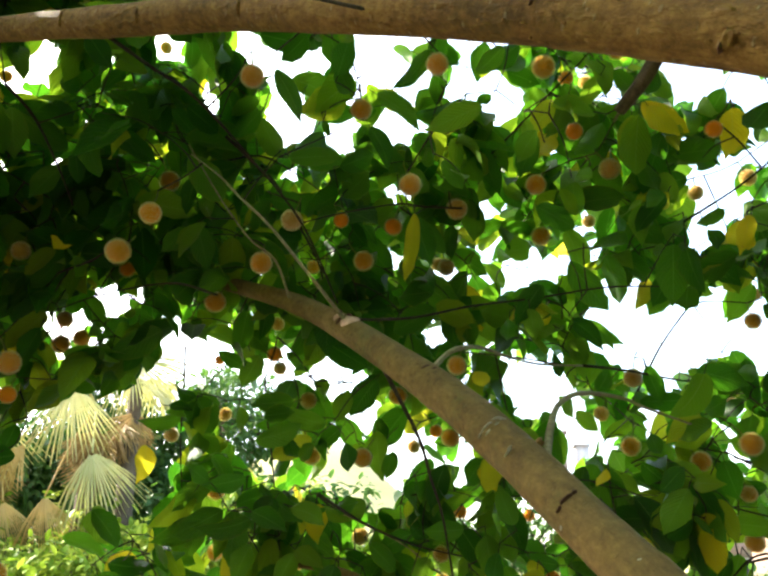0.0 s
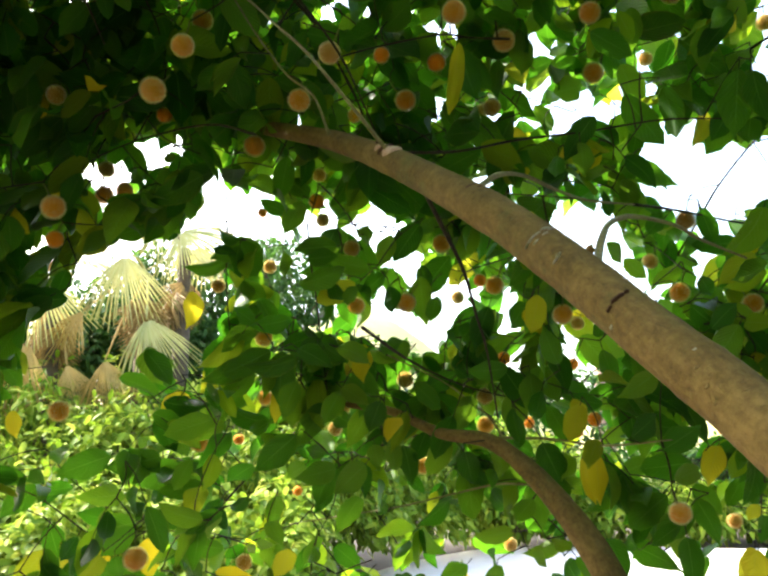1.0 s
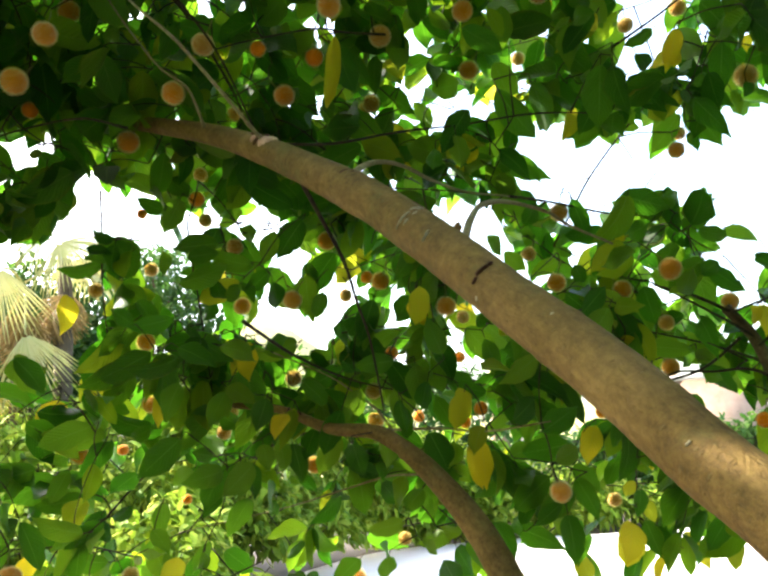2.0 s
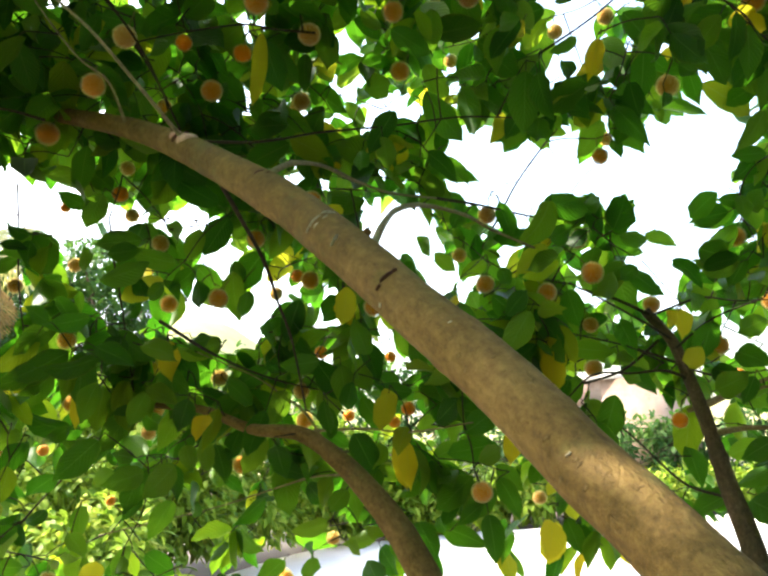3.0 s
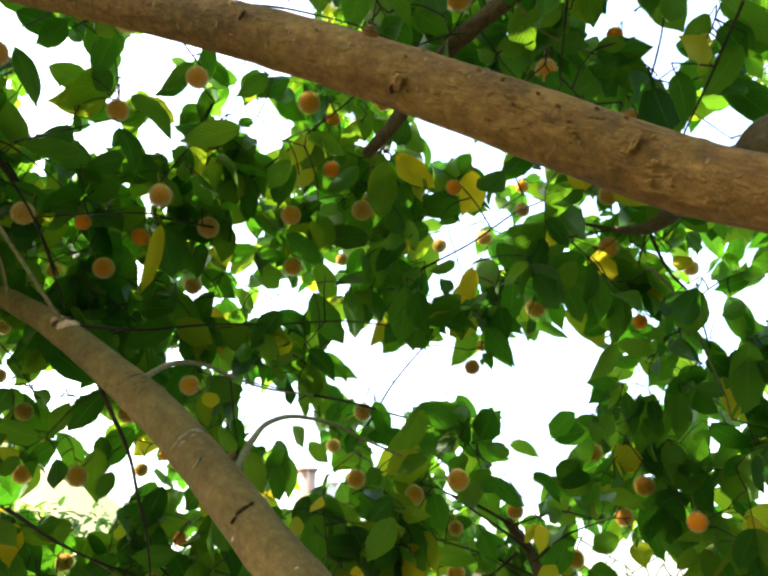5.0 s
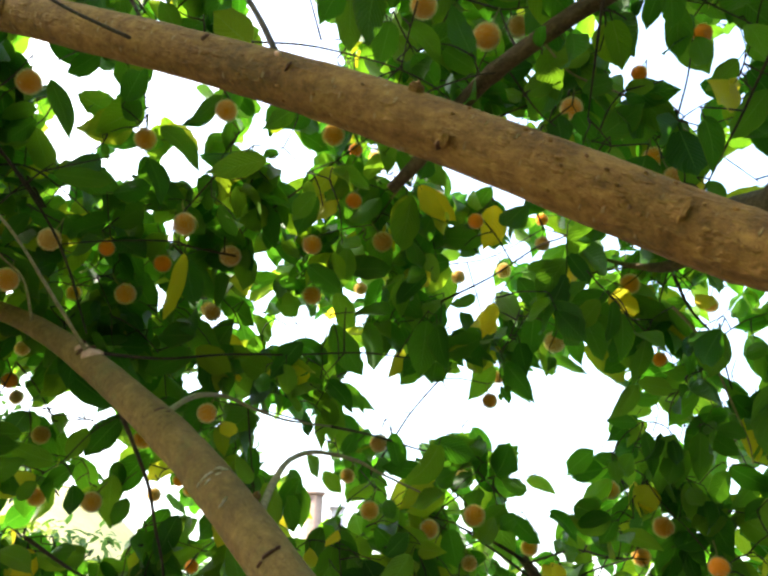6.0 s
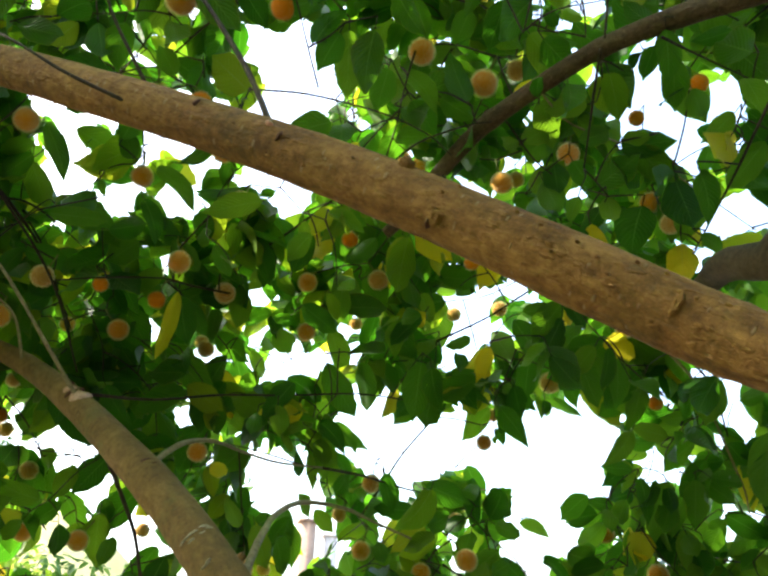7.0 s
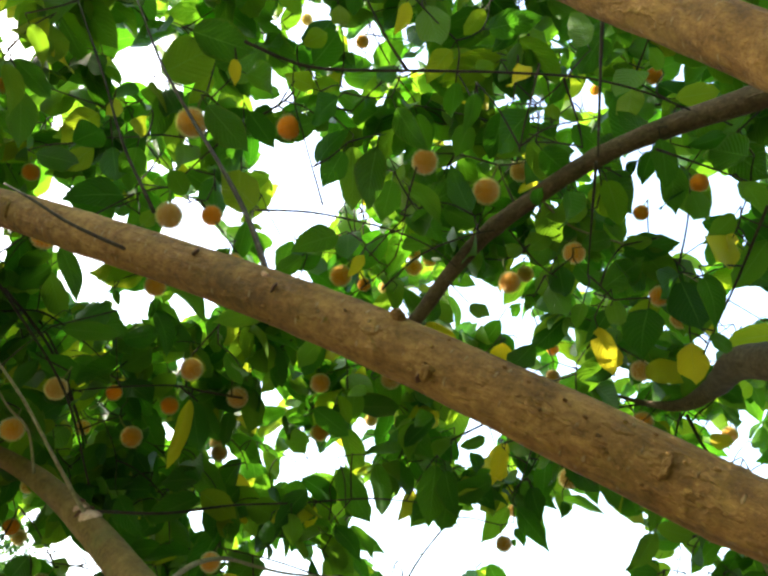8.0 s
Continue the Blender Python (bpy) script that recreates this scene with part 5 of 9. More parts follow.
gap((0.975, 0.991, 2.129), (2.041, 2.187, 2.637), 0.024, 0.052)
gap((0.944, 0.976, 2.171), (1.973, 2.154, 2.729), 0.014, 0.029)
gap((0.571, 0.778, 2.701), (1.171, 1.727, 3.869), 0.015, 0.033)
gap((0.566, 0.890, 2.504), (1.159, 1.969, 3.445), 0.015, 0.033)
gap((0.343, 0.902, 2.588), (0.680, 1.995, 3.627), 0.011, 0.023)
gap((0.712, 0.807, 2.581), (1.474, 1.791, 3.611), 0.027, 0.059)
gap((0.821, 0.768, 2.598), (1.708, 1.707, 3.649), 0.029, 0.062)
gap((0.793, 0.813, 2.532), (1.647, 1.804, 3.506), 0.027, 0.059)
gap((0.903, 0.844, 2.426), (1.885, 1.869, 3.277), 0.032, 0.069)
gap((0.946, 0.827, 2.434), (1.977, 1.834, 3.295), 0.023, 0.049)
gap((0.587, 0.773, 2.701), (1.205, 1.717, 3.870), 0.011, 0.023)
gap((0.577, 0.833, 2.599), (1.183, 1.847, 3.650), 0.008, 0.016)
gap((0.574, 0.966, 2.365), (1.177, 2.132, 3.147), 0.009, 0.020)
gap((0.426, 0.991, 2.390), (0.858, 2.187, 3.200), 0.009, 0.020)
gap((-0.091, 1.079, 2.389), (-0.202, 2.350, 3.231), 0.005, 0.011)
gap((0.421, 1.050, 2.512), (0.900, 2.289, 3.497), 0.006, 0.013)
gap((0.461, 1.063, 2.487), (0.986, 2.315, 3.442), 0.006, 0.013)
gap((0.212, 1.103, 2.363), (0.451, 2.403, 3.174), 0.007, 0.015)
gap((-0.476, 1.043, 2.434), (-1.031, 2.273, 3.328), 0.005, 0.011)
gap((-0.039, 1.158, 2.204), (-0.090, 2.520, 2.833), 0.007, 0.015)
gap((-0.547, 1.047, 2.416), (-1.183, 2.282, 3.290), 0.007, 0.015)
gap((0.241, 1.100, 2.372), (0.512, 2.396, 3.195), 0.005, 0.011)
gap((-0.337, 1.045, 2.444), (-0.732, 2.277, 3.349), 0.005, 0.011)
gap((0.437, 1.058, 2.496), (0.935, 2.305, 3.462), 0.005, 0.011)
gap((-0.053, 1.032, 2.507), (-0.120, 2.248, 3.485), 0.006, 0.013)
gap((0.467, 1.236, 2.279), (0.992, 2.620, 3.082), 0.007, 0.015)
gap((-0.528, 1.228, 2.085), (-1.151, 2.604, 2.663), 0.007, 0.015)
gap((-0.419, 1.177, 2.332), (-0.918, 2.493, 3.196), 0.005, 0.011)
gap((-0.057, 1.288, 1.932), (-0.137, 2.733, 2.334), 0.006, 0.013)
gap((-0.179, 1.253, 2.055), (-0.400, 2.658, 2.600), 0.005, 0.011)
gap((0.055, 1.219, 2.257), (0.103, 2.584, 3.033), 0.007, 0.015)
gap((0.089, 1.219, 2.266), (0.177, 2.584, 3.053), 0.005, 0.011)
gap((0.571, 1.330, 1.893), (1.215, 2.823, 2.250), 0.005, 0.011)
gap((0.206, 1.305, 1.917), (0.430, 2.770, 2.302), 0.005, 0.011)
gap((0.170, 1.267, 2.074), (0.351, 2.688, 2.639), 0.007, 0.015)
gap((-0.569, 1.203, 2.186), (-1.239, 2.549, 2.881), 0.007, 0.015)
gap((0.058, 1.247, 2.135), (0.110, 2.645, 2.771), 0.005, 0.011)
gap((0.330, 1.250, 2.186), (0.696, 2.650, 2.881), 0.006, 0.013)
gap((-0.410, 1.221, 2.142), (-0.898, 2.589, 2.786), 0.005, 0.011)
gap((-0.569, 1.231, 2.063), (-1.239, 2.610, 2.615), 0.005, 0.011)
gap((0.339, 1.267, 2.113), (0.716, 2.688, 2.723), 0.007, 0.015)
gap((-0.369, 1.253, 2.014), (-0.809, 2.657, 2.511), 0.006, 0.013)
gap((-0.392, 1.274, 1.915), (-0.859, 2.703, 2.298), 0.005, 0.011)
gap((0.165, 1.225, 2.257), (0.342, 2.597, 3.033), 0.007, 0.015)
gap((-0.349, 1.185, 2.313), (-0.766, 2.511, 3.155), 0.008, 0.016)
gap((-0.170, 1.264, 2.205), (-0.454, 2.679, 2.912), 0.008, 0.016)
gap((0.381, 1.161, 2.348), (0.733, 2.457, 3.220), 0.005, 0.010)
gap((-0.121, 1.232, 2.310), (-0.347, 2.610, 3.137), 0.007, 0.015)
gap((0.324, 1.173, 2.328), (0.611, 2.483, 3.176), 0.005, 0.011)
gap((0.312, 1.201, 2.221), (0.586, 2.543, 2.946), 0.005, 0.010)
gap((0.181, 1.215, 2.228), (0.303, 2.574, 2.962), 0.007, 0.015)
gap((0.511, 1.183, 2.194), (1.014, 2.506, 2.887), 0.007, 0.015)
gap((0.239, 1.180, 2.341), (0.428, 2.498, 3.204), 0.005, 0.010)
gap((0.282, 1.179, 2.324), (0.520, 2.496, 3.167), 0.007, 0.015)
gap((-0.364, 1.247, 2.367), (-0.872, 2.644, 3.260), 0.006, 0.013)
gap((0.319, 1.185, 2.280), (0.600, 2.510, 3.073), 0.005, 0.011)
gap((0.218, 1.223, 2.179), (0.382, 2.591, 2.856), 0.006, 0.013)
gap((0.807, 1.056, 2.115), (1.649, 2.298, 2.679), 0.006, 0.013)
gap((0.379, 1.223, 1.939), (0.728, 2.657, 2.299), 0.005, 0.010)
gap((0.502, 1.115, 2.129), (0.993, 2.425, 2.709), 0.005, 0.011)
gap((0.570, 1.081, 2.174), (1.141, 2.352, 2.806), 0.006, 0.013)
gap((0.484, 1.007, 2.390), (0.955, 2.191, 3.272), 0.007, 0.015)
gap((0.175, 1.256, 1.964), (0.288, 2.727, 2.354), 0.005, 0.011)
gap((0.780, 0.945, 2.387), (1.591, 2.059, 3.264), 0.007, 0.015)
gap((0.468, 1.153, 2.058), (0.920, 2.506, 2.556), 0.005, 0.011)
gap((-0.217, 1.174, 2.348), (-0.555, 2.551, 3.180), 0.007, 0.015)
gap((0.288, 1.155, 2.142), (0.533, 2.511, 2.736), 0.005, 0.010)
gap((0.662, 1.036, 2.233), (1.338, 2.255, 2.933), 0.007, 0.015)
gap((-0.275, 1.360, 1.943), (-0.681, 2.953, 2.308), 0.007, 0.015)
gap((-0.167, 1.201, 2.261), (-0.448, 2.609, 2.992), 0.005, 0.011)
gap((0.665, 1.004, 2.308), (1.344, 2.185, 3.095), 0.005, 0.011)
gap((-0.167, 1.148, 2.382), (-0.446, 2.497, 3.254), 0.008, 0.016)
gap((0.284, 1.153, 2.150), (0.524, 2.506, 2.753), 0.005, 0.011)
gap((0.485, 1.048, 2.293), (0.958, 2.281, 3.062), 0.005, 0.011)
gap((0.362, 1.032, 2.349), (0.720, 2.274, 3.111), 0.006, 0.013)
gap((0.867, 0.847, 2.437), (1.807, 1.876, 3.301), 0.005, 0.011)
gap((0.695, 0.904, 2.417), (1.436, 2.000, 3.258), 0.005, 0.011)
gap((-0.189, 1.207, 2.299), (-0.468, 2.652, 3.005), 0.005, 0.011)
gap((0.763, 1.103, 2.031), (1.584, 2.429, 2.426), 0.007, 0.015)
gap((0.883, 1.059, 2.053), (1.842, 2.332, 2.474), 0.007, 0.015)
gap((0.123, 1.112, 2.321), (0.204, 2.446, 3.051), 0.007, 0.015)
gap((0.341, 1.073, 2.285), (0.675, 2.364, 2.973), 0.007, 0.015)
gap((0.219, 1.075, 2.340), (0.412, 2.368, 3.092), 0.005, 0.011)
gap((0.267, 1.056, 2.351), (0.515, 2.327, 3.115), 0.005, 0.011)
gap((0.126, 1.093, 2.353), (0.213, 2.405, 3.120), 0.006, 0.013)
gap((0.000, 1.257, 2.120), (-0.059, 2.760, 2.619), 0.007, 0.015)
gap((0.210, 0.870, 2.626), (0.383, 1.966, 3.665), 0.007, 0.015)
gap((0.754, 0.769, 2.589), (1.554, 1.748, 3.584), 0.005, 0.011)
gap((0.308, 0.774, 2.730), (0.593, 1.759, 3.890), 0.005, 0.010)
gap((0.074, 0.964, 2.539), (0.091, 2.167, 3.477), 0.006, 0.013)
gap((-0.210, 1.003, 2.577), (-0.521, 2.252, 3.560), 0.005, 0.011)
gap((0.279, 0.711, 2.829), (0.532, 1.623, 4.102), 0.005, 0.010)
gap((-0.172, 0.830, 2.811), (-0.441, 1.879, 4.064), 0.007, 0.015)
gap((0.885, 0.714, 2.622), (1.837, 1.630, 3.657), 0.005, 0.011)
gap((0.745, 0.711, 2.674), (1.534, 1.623, 3.768), 0.005, 0.011)
gap((0.040, 0.854, 2.706), (0.017, 1.930, 3.838), 0.005, 0.011)
gap((0.431, 0.885, 2.532), (0.858, 1.998, 3.461), 0.006, 0.013)
gap((-0.322, 1.022, 2.588), (-0.762, 2.293, 3.582), 0.005, 0.010)
gap((0.786, 0.767, 2.581), (1.623, 1.744, 3.568), 0.005, 0.011)
gap((-0.172, 0.923, 2.678), (-0.440, 2.081, 3.777), 0.007, 0.015)
gap((-0.072, 0.867, 2.725), (-0.225, 1.959, 3.878), 0.007, 0.015)
gap((0.761, 0.580, 2.855), (1.569, 1.341, 4.158), 0.005, 0.011)
gap((0.621, 0.785, 2.610), (1.268, 1.783, 3.631), 0.005, 0.011)
gap((-0.200, 0.867, 2.768), (-0.500, 1.959, 3.970), 0.006, 0.013)
gap((0.490, 0.752, 2.700), (0.987, 1.712, 3.824), 0.007, 0.015)
gap((0.909, 0.785, 2.515), (1.888, 1.782, 3.425), 0.007, 0.015)
gap((-0.278, 1.222, 1.850), (-0.642, 2.641, 2.173), 0.015, 0.034)
gap((-0.257, 1.230, 1.835), (-0.596, 2.659, 2.140), 0.015, 0.034)
gap((-0.235, 1.199, 1.968), (-0.549, 2.590, 2.434), 0.015, 0.034)
gap((-0.132, 1.224, 1.947), (-0.322, 2.645, 2.388), 0.015, 0.034)
gap((-0.108, 1.262, 1.802), (-0.269, 2.730, 2.068), 0.015, 0.034)
gap((-0.154, 1.256, 1.803), (-0.370, 2.716, 2.071), 0.015, 0.034)
gap((-0.199, 1.247, 1.812), (-0.469, 2.696, 2.089), 0.015, 0.034)
gap((-0.447, 1.100, 2.043), (-1.015, 2.373, 2.598), 0.015, 0.034)
gap((-0.416, 1.109, 2.053), (-0.946, 2.393, 2.620), 0.015, 0.034)
gap((-0.067, 1.157, 2.133), (-0.178, 2.498, 2.796), 0.015, 0.034)
gap((0.134, 1.142, 2.159), (0.265, 2.465, 2.854), 0.015, 0.034)
gap((0.132, 1.110, 2.217), (0.260, 2.394, 2.981), 0.015, 0.034)
gap((0.001, 1.100, 2.241), (-0.028, 2.373, 3.034), 0.015, 0.034)
gap((0.190, 1.262, 1.780), (0.388, 2.730, 2.019), 0.015, 0.034)
gap((0.538, 1.131, 1.985), (1.093, 2.442, 2.455), 0.015, 0.034)
gap((0.604, 1.123, 1.916), (1.239, 2.426, 2.304), 0.015, 0.034)
gap((0.590, 1.141, 1.874), (1.208, 2.466, 2.212), 0.015, 0.034)
gap((0.673, 1.009, 2.104), (1.390, 2.176, 2.716), 0.015, 0.034)
gap((0.115, 1.207, 2.033), (0.161, 2.610, 2.561), 0.015, 0.034)
gap((0.044, 1.261, 1.846), (0.007, 2.729, 2.151), 0.015, 0.034)
gap((-0.046, 1.242, 1.902), (-0.191, 2.688, 2.273), 0.015, 0.034)
gap((-0.052, 1.236, 1.925), (-0.205, 2.674, 2.323), 0.015, 0.034)
gap((-0.115, 1.253, 1.813), (-0.344, 2.712, 2.077), 0.015, 0.034)
gap((-0.079, 1.260, 1.805), (-0.264, 2.726, 2.059), 0.015, 0.034)
gap((-0.020, 1.271, 1.772), (-0.134, 2.751, 1.987), 0.015, 0.034)
gap((-0.169, 0.918, 2.415), (-0.464, 2.044, 3.361), 0.015, 0.034)
gap((-0.144, 0.929, 2.410), (-0.408, 2.068, 3.349), 0.015, 0.034)
gap((-0.076, 0.997, 2.337), (-0.259, 2.218, 3.189), 0.015, 0.034)
gap((0.020, 0.905, 2.465), (-0.047, 2.016, 3.471), 0.015, 0.034)
gap((0.056, 0.908, 2.463), (0.032, 2.023, 3.467), 0.015, 0.034)
gap((0.042, 0.923, 2.446), (0.002, 2.055, 3.430), 0.015, 0.034)
gap((0.175, 0.999, 2.344), (0.294, 2.222, 3.204), 0.015, 0.034)
gap((0.216, 1.185, 1.926), (0.384, 2.632, 2.285), 0.015, 0.034)
gap((-0.112, 1.197, 1.838), (-0.337, 2.659, 2.092), 0.015, 0.034)
gap((-0.075, 1.207, 1.811), (-0.257, 2.679, 2.032), 0.015, 0.034)
gap((-0.181, 0.934, 2.430), (-0.460, 2.109, 3.319), 0.015, 0.034)
gap((0.260, 1.164, 1.926), (0.509, 2.616, 2.211), 0.015, 0.034)

GAP_A = np.array([g[0] for g in GAPS])
GAP_W = np.array([g[1] for g in GAPS])
GAP_L, GAP_N, GAP_F = (np.array([g[n] for g in GAPS]) for n in (2, 3, 4))


def is_open(p, margin=0.0):
    off = np.array(p) - GAP_A
    along = (off * GAP_W).sum(1)
    away = np.linalg.norm(off - along[:, None] * GAP_W, axis=1)
    u = np.clip(along / GAP_L, -0.3, 1.6)
    if (away < GAP_N + (GAP_F - GAP_N) * u - margin).any():
        return True
    if not SIGHT_ENDS:
        return False
    # Sight lines from the camera's place to these ends stay free of leaves.
    ends = np.array(SIGHT_ENDS)
    way = ends - (0.045, -0.01, 1.64)
    far = np.linalg.norm(way, axis=1)
    way /= far[:, None]
    off = np.array(p) - (0.045, -0.01, 1.64)
    along = (off * way).sum(1)
    away = np.linalg.norm(off - along[:, None] * way, axis=1)
    return bool(((along < far) & (along > 0) & (away < 0.034)).any())


def veils(points):
    """Whether any of the points would hide a fruit, the kept limb or a yellow leaf from the camera."""
    ends = np.array(SIGHT_ENDS)
    way = ends - (0.045, -0.01, 1.64)
    far = np.linalg.norm(way, axis=1)
    way /= far[:, None]
    off = np.array(points)[:, None] - (0.045, -0.01, 1.64)
    along = (off * way).sum(2)
    away = np.linalg.norm(off - along[..., None] * way, axis=2)
    return bool(((along < far + 0.02) & (away < 0.023)).any())


def ball(radius, bumps, seed, detail=3):
    bm = bmesh.new()
    bmesh.ops.create_icosphere(bm, subdivisions=detail, radius=radius)
    rnd = random.Random(seed)
    tilt = Vector((rnd.uniform(0, 9), rnd.uniform(0, 9), rnd.uniform(0, 9)))
    for v in bm.verts:
        n = v.co.normalized()
        v.co *= 1 + bumps * rnd.uniform(-1, 1) + 0.03 * noise.noise(n * 1.7 + tilt)
        v.co.z *= 0.97
    return bm


def fruit_kind(label, flesh, fuzzy, seed):
    """A globular fruit of radius 1 at the origin, with the stalk upward."""
    rnd = random.Random(seed)
    whole = tagged(link("fruit", ball(0.88 if fuzzy else 1.0, 0.035 if fuzzy else 0.035, seed, 3 if fuzzy else 4), flesh), label, "fruit", "fruits hanging in the tree")
    if fuzzy:
        hair = Pieces()
        count = fuzzy
        for k in range(count):
            z = 1 - 2 * (k + 0.5) / count
            a = k * 2.39996 + rnd.uniform(-0.1, 0.1)
            out = Vector((math.sqrt(1 - z * z) * math.cos(a), math.sqrt(1 - z * z) * math.sin(a), z))
            out = (out + Vector((rnd.gauss(0, 0.05), rnd.gauss(0, 0.05), rnd.gauss(0, 0.05)))).normalized()
            side = out.orthogonal().normalized() * 0.0062
            up = out.cross(side)
            root, tip = out * 0.85, out * rnd.uniform(1.0, 1.09)
            hair.add([root + side, root - side * 0.5 + up * 0.87, root - side * 0.5 - up * 0.87, tip + side * 0.45, tip - side * 0.22 + up * 0.39, tip - side * 0.22 - up * 0.39], [(0, 1, 4, 3), (1, 2, 5, 4), (2, 0, 3, 5)])
        link_mesh("fuzz", hair.mesh("fuzz"), FUZZ, whole, "pale cream fuzz of fine bristles", smooth=False)
    stem = Pieces()
    bend = rnd.uniform(-0.3, 0.3)
    stem.tube(curve_through([(0, 0, 0.8, 0.1), (bend * 0.4, 0.1, 1.5, 0.075), (bend, 0.0, 2.3, 0.085)], 4), 6)
    link_mesh("stalk", stem.mesh("stalk"), STALK, whole, "thin green stalk")
    return whole


FRUIT_KINDS = {
    "pale": fruit_kind("round apricot-coloured fruit with pale fuzz hanging from a twig", FLESH, 2500, 3),
    "dim": fruit_kind("round dull brownish fruit with pale fuzz, hanging among leaves", UNRIPE, 2500, 4),
    "orange": fruit_kind("smaller bright-orange round fruit with thin fuzz hanging from a twig", RIPE, 600, 5),
}
FRUIT_USED = set()
HANGERS = []        # stalk ends that a twig has to reach
rnd_fruit = random.Random(5)


def fruit(kind, x, y, z, across):
    """Hangs one fruit with its middle at a place; across: its diameter."""
    m = pose(x, y, z, rnd_fruit.uniform(-30, 30), rnd_fruit.uniform(-30, 30), rnd_fruit.uniform(0, 360)) @ Matrix.Scale(across / 2, 4)
    if kind in FRUIT_USED:
        copy_thing(FRUIT_KINDS[kind], m).matrix_basis = m
    else:
        FRUIT_USED.add(kind)
        FRUIT_KINDS[kind].matrix_basis = m
    SIGHT_ENDS.append((x, y, z))
    HANGERS.append(m @ Vector((0, 0, 2.2)))

fruit("pale", -0.316, 1.232, 2.646, 0.049)
fruit("pale", -0.107, 1.380, 2.666, 0.048)
fruit("pale", 0.051, 1.105, 2.561, 0.041)
fruit("pale", 0.307, 1.432, 2.806, 0.054)
fruit("pale", 0.103, 1.310, 2.599, 0.046)
fruit("orange", 0.426, 1.729, 3.000, 0.043)
fruit("dim", 0.618, 2.135, 3.271, 0.046)
fruit("pale", -0.004, 1.455, 2.516, 0.050)
fruit("orange", -0.167, 1.582, 2.499, 0.039)
fruit("orange", -0.047, 1.664, 2.521, 0.046)
fruit("pale", 0.308, 1.663, 2.630, 0.051)
fruit("dim", 0.486, 1.635, 2.654, 0.053)
fruit("orange", 0.377, 1.500, 2.675, 0.043)
fruit("orange", 0.657, 1.419, 2.618, 0.040)
fruit("dim", 0.106, 1.609, 2.537, 0.051)
fruit("pale", 0.351, 1.896, 2.602, 0.054)
fruit("dim", 0.551, 2.155, 2.777, 0.043)
fruit("pale", -0.635, 1.711, 2.692, 0.054)
fruit("pale", -0.518, 1.309, 2.381, 0.045)
fruit("pale", -0.630, 1.443, 2.363, 0.055)
fruit("dim", -0.257, 1.430, 2.422, 0.046)
fruit("pale", -0.331, 1.497, 2.354, 0.049)
fruit("pale", -0.123, 1.716, 2.454, 0.051)
fruit("dim", 0.079, 2.339, 2.721, 0.046)
fruit("pale", -0.338, 2.339, 2.720, 0.050)
fruit("dim", -0.920, 1.575, 2.432, 0.046)
fruit("pale", -0.490, 1.726, 2.355, 0.053)
fruit("dim", -0.964, 1.935, 2.393, 0.046)
fruit("pale", -1.019, 2.171, 2.420, 0.054)
fruit("pale", -0.894, 1.570, 2.157, 0.054)
fruit("orange", -0.373, 1.927, 2.281, 0.044)
fruit("orange", -0.659, 2.445, 2.430, 0.036)
fruit("dim", -0.296, 2.050, 2.186, 0.046)
fruit("dim", -0.640, 2.500, 2.256, 0.046)
fruit("dim", -0.766, 2.349, 2.157, 0.046)
fruit("pale", -0.583, 2.243, 1.971, 0.054)
fruit("pale", 0.100, 1.750, 2.192, 0.047)
fruit("pale", -0.052, 2.161, 2.226, 0.054)
fruit("pale", -0.321, 2.341, 2.085, 0.054)
fruit("pale", -0.138, 1.960, 2.012, 0.050)
fruit("orange", 0.061, 2.384, 2.169, 0.043)
fruit("pale", 0.098, 2.214, 2.114, 0.054)
fruit("dim", -0.010, 2.569, 2.156, 0.046)
fruit("dim", 0.567, 1.947, 2.212, 0.051)
fruit("pale", 0.609, 2.201, 2.082, 0.056)
fruit("pale", 0.696, 1.913, 1.989, 0.050)
fruit("dim", 0.782, 1.884, 2.118, 0.046)
fruit("orange", 0.125, 2.318, 1.917, 0.043)
fruit("orange", 0.375, 2.692, 1.946, 0.043)
fruit("orange", -1.267, 1.899, 3.197, 0.043)
fruit("pale", -0.822, 2.034, 3.403, 0.043)
fruit("orange", -0.738, 1.765, 2.465, 0.043)
fruit("pale", 0.248, 1.913, 1.968, 0.051)
fruit("dim", 0.384, 2.598, 2.070, 0.046)
fruit("pale", -0.640, 2.514, 1.819, 0.054)
fruit("dim", -0.156, 2.155, 1.836, 0.046)
fruit("dim", -0.373, 2.448, 1.779, 0.046)
fruit("dim", -0.399, 2.461, 1.716, 0.046)
fruit("pale", -0.770, 2.272, 1.664, 0.054)
fruit("orange", -0.761, 2.643, 1.687, 0.040)
fruit("orange", -0.730, 2.040, 1.584, 0.043)
fruit("pale", -0.124, 2.447, 1.606, 0.054)
fruit("orange", -0.561, 2.692, 1.518, 0.036)
fruit("pale", -0.734, 1.785, 1.396, 0.054)
fruit("orange", 0.357, 2.191, 1.731, 0.043)
fruit("orange", 0.353, 2.505, 1.712, 0.043)
fruit("orange", 0.220, 2.680, 1.749, 0.043)
fruit("orange", 0.747, 2.360, 1.714, 0.043)
fruit("pale", 0.434, 1.691, 1.516, 0.046)
fruit("dim", 0.827, 2.587, 1.448, 0.046)
fruit("dim", 0.153, 2.751, 1.351, 0.046)
fruit("pale", -0.009, 2.678, 1.247, 0.054)
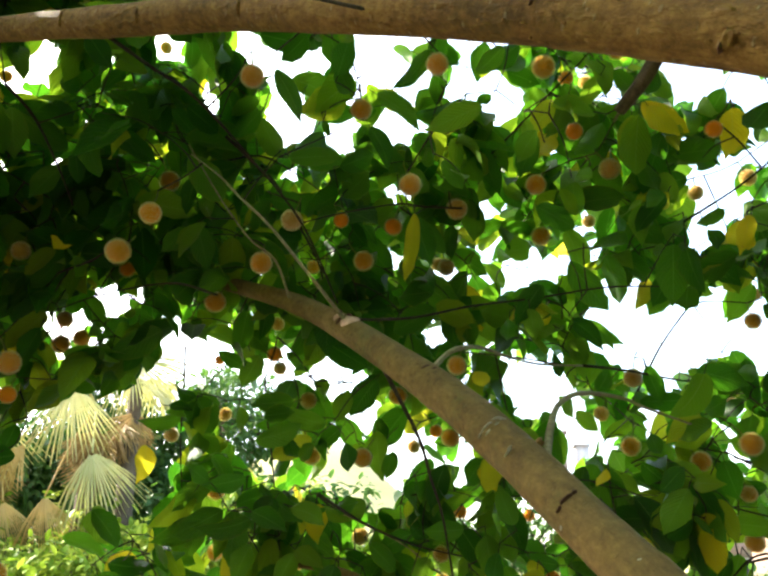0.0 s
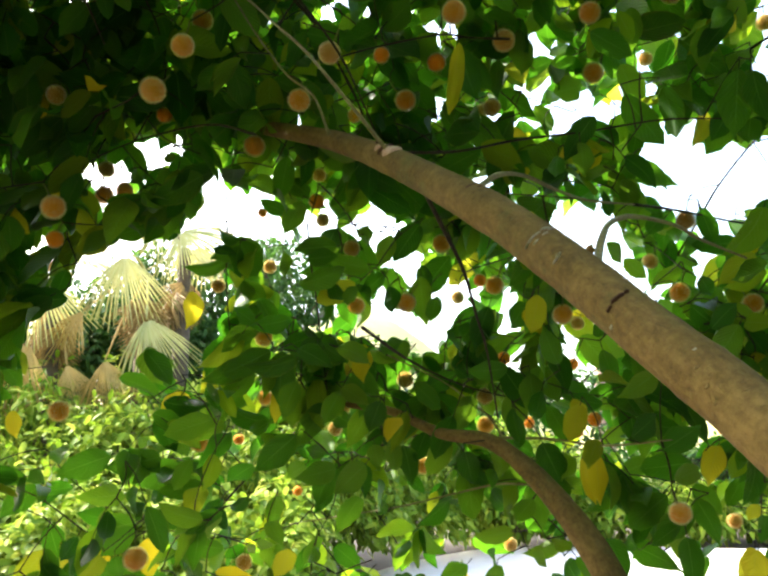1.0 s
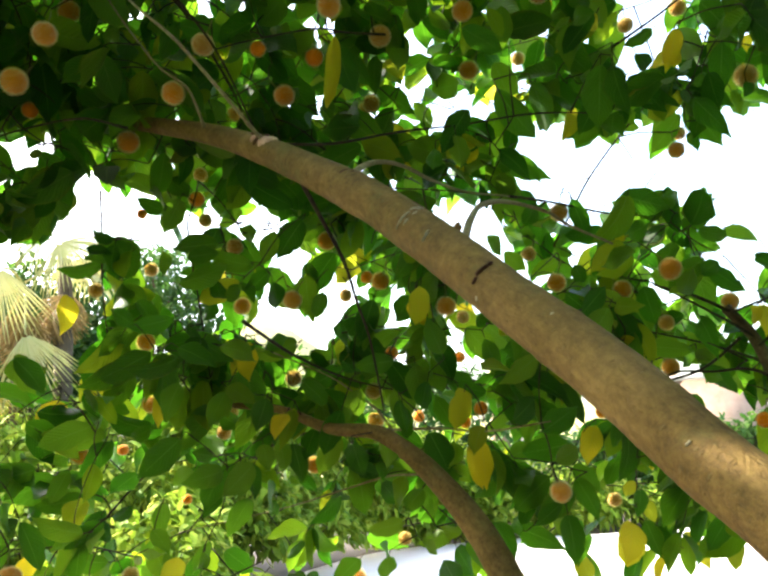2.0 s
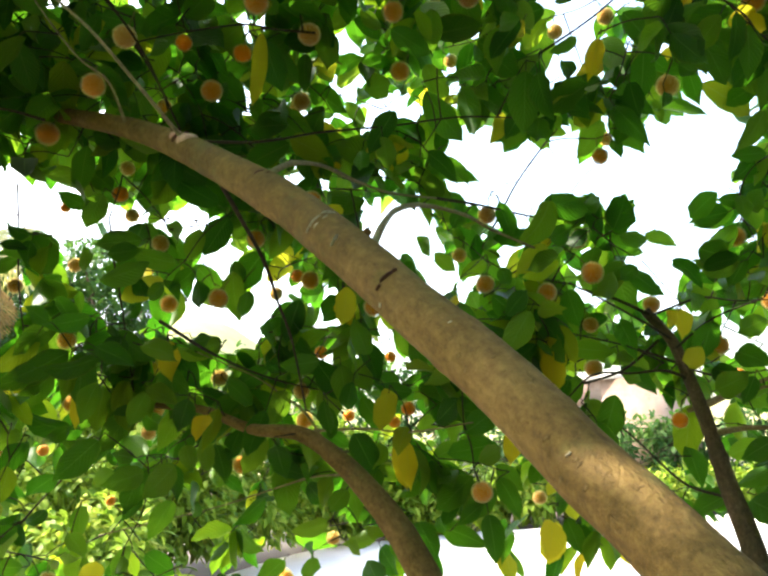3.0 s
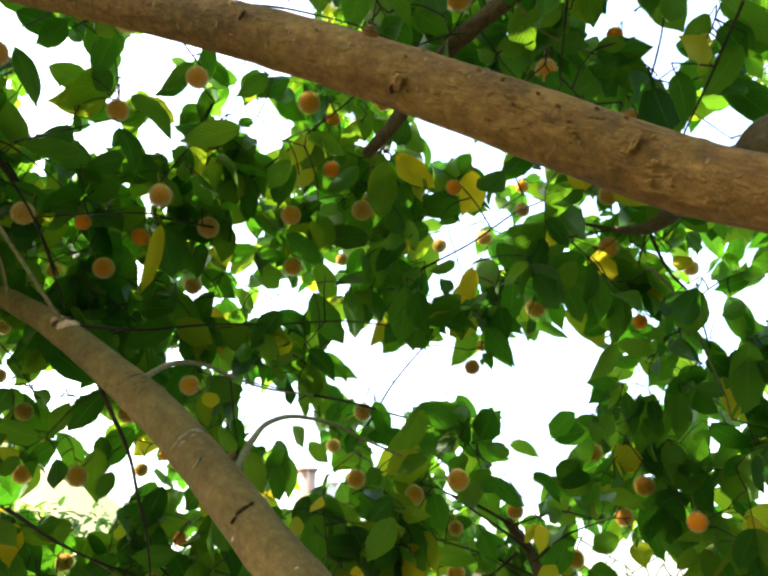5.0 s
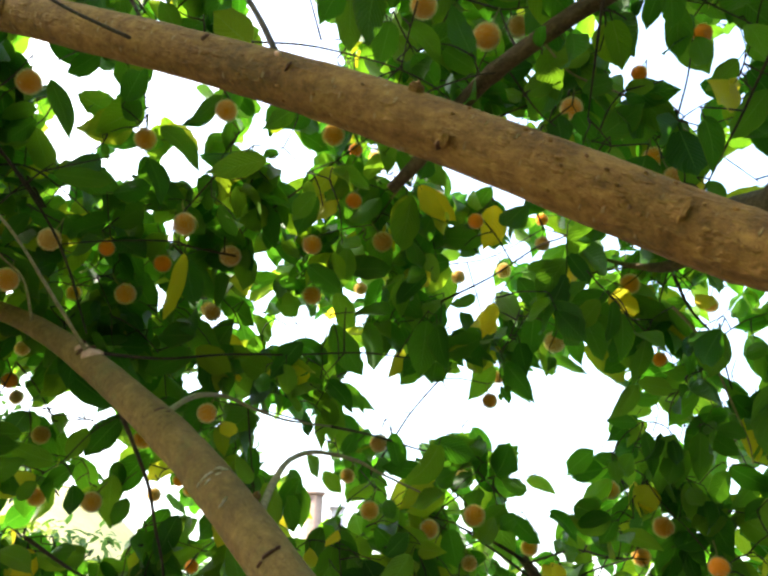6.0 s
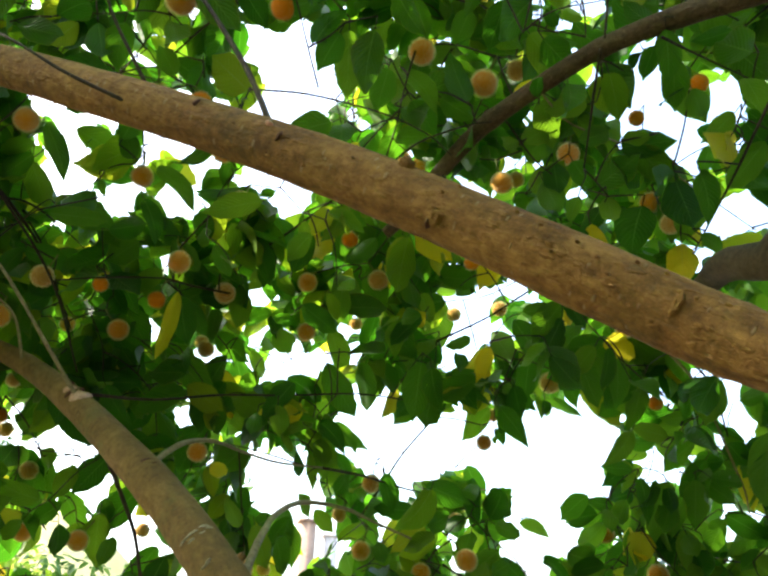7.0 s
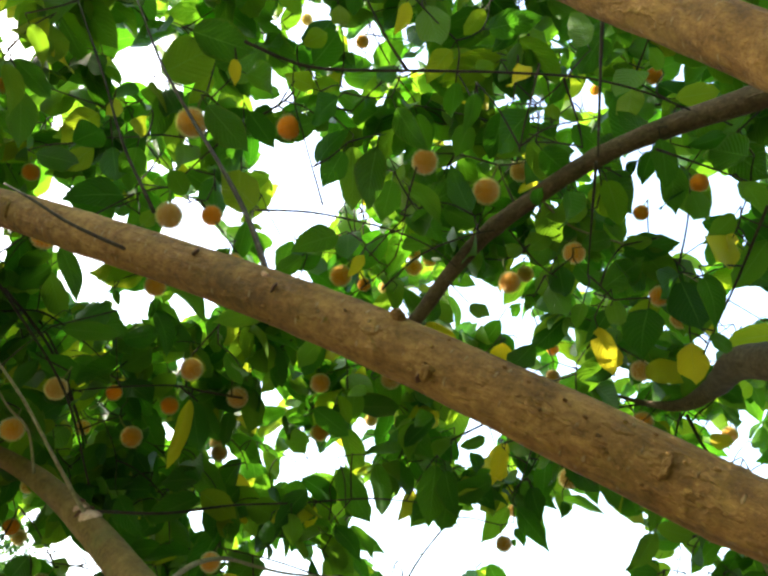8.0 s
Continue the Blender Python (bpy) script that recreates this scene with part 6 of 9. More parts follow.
fruit("dim", 0.688, 2.710, 1.726, 0.043)
fruit("dim", -0.612, 2.245, 1.339, 0.046)
fruit("dim", -0.612, 2.744, 1.280, 0.043)
fruit("pale", 0.069, 2.429, 1.727, 0.054)
fruit("dim", 0.062, 2.176, 1.792, 0.046)
fruit("pale", -1.028, 1.930, 1.734, 0.054)
fruit("orange", -0.904, 1.607, 2.094, 0.043)
fruit("pale", -0.992, 1.991, 2.340, 0.054)
fruit("pale", 0.763, 1.767, 2.002, 0.054)
fruit("dim", 0.566, 2.327, 2.206, 0.046)
fruit("pale", 1.275, 1.983, 2.144, 0.057)
fruit("dim", 1.042, 1.802, 2.508, 0.060)
fruit("pale", 0.821, 1.771, 2.301, 0.042)
fruit("dim", 1.100, 2.343, 2.596, 0.046)
fruit("pale", 1.067, 1.442, 2.522, 0.052)
fruit("dim", 0.953, 1.921, 2.786, 0.048)
fruit("dim", 0.911, 2.193, 1.947, 0.046)
fruit("orange", 0.978, 1.862, 1.648, 0.043)
fruit("pale", 1.356, 1.992, 1.962, 0.054)
fruit("orange", 1.337, 2.175, 1.779, 0.043)
fruit("dim", 0.437, 2.736, 1.345, 0.046)
fruit("dim", -0.455, 2.371, 2.529, 0.046)
fruit("dim", -0.446, 2.406, 2.386, 0.046)
fruit("pale", 1.237, 1.694, 1.991, 0.053)
fruit("orange", 1.078, 1.303, 1.846, 0.043)
fruit("dim", 1.011, 1.327, 2.595, 0.049)
fruit("dim", 0.963, 1.673, 2.747, 0.043)
fruit("dim", 0.831, 1.997, 2.783, 0.046)
fruit("orange", 1.075, 1.871, 2.963, 0.043)
fruit("orange", 1.252, 1.624, 2.413, 0.044)
fruit("pale", 1.692, 1.916, 2.767, 0.054)
fruit("dim", 0.565, 2.052, 3.229, 0.046)
fruit("orange", 0.307, 1.546, 3.000, 0.043)
fruit("pale", 0.630, 1.916, 3.292, 0.054)
fruit("pale", 0.685, 1.912, 3.275, 0.054)
fruit("pale", 0.908, 2.198, 1.820, 0.054)
fruit("pale", 1.116, 2.212, 2.005, 0.054)
fruit("pale", 1.189, 2.003, 1.846, 0.054)
fruit("dim", 1.346, 2.003, 1.781, 0.046)
fruit("dim", 0.086, 1.837, 2.486, 0.046)
fruit("pale", -0.054, 0.910, 2.705, 0.054)
fruit("orange", 0.109, 0.857, 2.684, 0.046)
fruit("pale", 0.371, 0.931, 2.737, 0.050)
fruit("pale", 0.476, 0.898, 2.660, 0.050)
fruit("dim", 0.668, 1.139, 2.973, 0.050)
fruit("orange", 0.995, 1.178, 2.950, 0.043)
fruit("orange", 0.892, 0.848, 2.734, 0.039)
fruit("orange", 0.928, 0.932, 3.147, 0.043)
fruit("pale", 1.017, 1.207, 2.728, 0.050)
fruit("dim", 0.995, 1.124, 2.613, 0.046)
fruit("pale", 0.733, 1.069, 2.696, 0.047)
fruit("pale", 0.633, 1.179, 2.677, 0.048)
fruit("dim", 0.834, 1.514, 2.967, 0.046)
fruit("pale", 0.584, 1.757, 3.114, 0.054)
fruit("dim", -0.064, 0.978, 2.550, 0.046)
fruit("orange", -0.003, 1.104, 2.665, 0.043)
fruit("orange", -0.436, 1.399, 2.938, 0.043)
fruit("pale", -0.523, 1.292, 3.101, 0.054)
fruit("orange", 0.316, 1.352, 3.594, 0.043)
fruit("orange", 1.142, 1.472, 3.761, 0.043)
fruit("dim", 0.162, 1.576, 3.939, 0.043)

LEAF_MESHES = {}
rnd_leaf = random.Random(8)
PETIOLES = []


def leaf_mesh(shape, material):
    key = shape, material.name
    if key not in LEAF_MESHES:
        pieces = Pieces()
        pieces.add(*BLADES[shape])
        mesh = pieces.mesh("leaf")
        mesh.polygons.foreach_set("use_smooth", [True] * len(mesh.polygons))
        mesh.materials.append(material)
        LEAF_MESHES[key] = mesh
    return LEAF_MESHES[key]


def leaf(kind, base, tip, turn=0.0, broad=1.0):
    """One leaf from its base to its tip, set to fit the camera's view. turn: degrees by which its face turns away from
    the camera's place.
    """
    base, tip = Vector(base), Vector(tip)
    axis = (tip - base).normalized()
    face = Vector((0.03, -0.03, 1.64)) - (base + tip) / 2
    face = Matrix.Rotation(radians(turn), 3, axis) @ -face
    m = lie(base, tip, face)
    ob = new("leaf", leaf_mesh(rnd_leaf.randrange(len(BLADES)), {"g": GREEN, "y": YELLOW, "o": OLIVE}[kind]))
    ob.parent = tree
    ob.matrix_basis = m @ Matrix.Diagonal((1, broad, 1, 1))
    if kind == "y" and broad < 0.72:
        SIGHT_ENDS.extend((base.lerp(tip, 0.25), base.lerp(tip, 0.8)))
    PETIOLES.append((base, base - axis * 0.018 + Vector((0, 0, 0.004))))

leaf("o", (-0.156, 1.447, 2.773), (-0.248, 1.467, 2.715), -15, 1.25)
leaf("g", (-0.153, 1.313, 2.704), (-0.126, 1.293, 2.796), 7)
leaf("g", (-0.348, 1.392, 2.890), (-0.223, 1.408, 2.864), 2)
leaf("g", (-0.128, 1.334, 2.674), (-0.158, 1.356, 2.757), -15)
leaf("g", (-0.123, 1.585, 2.765), (-0.097, 1.623, 2.676), -19)
leaf("g", (0.026, 1.341, 2.765), (-0.019, 1.412, 2.729), 18)
leaf("g", (0.076, 1.492, 2.916), (0.120, 1.549, 2.915), 12)
leaf("o", (0.159, 1.369, 2.730), (0.172, 1.320, 2.743), 26)
leaf("g", (0.119, 1.550, 2.721), (0.196, 1.590, 2.781), 16)
leaf("g", (-0.281, 1.495, 2.635), (-0.138, 1.510, 2.614), 4)
leaf("g", (-0.012, 1.558, 2.627), (-0.139, 1.535, 2.670), 23)
leaf("g", (0.260, 1.456, 2.894), (0.154, 1.483, 2.818), 27)
leaf("g", (0.274, 1.547, 2.939), (0.240, 1.522, 2.832), 26)
leaf("y", (0.346, 1.595, 2.766), (0.301, 1.596, 2.648), -24)
leaf("o", (0.473, 1.379, 2.632), (0.471, 1.426, 2.521), -9)
leaf("y", (0.557, 1.547, 2.782), (0.661, 1.581, 2.712), -12)
leaf("y", (0.779, 1.564, 2.759), (0.778, 1.605, 2.661), 6, 1.3)
leaf("g", (0.378, 1.559, 2.855), (0.424, 1.607, 2.743), 3)
leaf("g", (0.428, 1.444, 2.659), (0.372, 1.475, 2.578), 28)
leaf("y", (0.005, 1.430, 2.432), (-0.009, 1.510, 2.315), 12, 0.5)
leaf("g", (0.008, 1.548, 2.485), (0.038, 1.576, 2.371), 6)
leaf("g", (-0.704, 1.735, 2.578), (-0.689, 1.771, 2.423), -10)
leaf("g", (-0.772, 1.703, 2.582), (-0.881, 1.719, 2.489), -7)
leaf("g", (-0.841, 1.721, 2.582), (-0.892, 1.740, 2.488), 7)
leaf("o", (-0.295, 1.687, 2.458), (-0.339, 1.733, 2.445), 8)
leaf("y", (0.308, 1.740, 2.344), (0.280, 1.695, 2.253), 27)
leaf("g", (0.536, 1.812, 2.473), (0.521, 1.868, 2.408), 16)
leaf("y", (0.567, 1.732, 2.406), (0.559, 1.769, 2.324), 6)
leaf("g", (0.638, 1.758, 2.411), (0.572, 1.776, 2.320), -2)
leaf("g", (0.617, 1.603, 2.329), (0.586, 1.566, 2.240), 13)
leaf("g", (0.444, 1.617, 2.412), (0.490, 1.644, 2.306), 26)
leaf("g", (0.360, 1.598, 2.391), (0.430, 1.629, 2.269), -18)
leaf("y", (0.833, 1.735, 2.563), (0.773, 1.755, 2.461), 26)
leaf("g", (-0.558, 1.674, 2.081), (-0.523, 1.717, 2.093), 9)
leaf("g", (-0.655, 1.640, 2.306), (-0.667, 1.618, 2.273), 10)
leaf("o", (-0.692, 1.764, 2.317), (-0.732, 1.817, 2.248), -24)
leaf("o", (-0.964, 1.761, 2.488), (-0.937, 1.751, 2.390), -13)
leaf("g", (-0.895, 1.816, 2.259), (-0.749, 1.832, 2.222), -10)
leaf("g", (-0.767, 1.805, 2.277), (-0.814, 1.841, 2.201), -9)
leaf("g", (-0.797, 1.694, 2.140), (-0.860, 1.743, 2.121), 5)
leaf("g", (-0.477, 1.807, 2.119), (-0.607, 1.802, 2.108), -2)
leaf("g", (-0.378, 1.765, 2.020), (-0.257, 1.767, 2.042), -26)
leaf("g", (-0.382, 1.881, 2.049), (-0.293, 1.939, 2.023), 25)
leaf("g", (-0.336, 1.972, 2.031), (-0.354, 1.938, 1.935), 3, 0.8)
leaf("y", (-0.261, 1.889, 2.049), (-0.362, 1.911, 2.005), 14)
leaf("g", (-0.186, 1.783, 1.870), (-0.126, 1.733, 1.872), -21)
leaf("y", (-0.272, 1.978, 1.903), (-0.278, 1.944, 1.811), 22)
leaf("g", (-0.280, 1.731, 1.863), (-0.178, 1.710, 1.836), -1)
leaf("g", (-0.440, 1.769, 1.862), (-0.552, 1.777, 1.804), 20)
leaf("g", (-0.474, 1.824, 1.940), (-0.581, 1.831, 1.884), -25)
leaf("g", (-0.495, 1.829, 1.847), (-0.613, 1.836, 1.791), -14)
leaf("g", (-0.354, 1.677, 1.781), (-0.387, 1.649, 1.696), -8)
leaf("g", (-0.329, 1.554, 1.835), (-0.272, 1.628, 1.815), 18)
leaf("y", (-0.132, 1.681, 1.705), (-0.169, 1.737, 1.667), -25)
leaf("g", (0.111, 1.760, 1.729), (0.116, 1.716, 1.642), -25, 0.8)
leaf("y", (0.279, 1.918, 1.625), (0.311, 1.944, 1.523), 27, 0.7)
leaf("y", (0.249, 1.703, 1.733), (0.234, 1.775, 1.665), -10)
leaf("o", (0.287, 1.737, 1.662), (0.272, 1.801, 1.612), 5)
leaf("y", (0.172, 1.728, 1.977), (0.163, 1.782, 1.903), 17, 1.1)
leaf("y", (0.379, 1.862, 1.920), (0.378, 1.823, 1.855), 6)
leaf("g", (0.402, 1.723, 1.861), (0.432, 1.787, 1.782), 7)
leaf("g", (0.412, 1.696, 1.803), (0.349, 1.762, 1.748), 15)
leaf("g", (-0.731, 1.885, 1.621), (-0.865, 1.885, 1.590), -2)
leaf("g", (-0.853, 1.872, 1.623), (-0.982, 1.875, 1.578), 17)
leaf("g", (-0.720, 1.882, 1.703), (-0.657, 1.951, 1.658), 24)
leaf("g", (-0.598, 1.998, 1.684), (-0.680, 2.065, 1.612), -21)
leaf("g", (-0.818, 2.765, 1.720), (-0.803, 2.704, 1.617), 9)
leaf("g", (-0.675, 2.061, 1.550), (-0.790, 2.060, 1.526), 17)
leaf("g", (-0.387, 1.826, 1.671), (-0.483, 1.838, 1.589), 15)
leaf("g", (-0.310, 1.936, 1.608), (-0.366, 1.990, 1.514), 9)
leaf("g", (-0.226, 1.848, 1.606), (-0.304, 1.912, 1.539), 19)
leaf("g", (-0.829, 2.149, 1.575), (-0.825, 2.122, 1.487), 19)
leaf("g", (-0.823, 2.087, 1.476), (-0.696, 2.100, 1.450), -26)
leaf("g", (-0.914, 2.089, 1.452), (-1.021, 2.063, 1.478), -22)
leaf("y", (-0.845, 2.135, 1.411), (-0.854, 2.159, 1.302), 3, 1.2)
leaf("o", (-0.860, 1.881, 1.389), (-0.936, 1.949, 1.330), -14)
leaf("o", (-0.663, 1.986, 1.551), (-0.714, 2.073, 1.476), -14)
leaf("g", (-0.139, 1.901, 1.876), (-0.248, 1.900, 1.853), 26)
leaf("g", (0.166, 1.932, 2.000), (0.112, 1.875, 1.927), -19)
leaf("g", (0.192, 2.058, 2.081), (0.212, 2.020, 2.018), 5)
leaf("g", (0.070, 2.006, 1.546), (0.108, 2.076, 1.496), -20)
leaf("g", (0.251, 2.162, 1.417), (0.177, 2.219, 1.363), 10)
leaf("g", (0.113, 1.960, 1.456), (0.044, 2.019, 1.429), 22)
leaf("g", (0.006, 2.075, 1.366), (-0.070, 2.115, 1.307), -17)
leaf("y", (0.577, 1.877, 1.655), (0.574, 1.966, 1.578), 15, 0.9)
leaf("o", (0.660, 1.958, 1.657), (0.620, 1.934, 1.566), 11)
leaf("y", (0.738, 2.123, 1.515), (0.727, 2.174, 1.476), -1)
leaf("g", (0.574, 2.131, 1.766), (0.495, 2.156, 1.644), 16)
leaf("g", (0.405, 2.112, 1.591), (0.482, 2.055, 1.627), 22)
leaf("g", (0.386, 2.158, 1.566), (0.503, 2.171, 1.540), 26)
leaf("g", (0.534, 1.950, 1.567), (0.589, 1.925, 1.500), 15)
leaf("g", (0.494, 1.962, 1.454), (0.532, 2.037, 1.392), 22)
leaf("g", (0.606, 2.173, 1.391), (0.609, 2.250, 1.321), -23)
leaf("y", (0.745, 2.175, 1.402), (0.717, 2.198, 1.295), -3, 1.3)
leaf("g", (0.558, 1.859, 2.500), (0.519, 1.845, 2.397), -9)
leaf("g", (0.690, 1.928, 2.501), (0.625, 1.963, 2.390), 8)
leaf("g", (0.665, 1.728, 2.433), (0.679, 1.753, 2.327), 2)
leaf("g", (0.915, 1.952, 2.497), (0.850, 1.986, 2.395), -22)
leaf("g", (0.917, 1.892, 2.475), (0.999, 1.907, 2.373), 2)
leaf("g", (0.857, 1.768, 2.343), (0.897, 1.811, 2.320), 14)
leaf("g", (1.099, 1.956, 2.557), (1.091, 1.942, 2.452), -22)
leaf("g", (1.006, 1.834, 2.583), (1.032, 1.796, 2.504), 10)
leaf("g", (1.168, 1.887, 2.641), (1.109, 1.919, 2.538), -18)
leaf("g", (1.290, 1.781, 2.537), (1.196, 1.813, 2.454), -22)
leaf("g", (1.317, 1.783, 2.523), (1.361, 1.849, 2.470), 3)
leaf("g", (1.369, 1.841, 2.465), (1.287, 1.867, 2.400), 16)
leaf("g", (1.324, 1.794, 2.331), (1.269, 1.856, 2.338), 14)
leaf("g", (1.273, 1.747, 2.272), (1.172, 1.770, 2.230), -22)
leaf("g", (1.320, 1.827, 2.262), (1.215, 1.856, 2.194), -26)
leaf("g", (1.382, 1.975, 2.259), (1.322, 2.011, 2.142), 21)
leaf("g", (1.299, 1.959, 2.224), (1.150, 1.989, 2.180), -8)
leaf("g", (1.246, 1.923, 2.160), (1.163, 1.955, 2.075), 5)
leaf("g", (1.251, 1.756, 2.132), (1.210, 1.787, 2.027), -18)
leaf("g", (1.283, 1.972, 2.044), (1.130, 1.996, 2.021), 18)
leaf("g", (1.381, 1.980, 2.031), (1.235, 2.012, 1.975), 20)
leaf("g", (0.901, 1.794, 2.168), (0.825, 1.820, 2.102), 4)
leaf("g", (0.839, 2.006, 2.200), (0.726, 2.008, 2.247), -26)
leaf("g", (0.829, 2.018, 2.204), (0.762, 2.074, 2.210), -10)
leaf("g", (0.835, 1.966, 2.173), (0.933, 1.957, 2.209), 27)
leaf("g", (0.840, 1.833, 2.131), (0.889, 1.765, 2.171), -26, 1.3)
leaf("g", (0.835, 1.937, 2.150), (0.803, 2.013, 2.119), 15)
leaf("o", (0.727, 1.886, 2.060), (0.618, 1.879, 2.024), -22)
leaf("g", (0.763, 2.022, 2.158), (0.662, 2.059, 2.059), -20)
leaf("g", (0.605, 1.943, 2.242), (0.649, 1.991, 2.159), -27)
leaf("g", (0.625, 2.074, 2.128), (0.595, 2.112, 2.161), 2)
leaf("g", (0.567, 1.867, 2.048), (0.576, 1.830, 1.989), 11)
leaf("g", (0.400, 2.110, 2.204), (0.443, 2.062, 2.132), 24)
leaf("g", (0.448, 1.849, 2.149), (0.475, 1.782, 2.190), -1)
leaf("g", (0.408, 1.984, 2.361), (0.484, 1.999, 2.265), 19)
leaf("g", (0.425, 1.929, 2.338), (0.553, 1.921, 2.305), 11, 0.8)
leaf("g", (0.426, 1.905, 2.234), (0.384, 1.931, 2.313), -3)
leaf("y", (0.339, 1.845, 2.374), (0.338, 1.907, 2.339), -7)
leaf("g", (0.099, 1.715, 2.550), (0.084, 1.761, 2.471), -15)
leaf("o", (0.152, 1.884, 2.632), (0.148, 1.865, 2.530), -20)
leaf("y", (0.865, 1.855, 2.603), (0.822, 1.827, 2.502), -27, 0.8)
leaf("o", (0.745, 1.822, 2.709), (0.663, 1.850, 2.638), -20)
leaf("y", (0.980, 1.586, 2.634), (0.982, 1.642, 2.562), -25, 1.3)
leaf("y", (1.289, 1.821, 2.708), (1.309, 1.784, 2.625), -26, 1.2)
leaf("g", (0.593, 2.228, 2.956), (0.607, 2.215, 2.791), -6)
leaf("g", (0.804, 2.083, 2.894), (0.823, 2.131, 2.699), -14)
leaf("g", (0.606, 1.742, 2.729), (0.552, 1.772, 2.635), 7)
leaf("o", (0.890, 1.757, 2.377), (0.894, 1.780, 2.429), 17)
leaf("g", (-0.049, 1.709, 2.625), (-0.125, 1.761, 2.578), 16)
leaf("y", (-0.312, 1.729, 2.466), (-0.338, 1.700, 2.463), -23)
leaf("g", (0.146, 1.629, 2.576), (0.152, 1.658, 2.455), -22)
leaf("g", (0.272, 1.474, 2.468), (0.357, 1.510, 2.431), -1)
leaf("y", (0.169, 1.829, 1.982), (0.182, 1.907, 1.924), -17, 1.1)
leaf("g", (0.065, 1.776, 1.963), (0.028, 1.805, 1.868), 14)
leaf("y", (-0.223, 1.743, 1.871), (-0.230, 1.816, 1.794), -18, 0.9)
leaf("g", (-0.118, 1.832, 1.879), (-0.195, 1.907, 1.871), 2)
leaf("y", (-0.421, 1.818, 1.805), (-0.442, 1.846, 1.701), 17, 0.7)
leaf("g", (-0.400, 1.924, 1.803), (-0.431, 1.965, 1.705), -9)
leaf("g", (-0.359, 1.684, 1.834), (-0.466, 1.708, 1.790), 25)
leaf("g", (-0.376, 1.694, 1.923), (-0.469, 1.682, 1.894), 18)
leaf("g", (-0.359, 1.831, 1.914), (-0.273, 1.841, 1.832), -10)
leaf("y", (0.644, 1.794, 1.823), (0.676, 1.850, 1.735), 21, 1.1)
leaf("y", (0.385, 1.580, 1.918), (0.361, 1.554, 1.872), 28)
leaf("y", (0.127, 1.650, 2.143), (0.166, 1.610, 2.106), -9)
leaf("g", (0.494, 1.596, 1.874), (0.534, 1.531, 1.921), -15)
leaf("g", (0.535, 1.555, 1.875), (0.482, 1.583, 1.790), 5)
leaf("g", (0.122, 1.823, 1.719), (0.134, 1.799, 1.636), 16, 0.8)
leaf("g", (0.065, 1.713, 1.643), (0.102, 1.659, 1.571), 7)
leaf("g", (0.005, 1.676, 1.636), (0.020, 1.750, 1.576), 20)
leaf("g", (-0.020, 1.799, 1.715), (-0.067, 1.828, 1.623), -23)
leaf("o", (0.353, 2.573, 1.771), (0.367, 2.683, 1.682), 8)
leaf("y", (0.298, 1.831, 1.632), (0.306, 1.874, 1.522), -5, 0.7)
leaf("g", (0.161, 1.894, 1.532), (0.112, 1.846, 1.484), 19)
leaf("g", (0.341, 1.661, 1.664), (0.382, 1.584, 1.706), -21)
leaf("g", (0.400, 1.655, 1.640), (0.487, 1.691, 1.688), -9)
leaf("g", (0.470, 1.859, 1.577), (0.513, 1.785, 1.606), -4)
leaf("g", (0.520, 1.888, 1.540), (0.574, 1.905, 1.446), -14)
leaf("g", (0.447, 1.704, 1.467), (0.474, 1.765, 1.381), 14)
leaf("y", (0.646, 1.909, 1.430), (0.663, 1.979, 1.337), 23, 1.2)
leaf("o", (1.036, 1.911, 1.686), (1.019, 1.944, 1.555), 0, 1.1)
leaf("g", (0.933, 1.597, 1.696), (1.031, 1.643, 1.727), 14)
leaf("y", (0.924, 1.612, 1.793), (0.863, 1.576, 1.739), -2)
leaf("y", (0.885, 1.620, 1.872), (0.833, 1.593, 1.837), -22)
leaf("g", (1.054, 1.644, 1.726), (1.061, 1.710, 1.678), -16)
leaf("g", (1.196, 1.845, 1.529), (1.108, 1.883, 1.466), 27)
leaf("g", (1.077, 1.650, 1.587), (1.051, 1.735, 1.549), 25)
leaf("g", (0.719, 1.735, 1.645), (0.769, 1.778, 1.557), 1)
leaf("g", (-0.445, 1.508, 2.825), (-0.439, 1.585, 2.762), -12, 1.3)
leaf("g", (-0.372, 1.560, 2.778), (-0.323, 1.596, 2.671), -21)
leaf("g", (-0.221, 1.304, 2.809), (-0.283, 1.389, 2.812), 25)
leaf("g", (-0.261, 1.588, 3.067), (-0.231, 1.565, 2.957), -8)
leaf("g", (-0.187, 1.379, 2.884), (-0.151, 1.415, 2.783), -1)
leaf("o", (-0.153, 1.522, 2.814), (-0.275, 1.564, 2.777), 19, 1.35)
leaf("g", (-0.199, 1.452, 2.688), (-0.192, 1.489, 2.676), -11)
leaf("g", (-0.296, 1.653, 2.740), (-0.192, 1.648, 2.732), 0)
leaf("g", (-0.160, 1.464, 2.573), (-0.064, 1.405, 2.566), -27)
leaf("g", (-0.005, 1.630, 2.722), (-0.145, 1.681, 2.673), 22)
leaf("g", (0.069, 1.511, 2.948), (0.119, 1.571, 2.944), 10)
leaf("o", (0.079, 1.380, 2.878), (0.102, 1.398, 2.883), 15)
leaf("g", (0.189, 1.510, 2.947), (0.156, 1.555, 2.859), -3)
leaf("g", (0.153, 1.569, 2.807), (0.011, 1.618, 2.761), 18, 1.2)
leaf("g", (0.167, 1.509, 2.739), (0.199, 1.479, 2.679), -10)
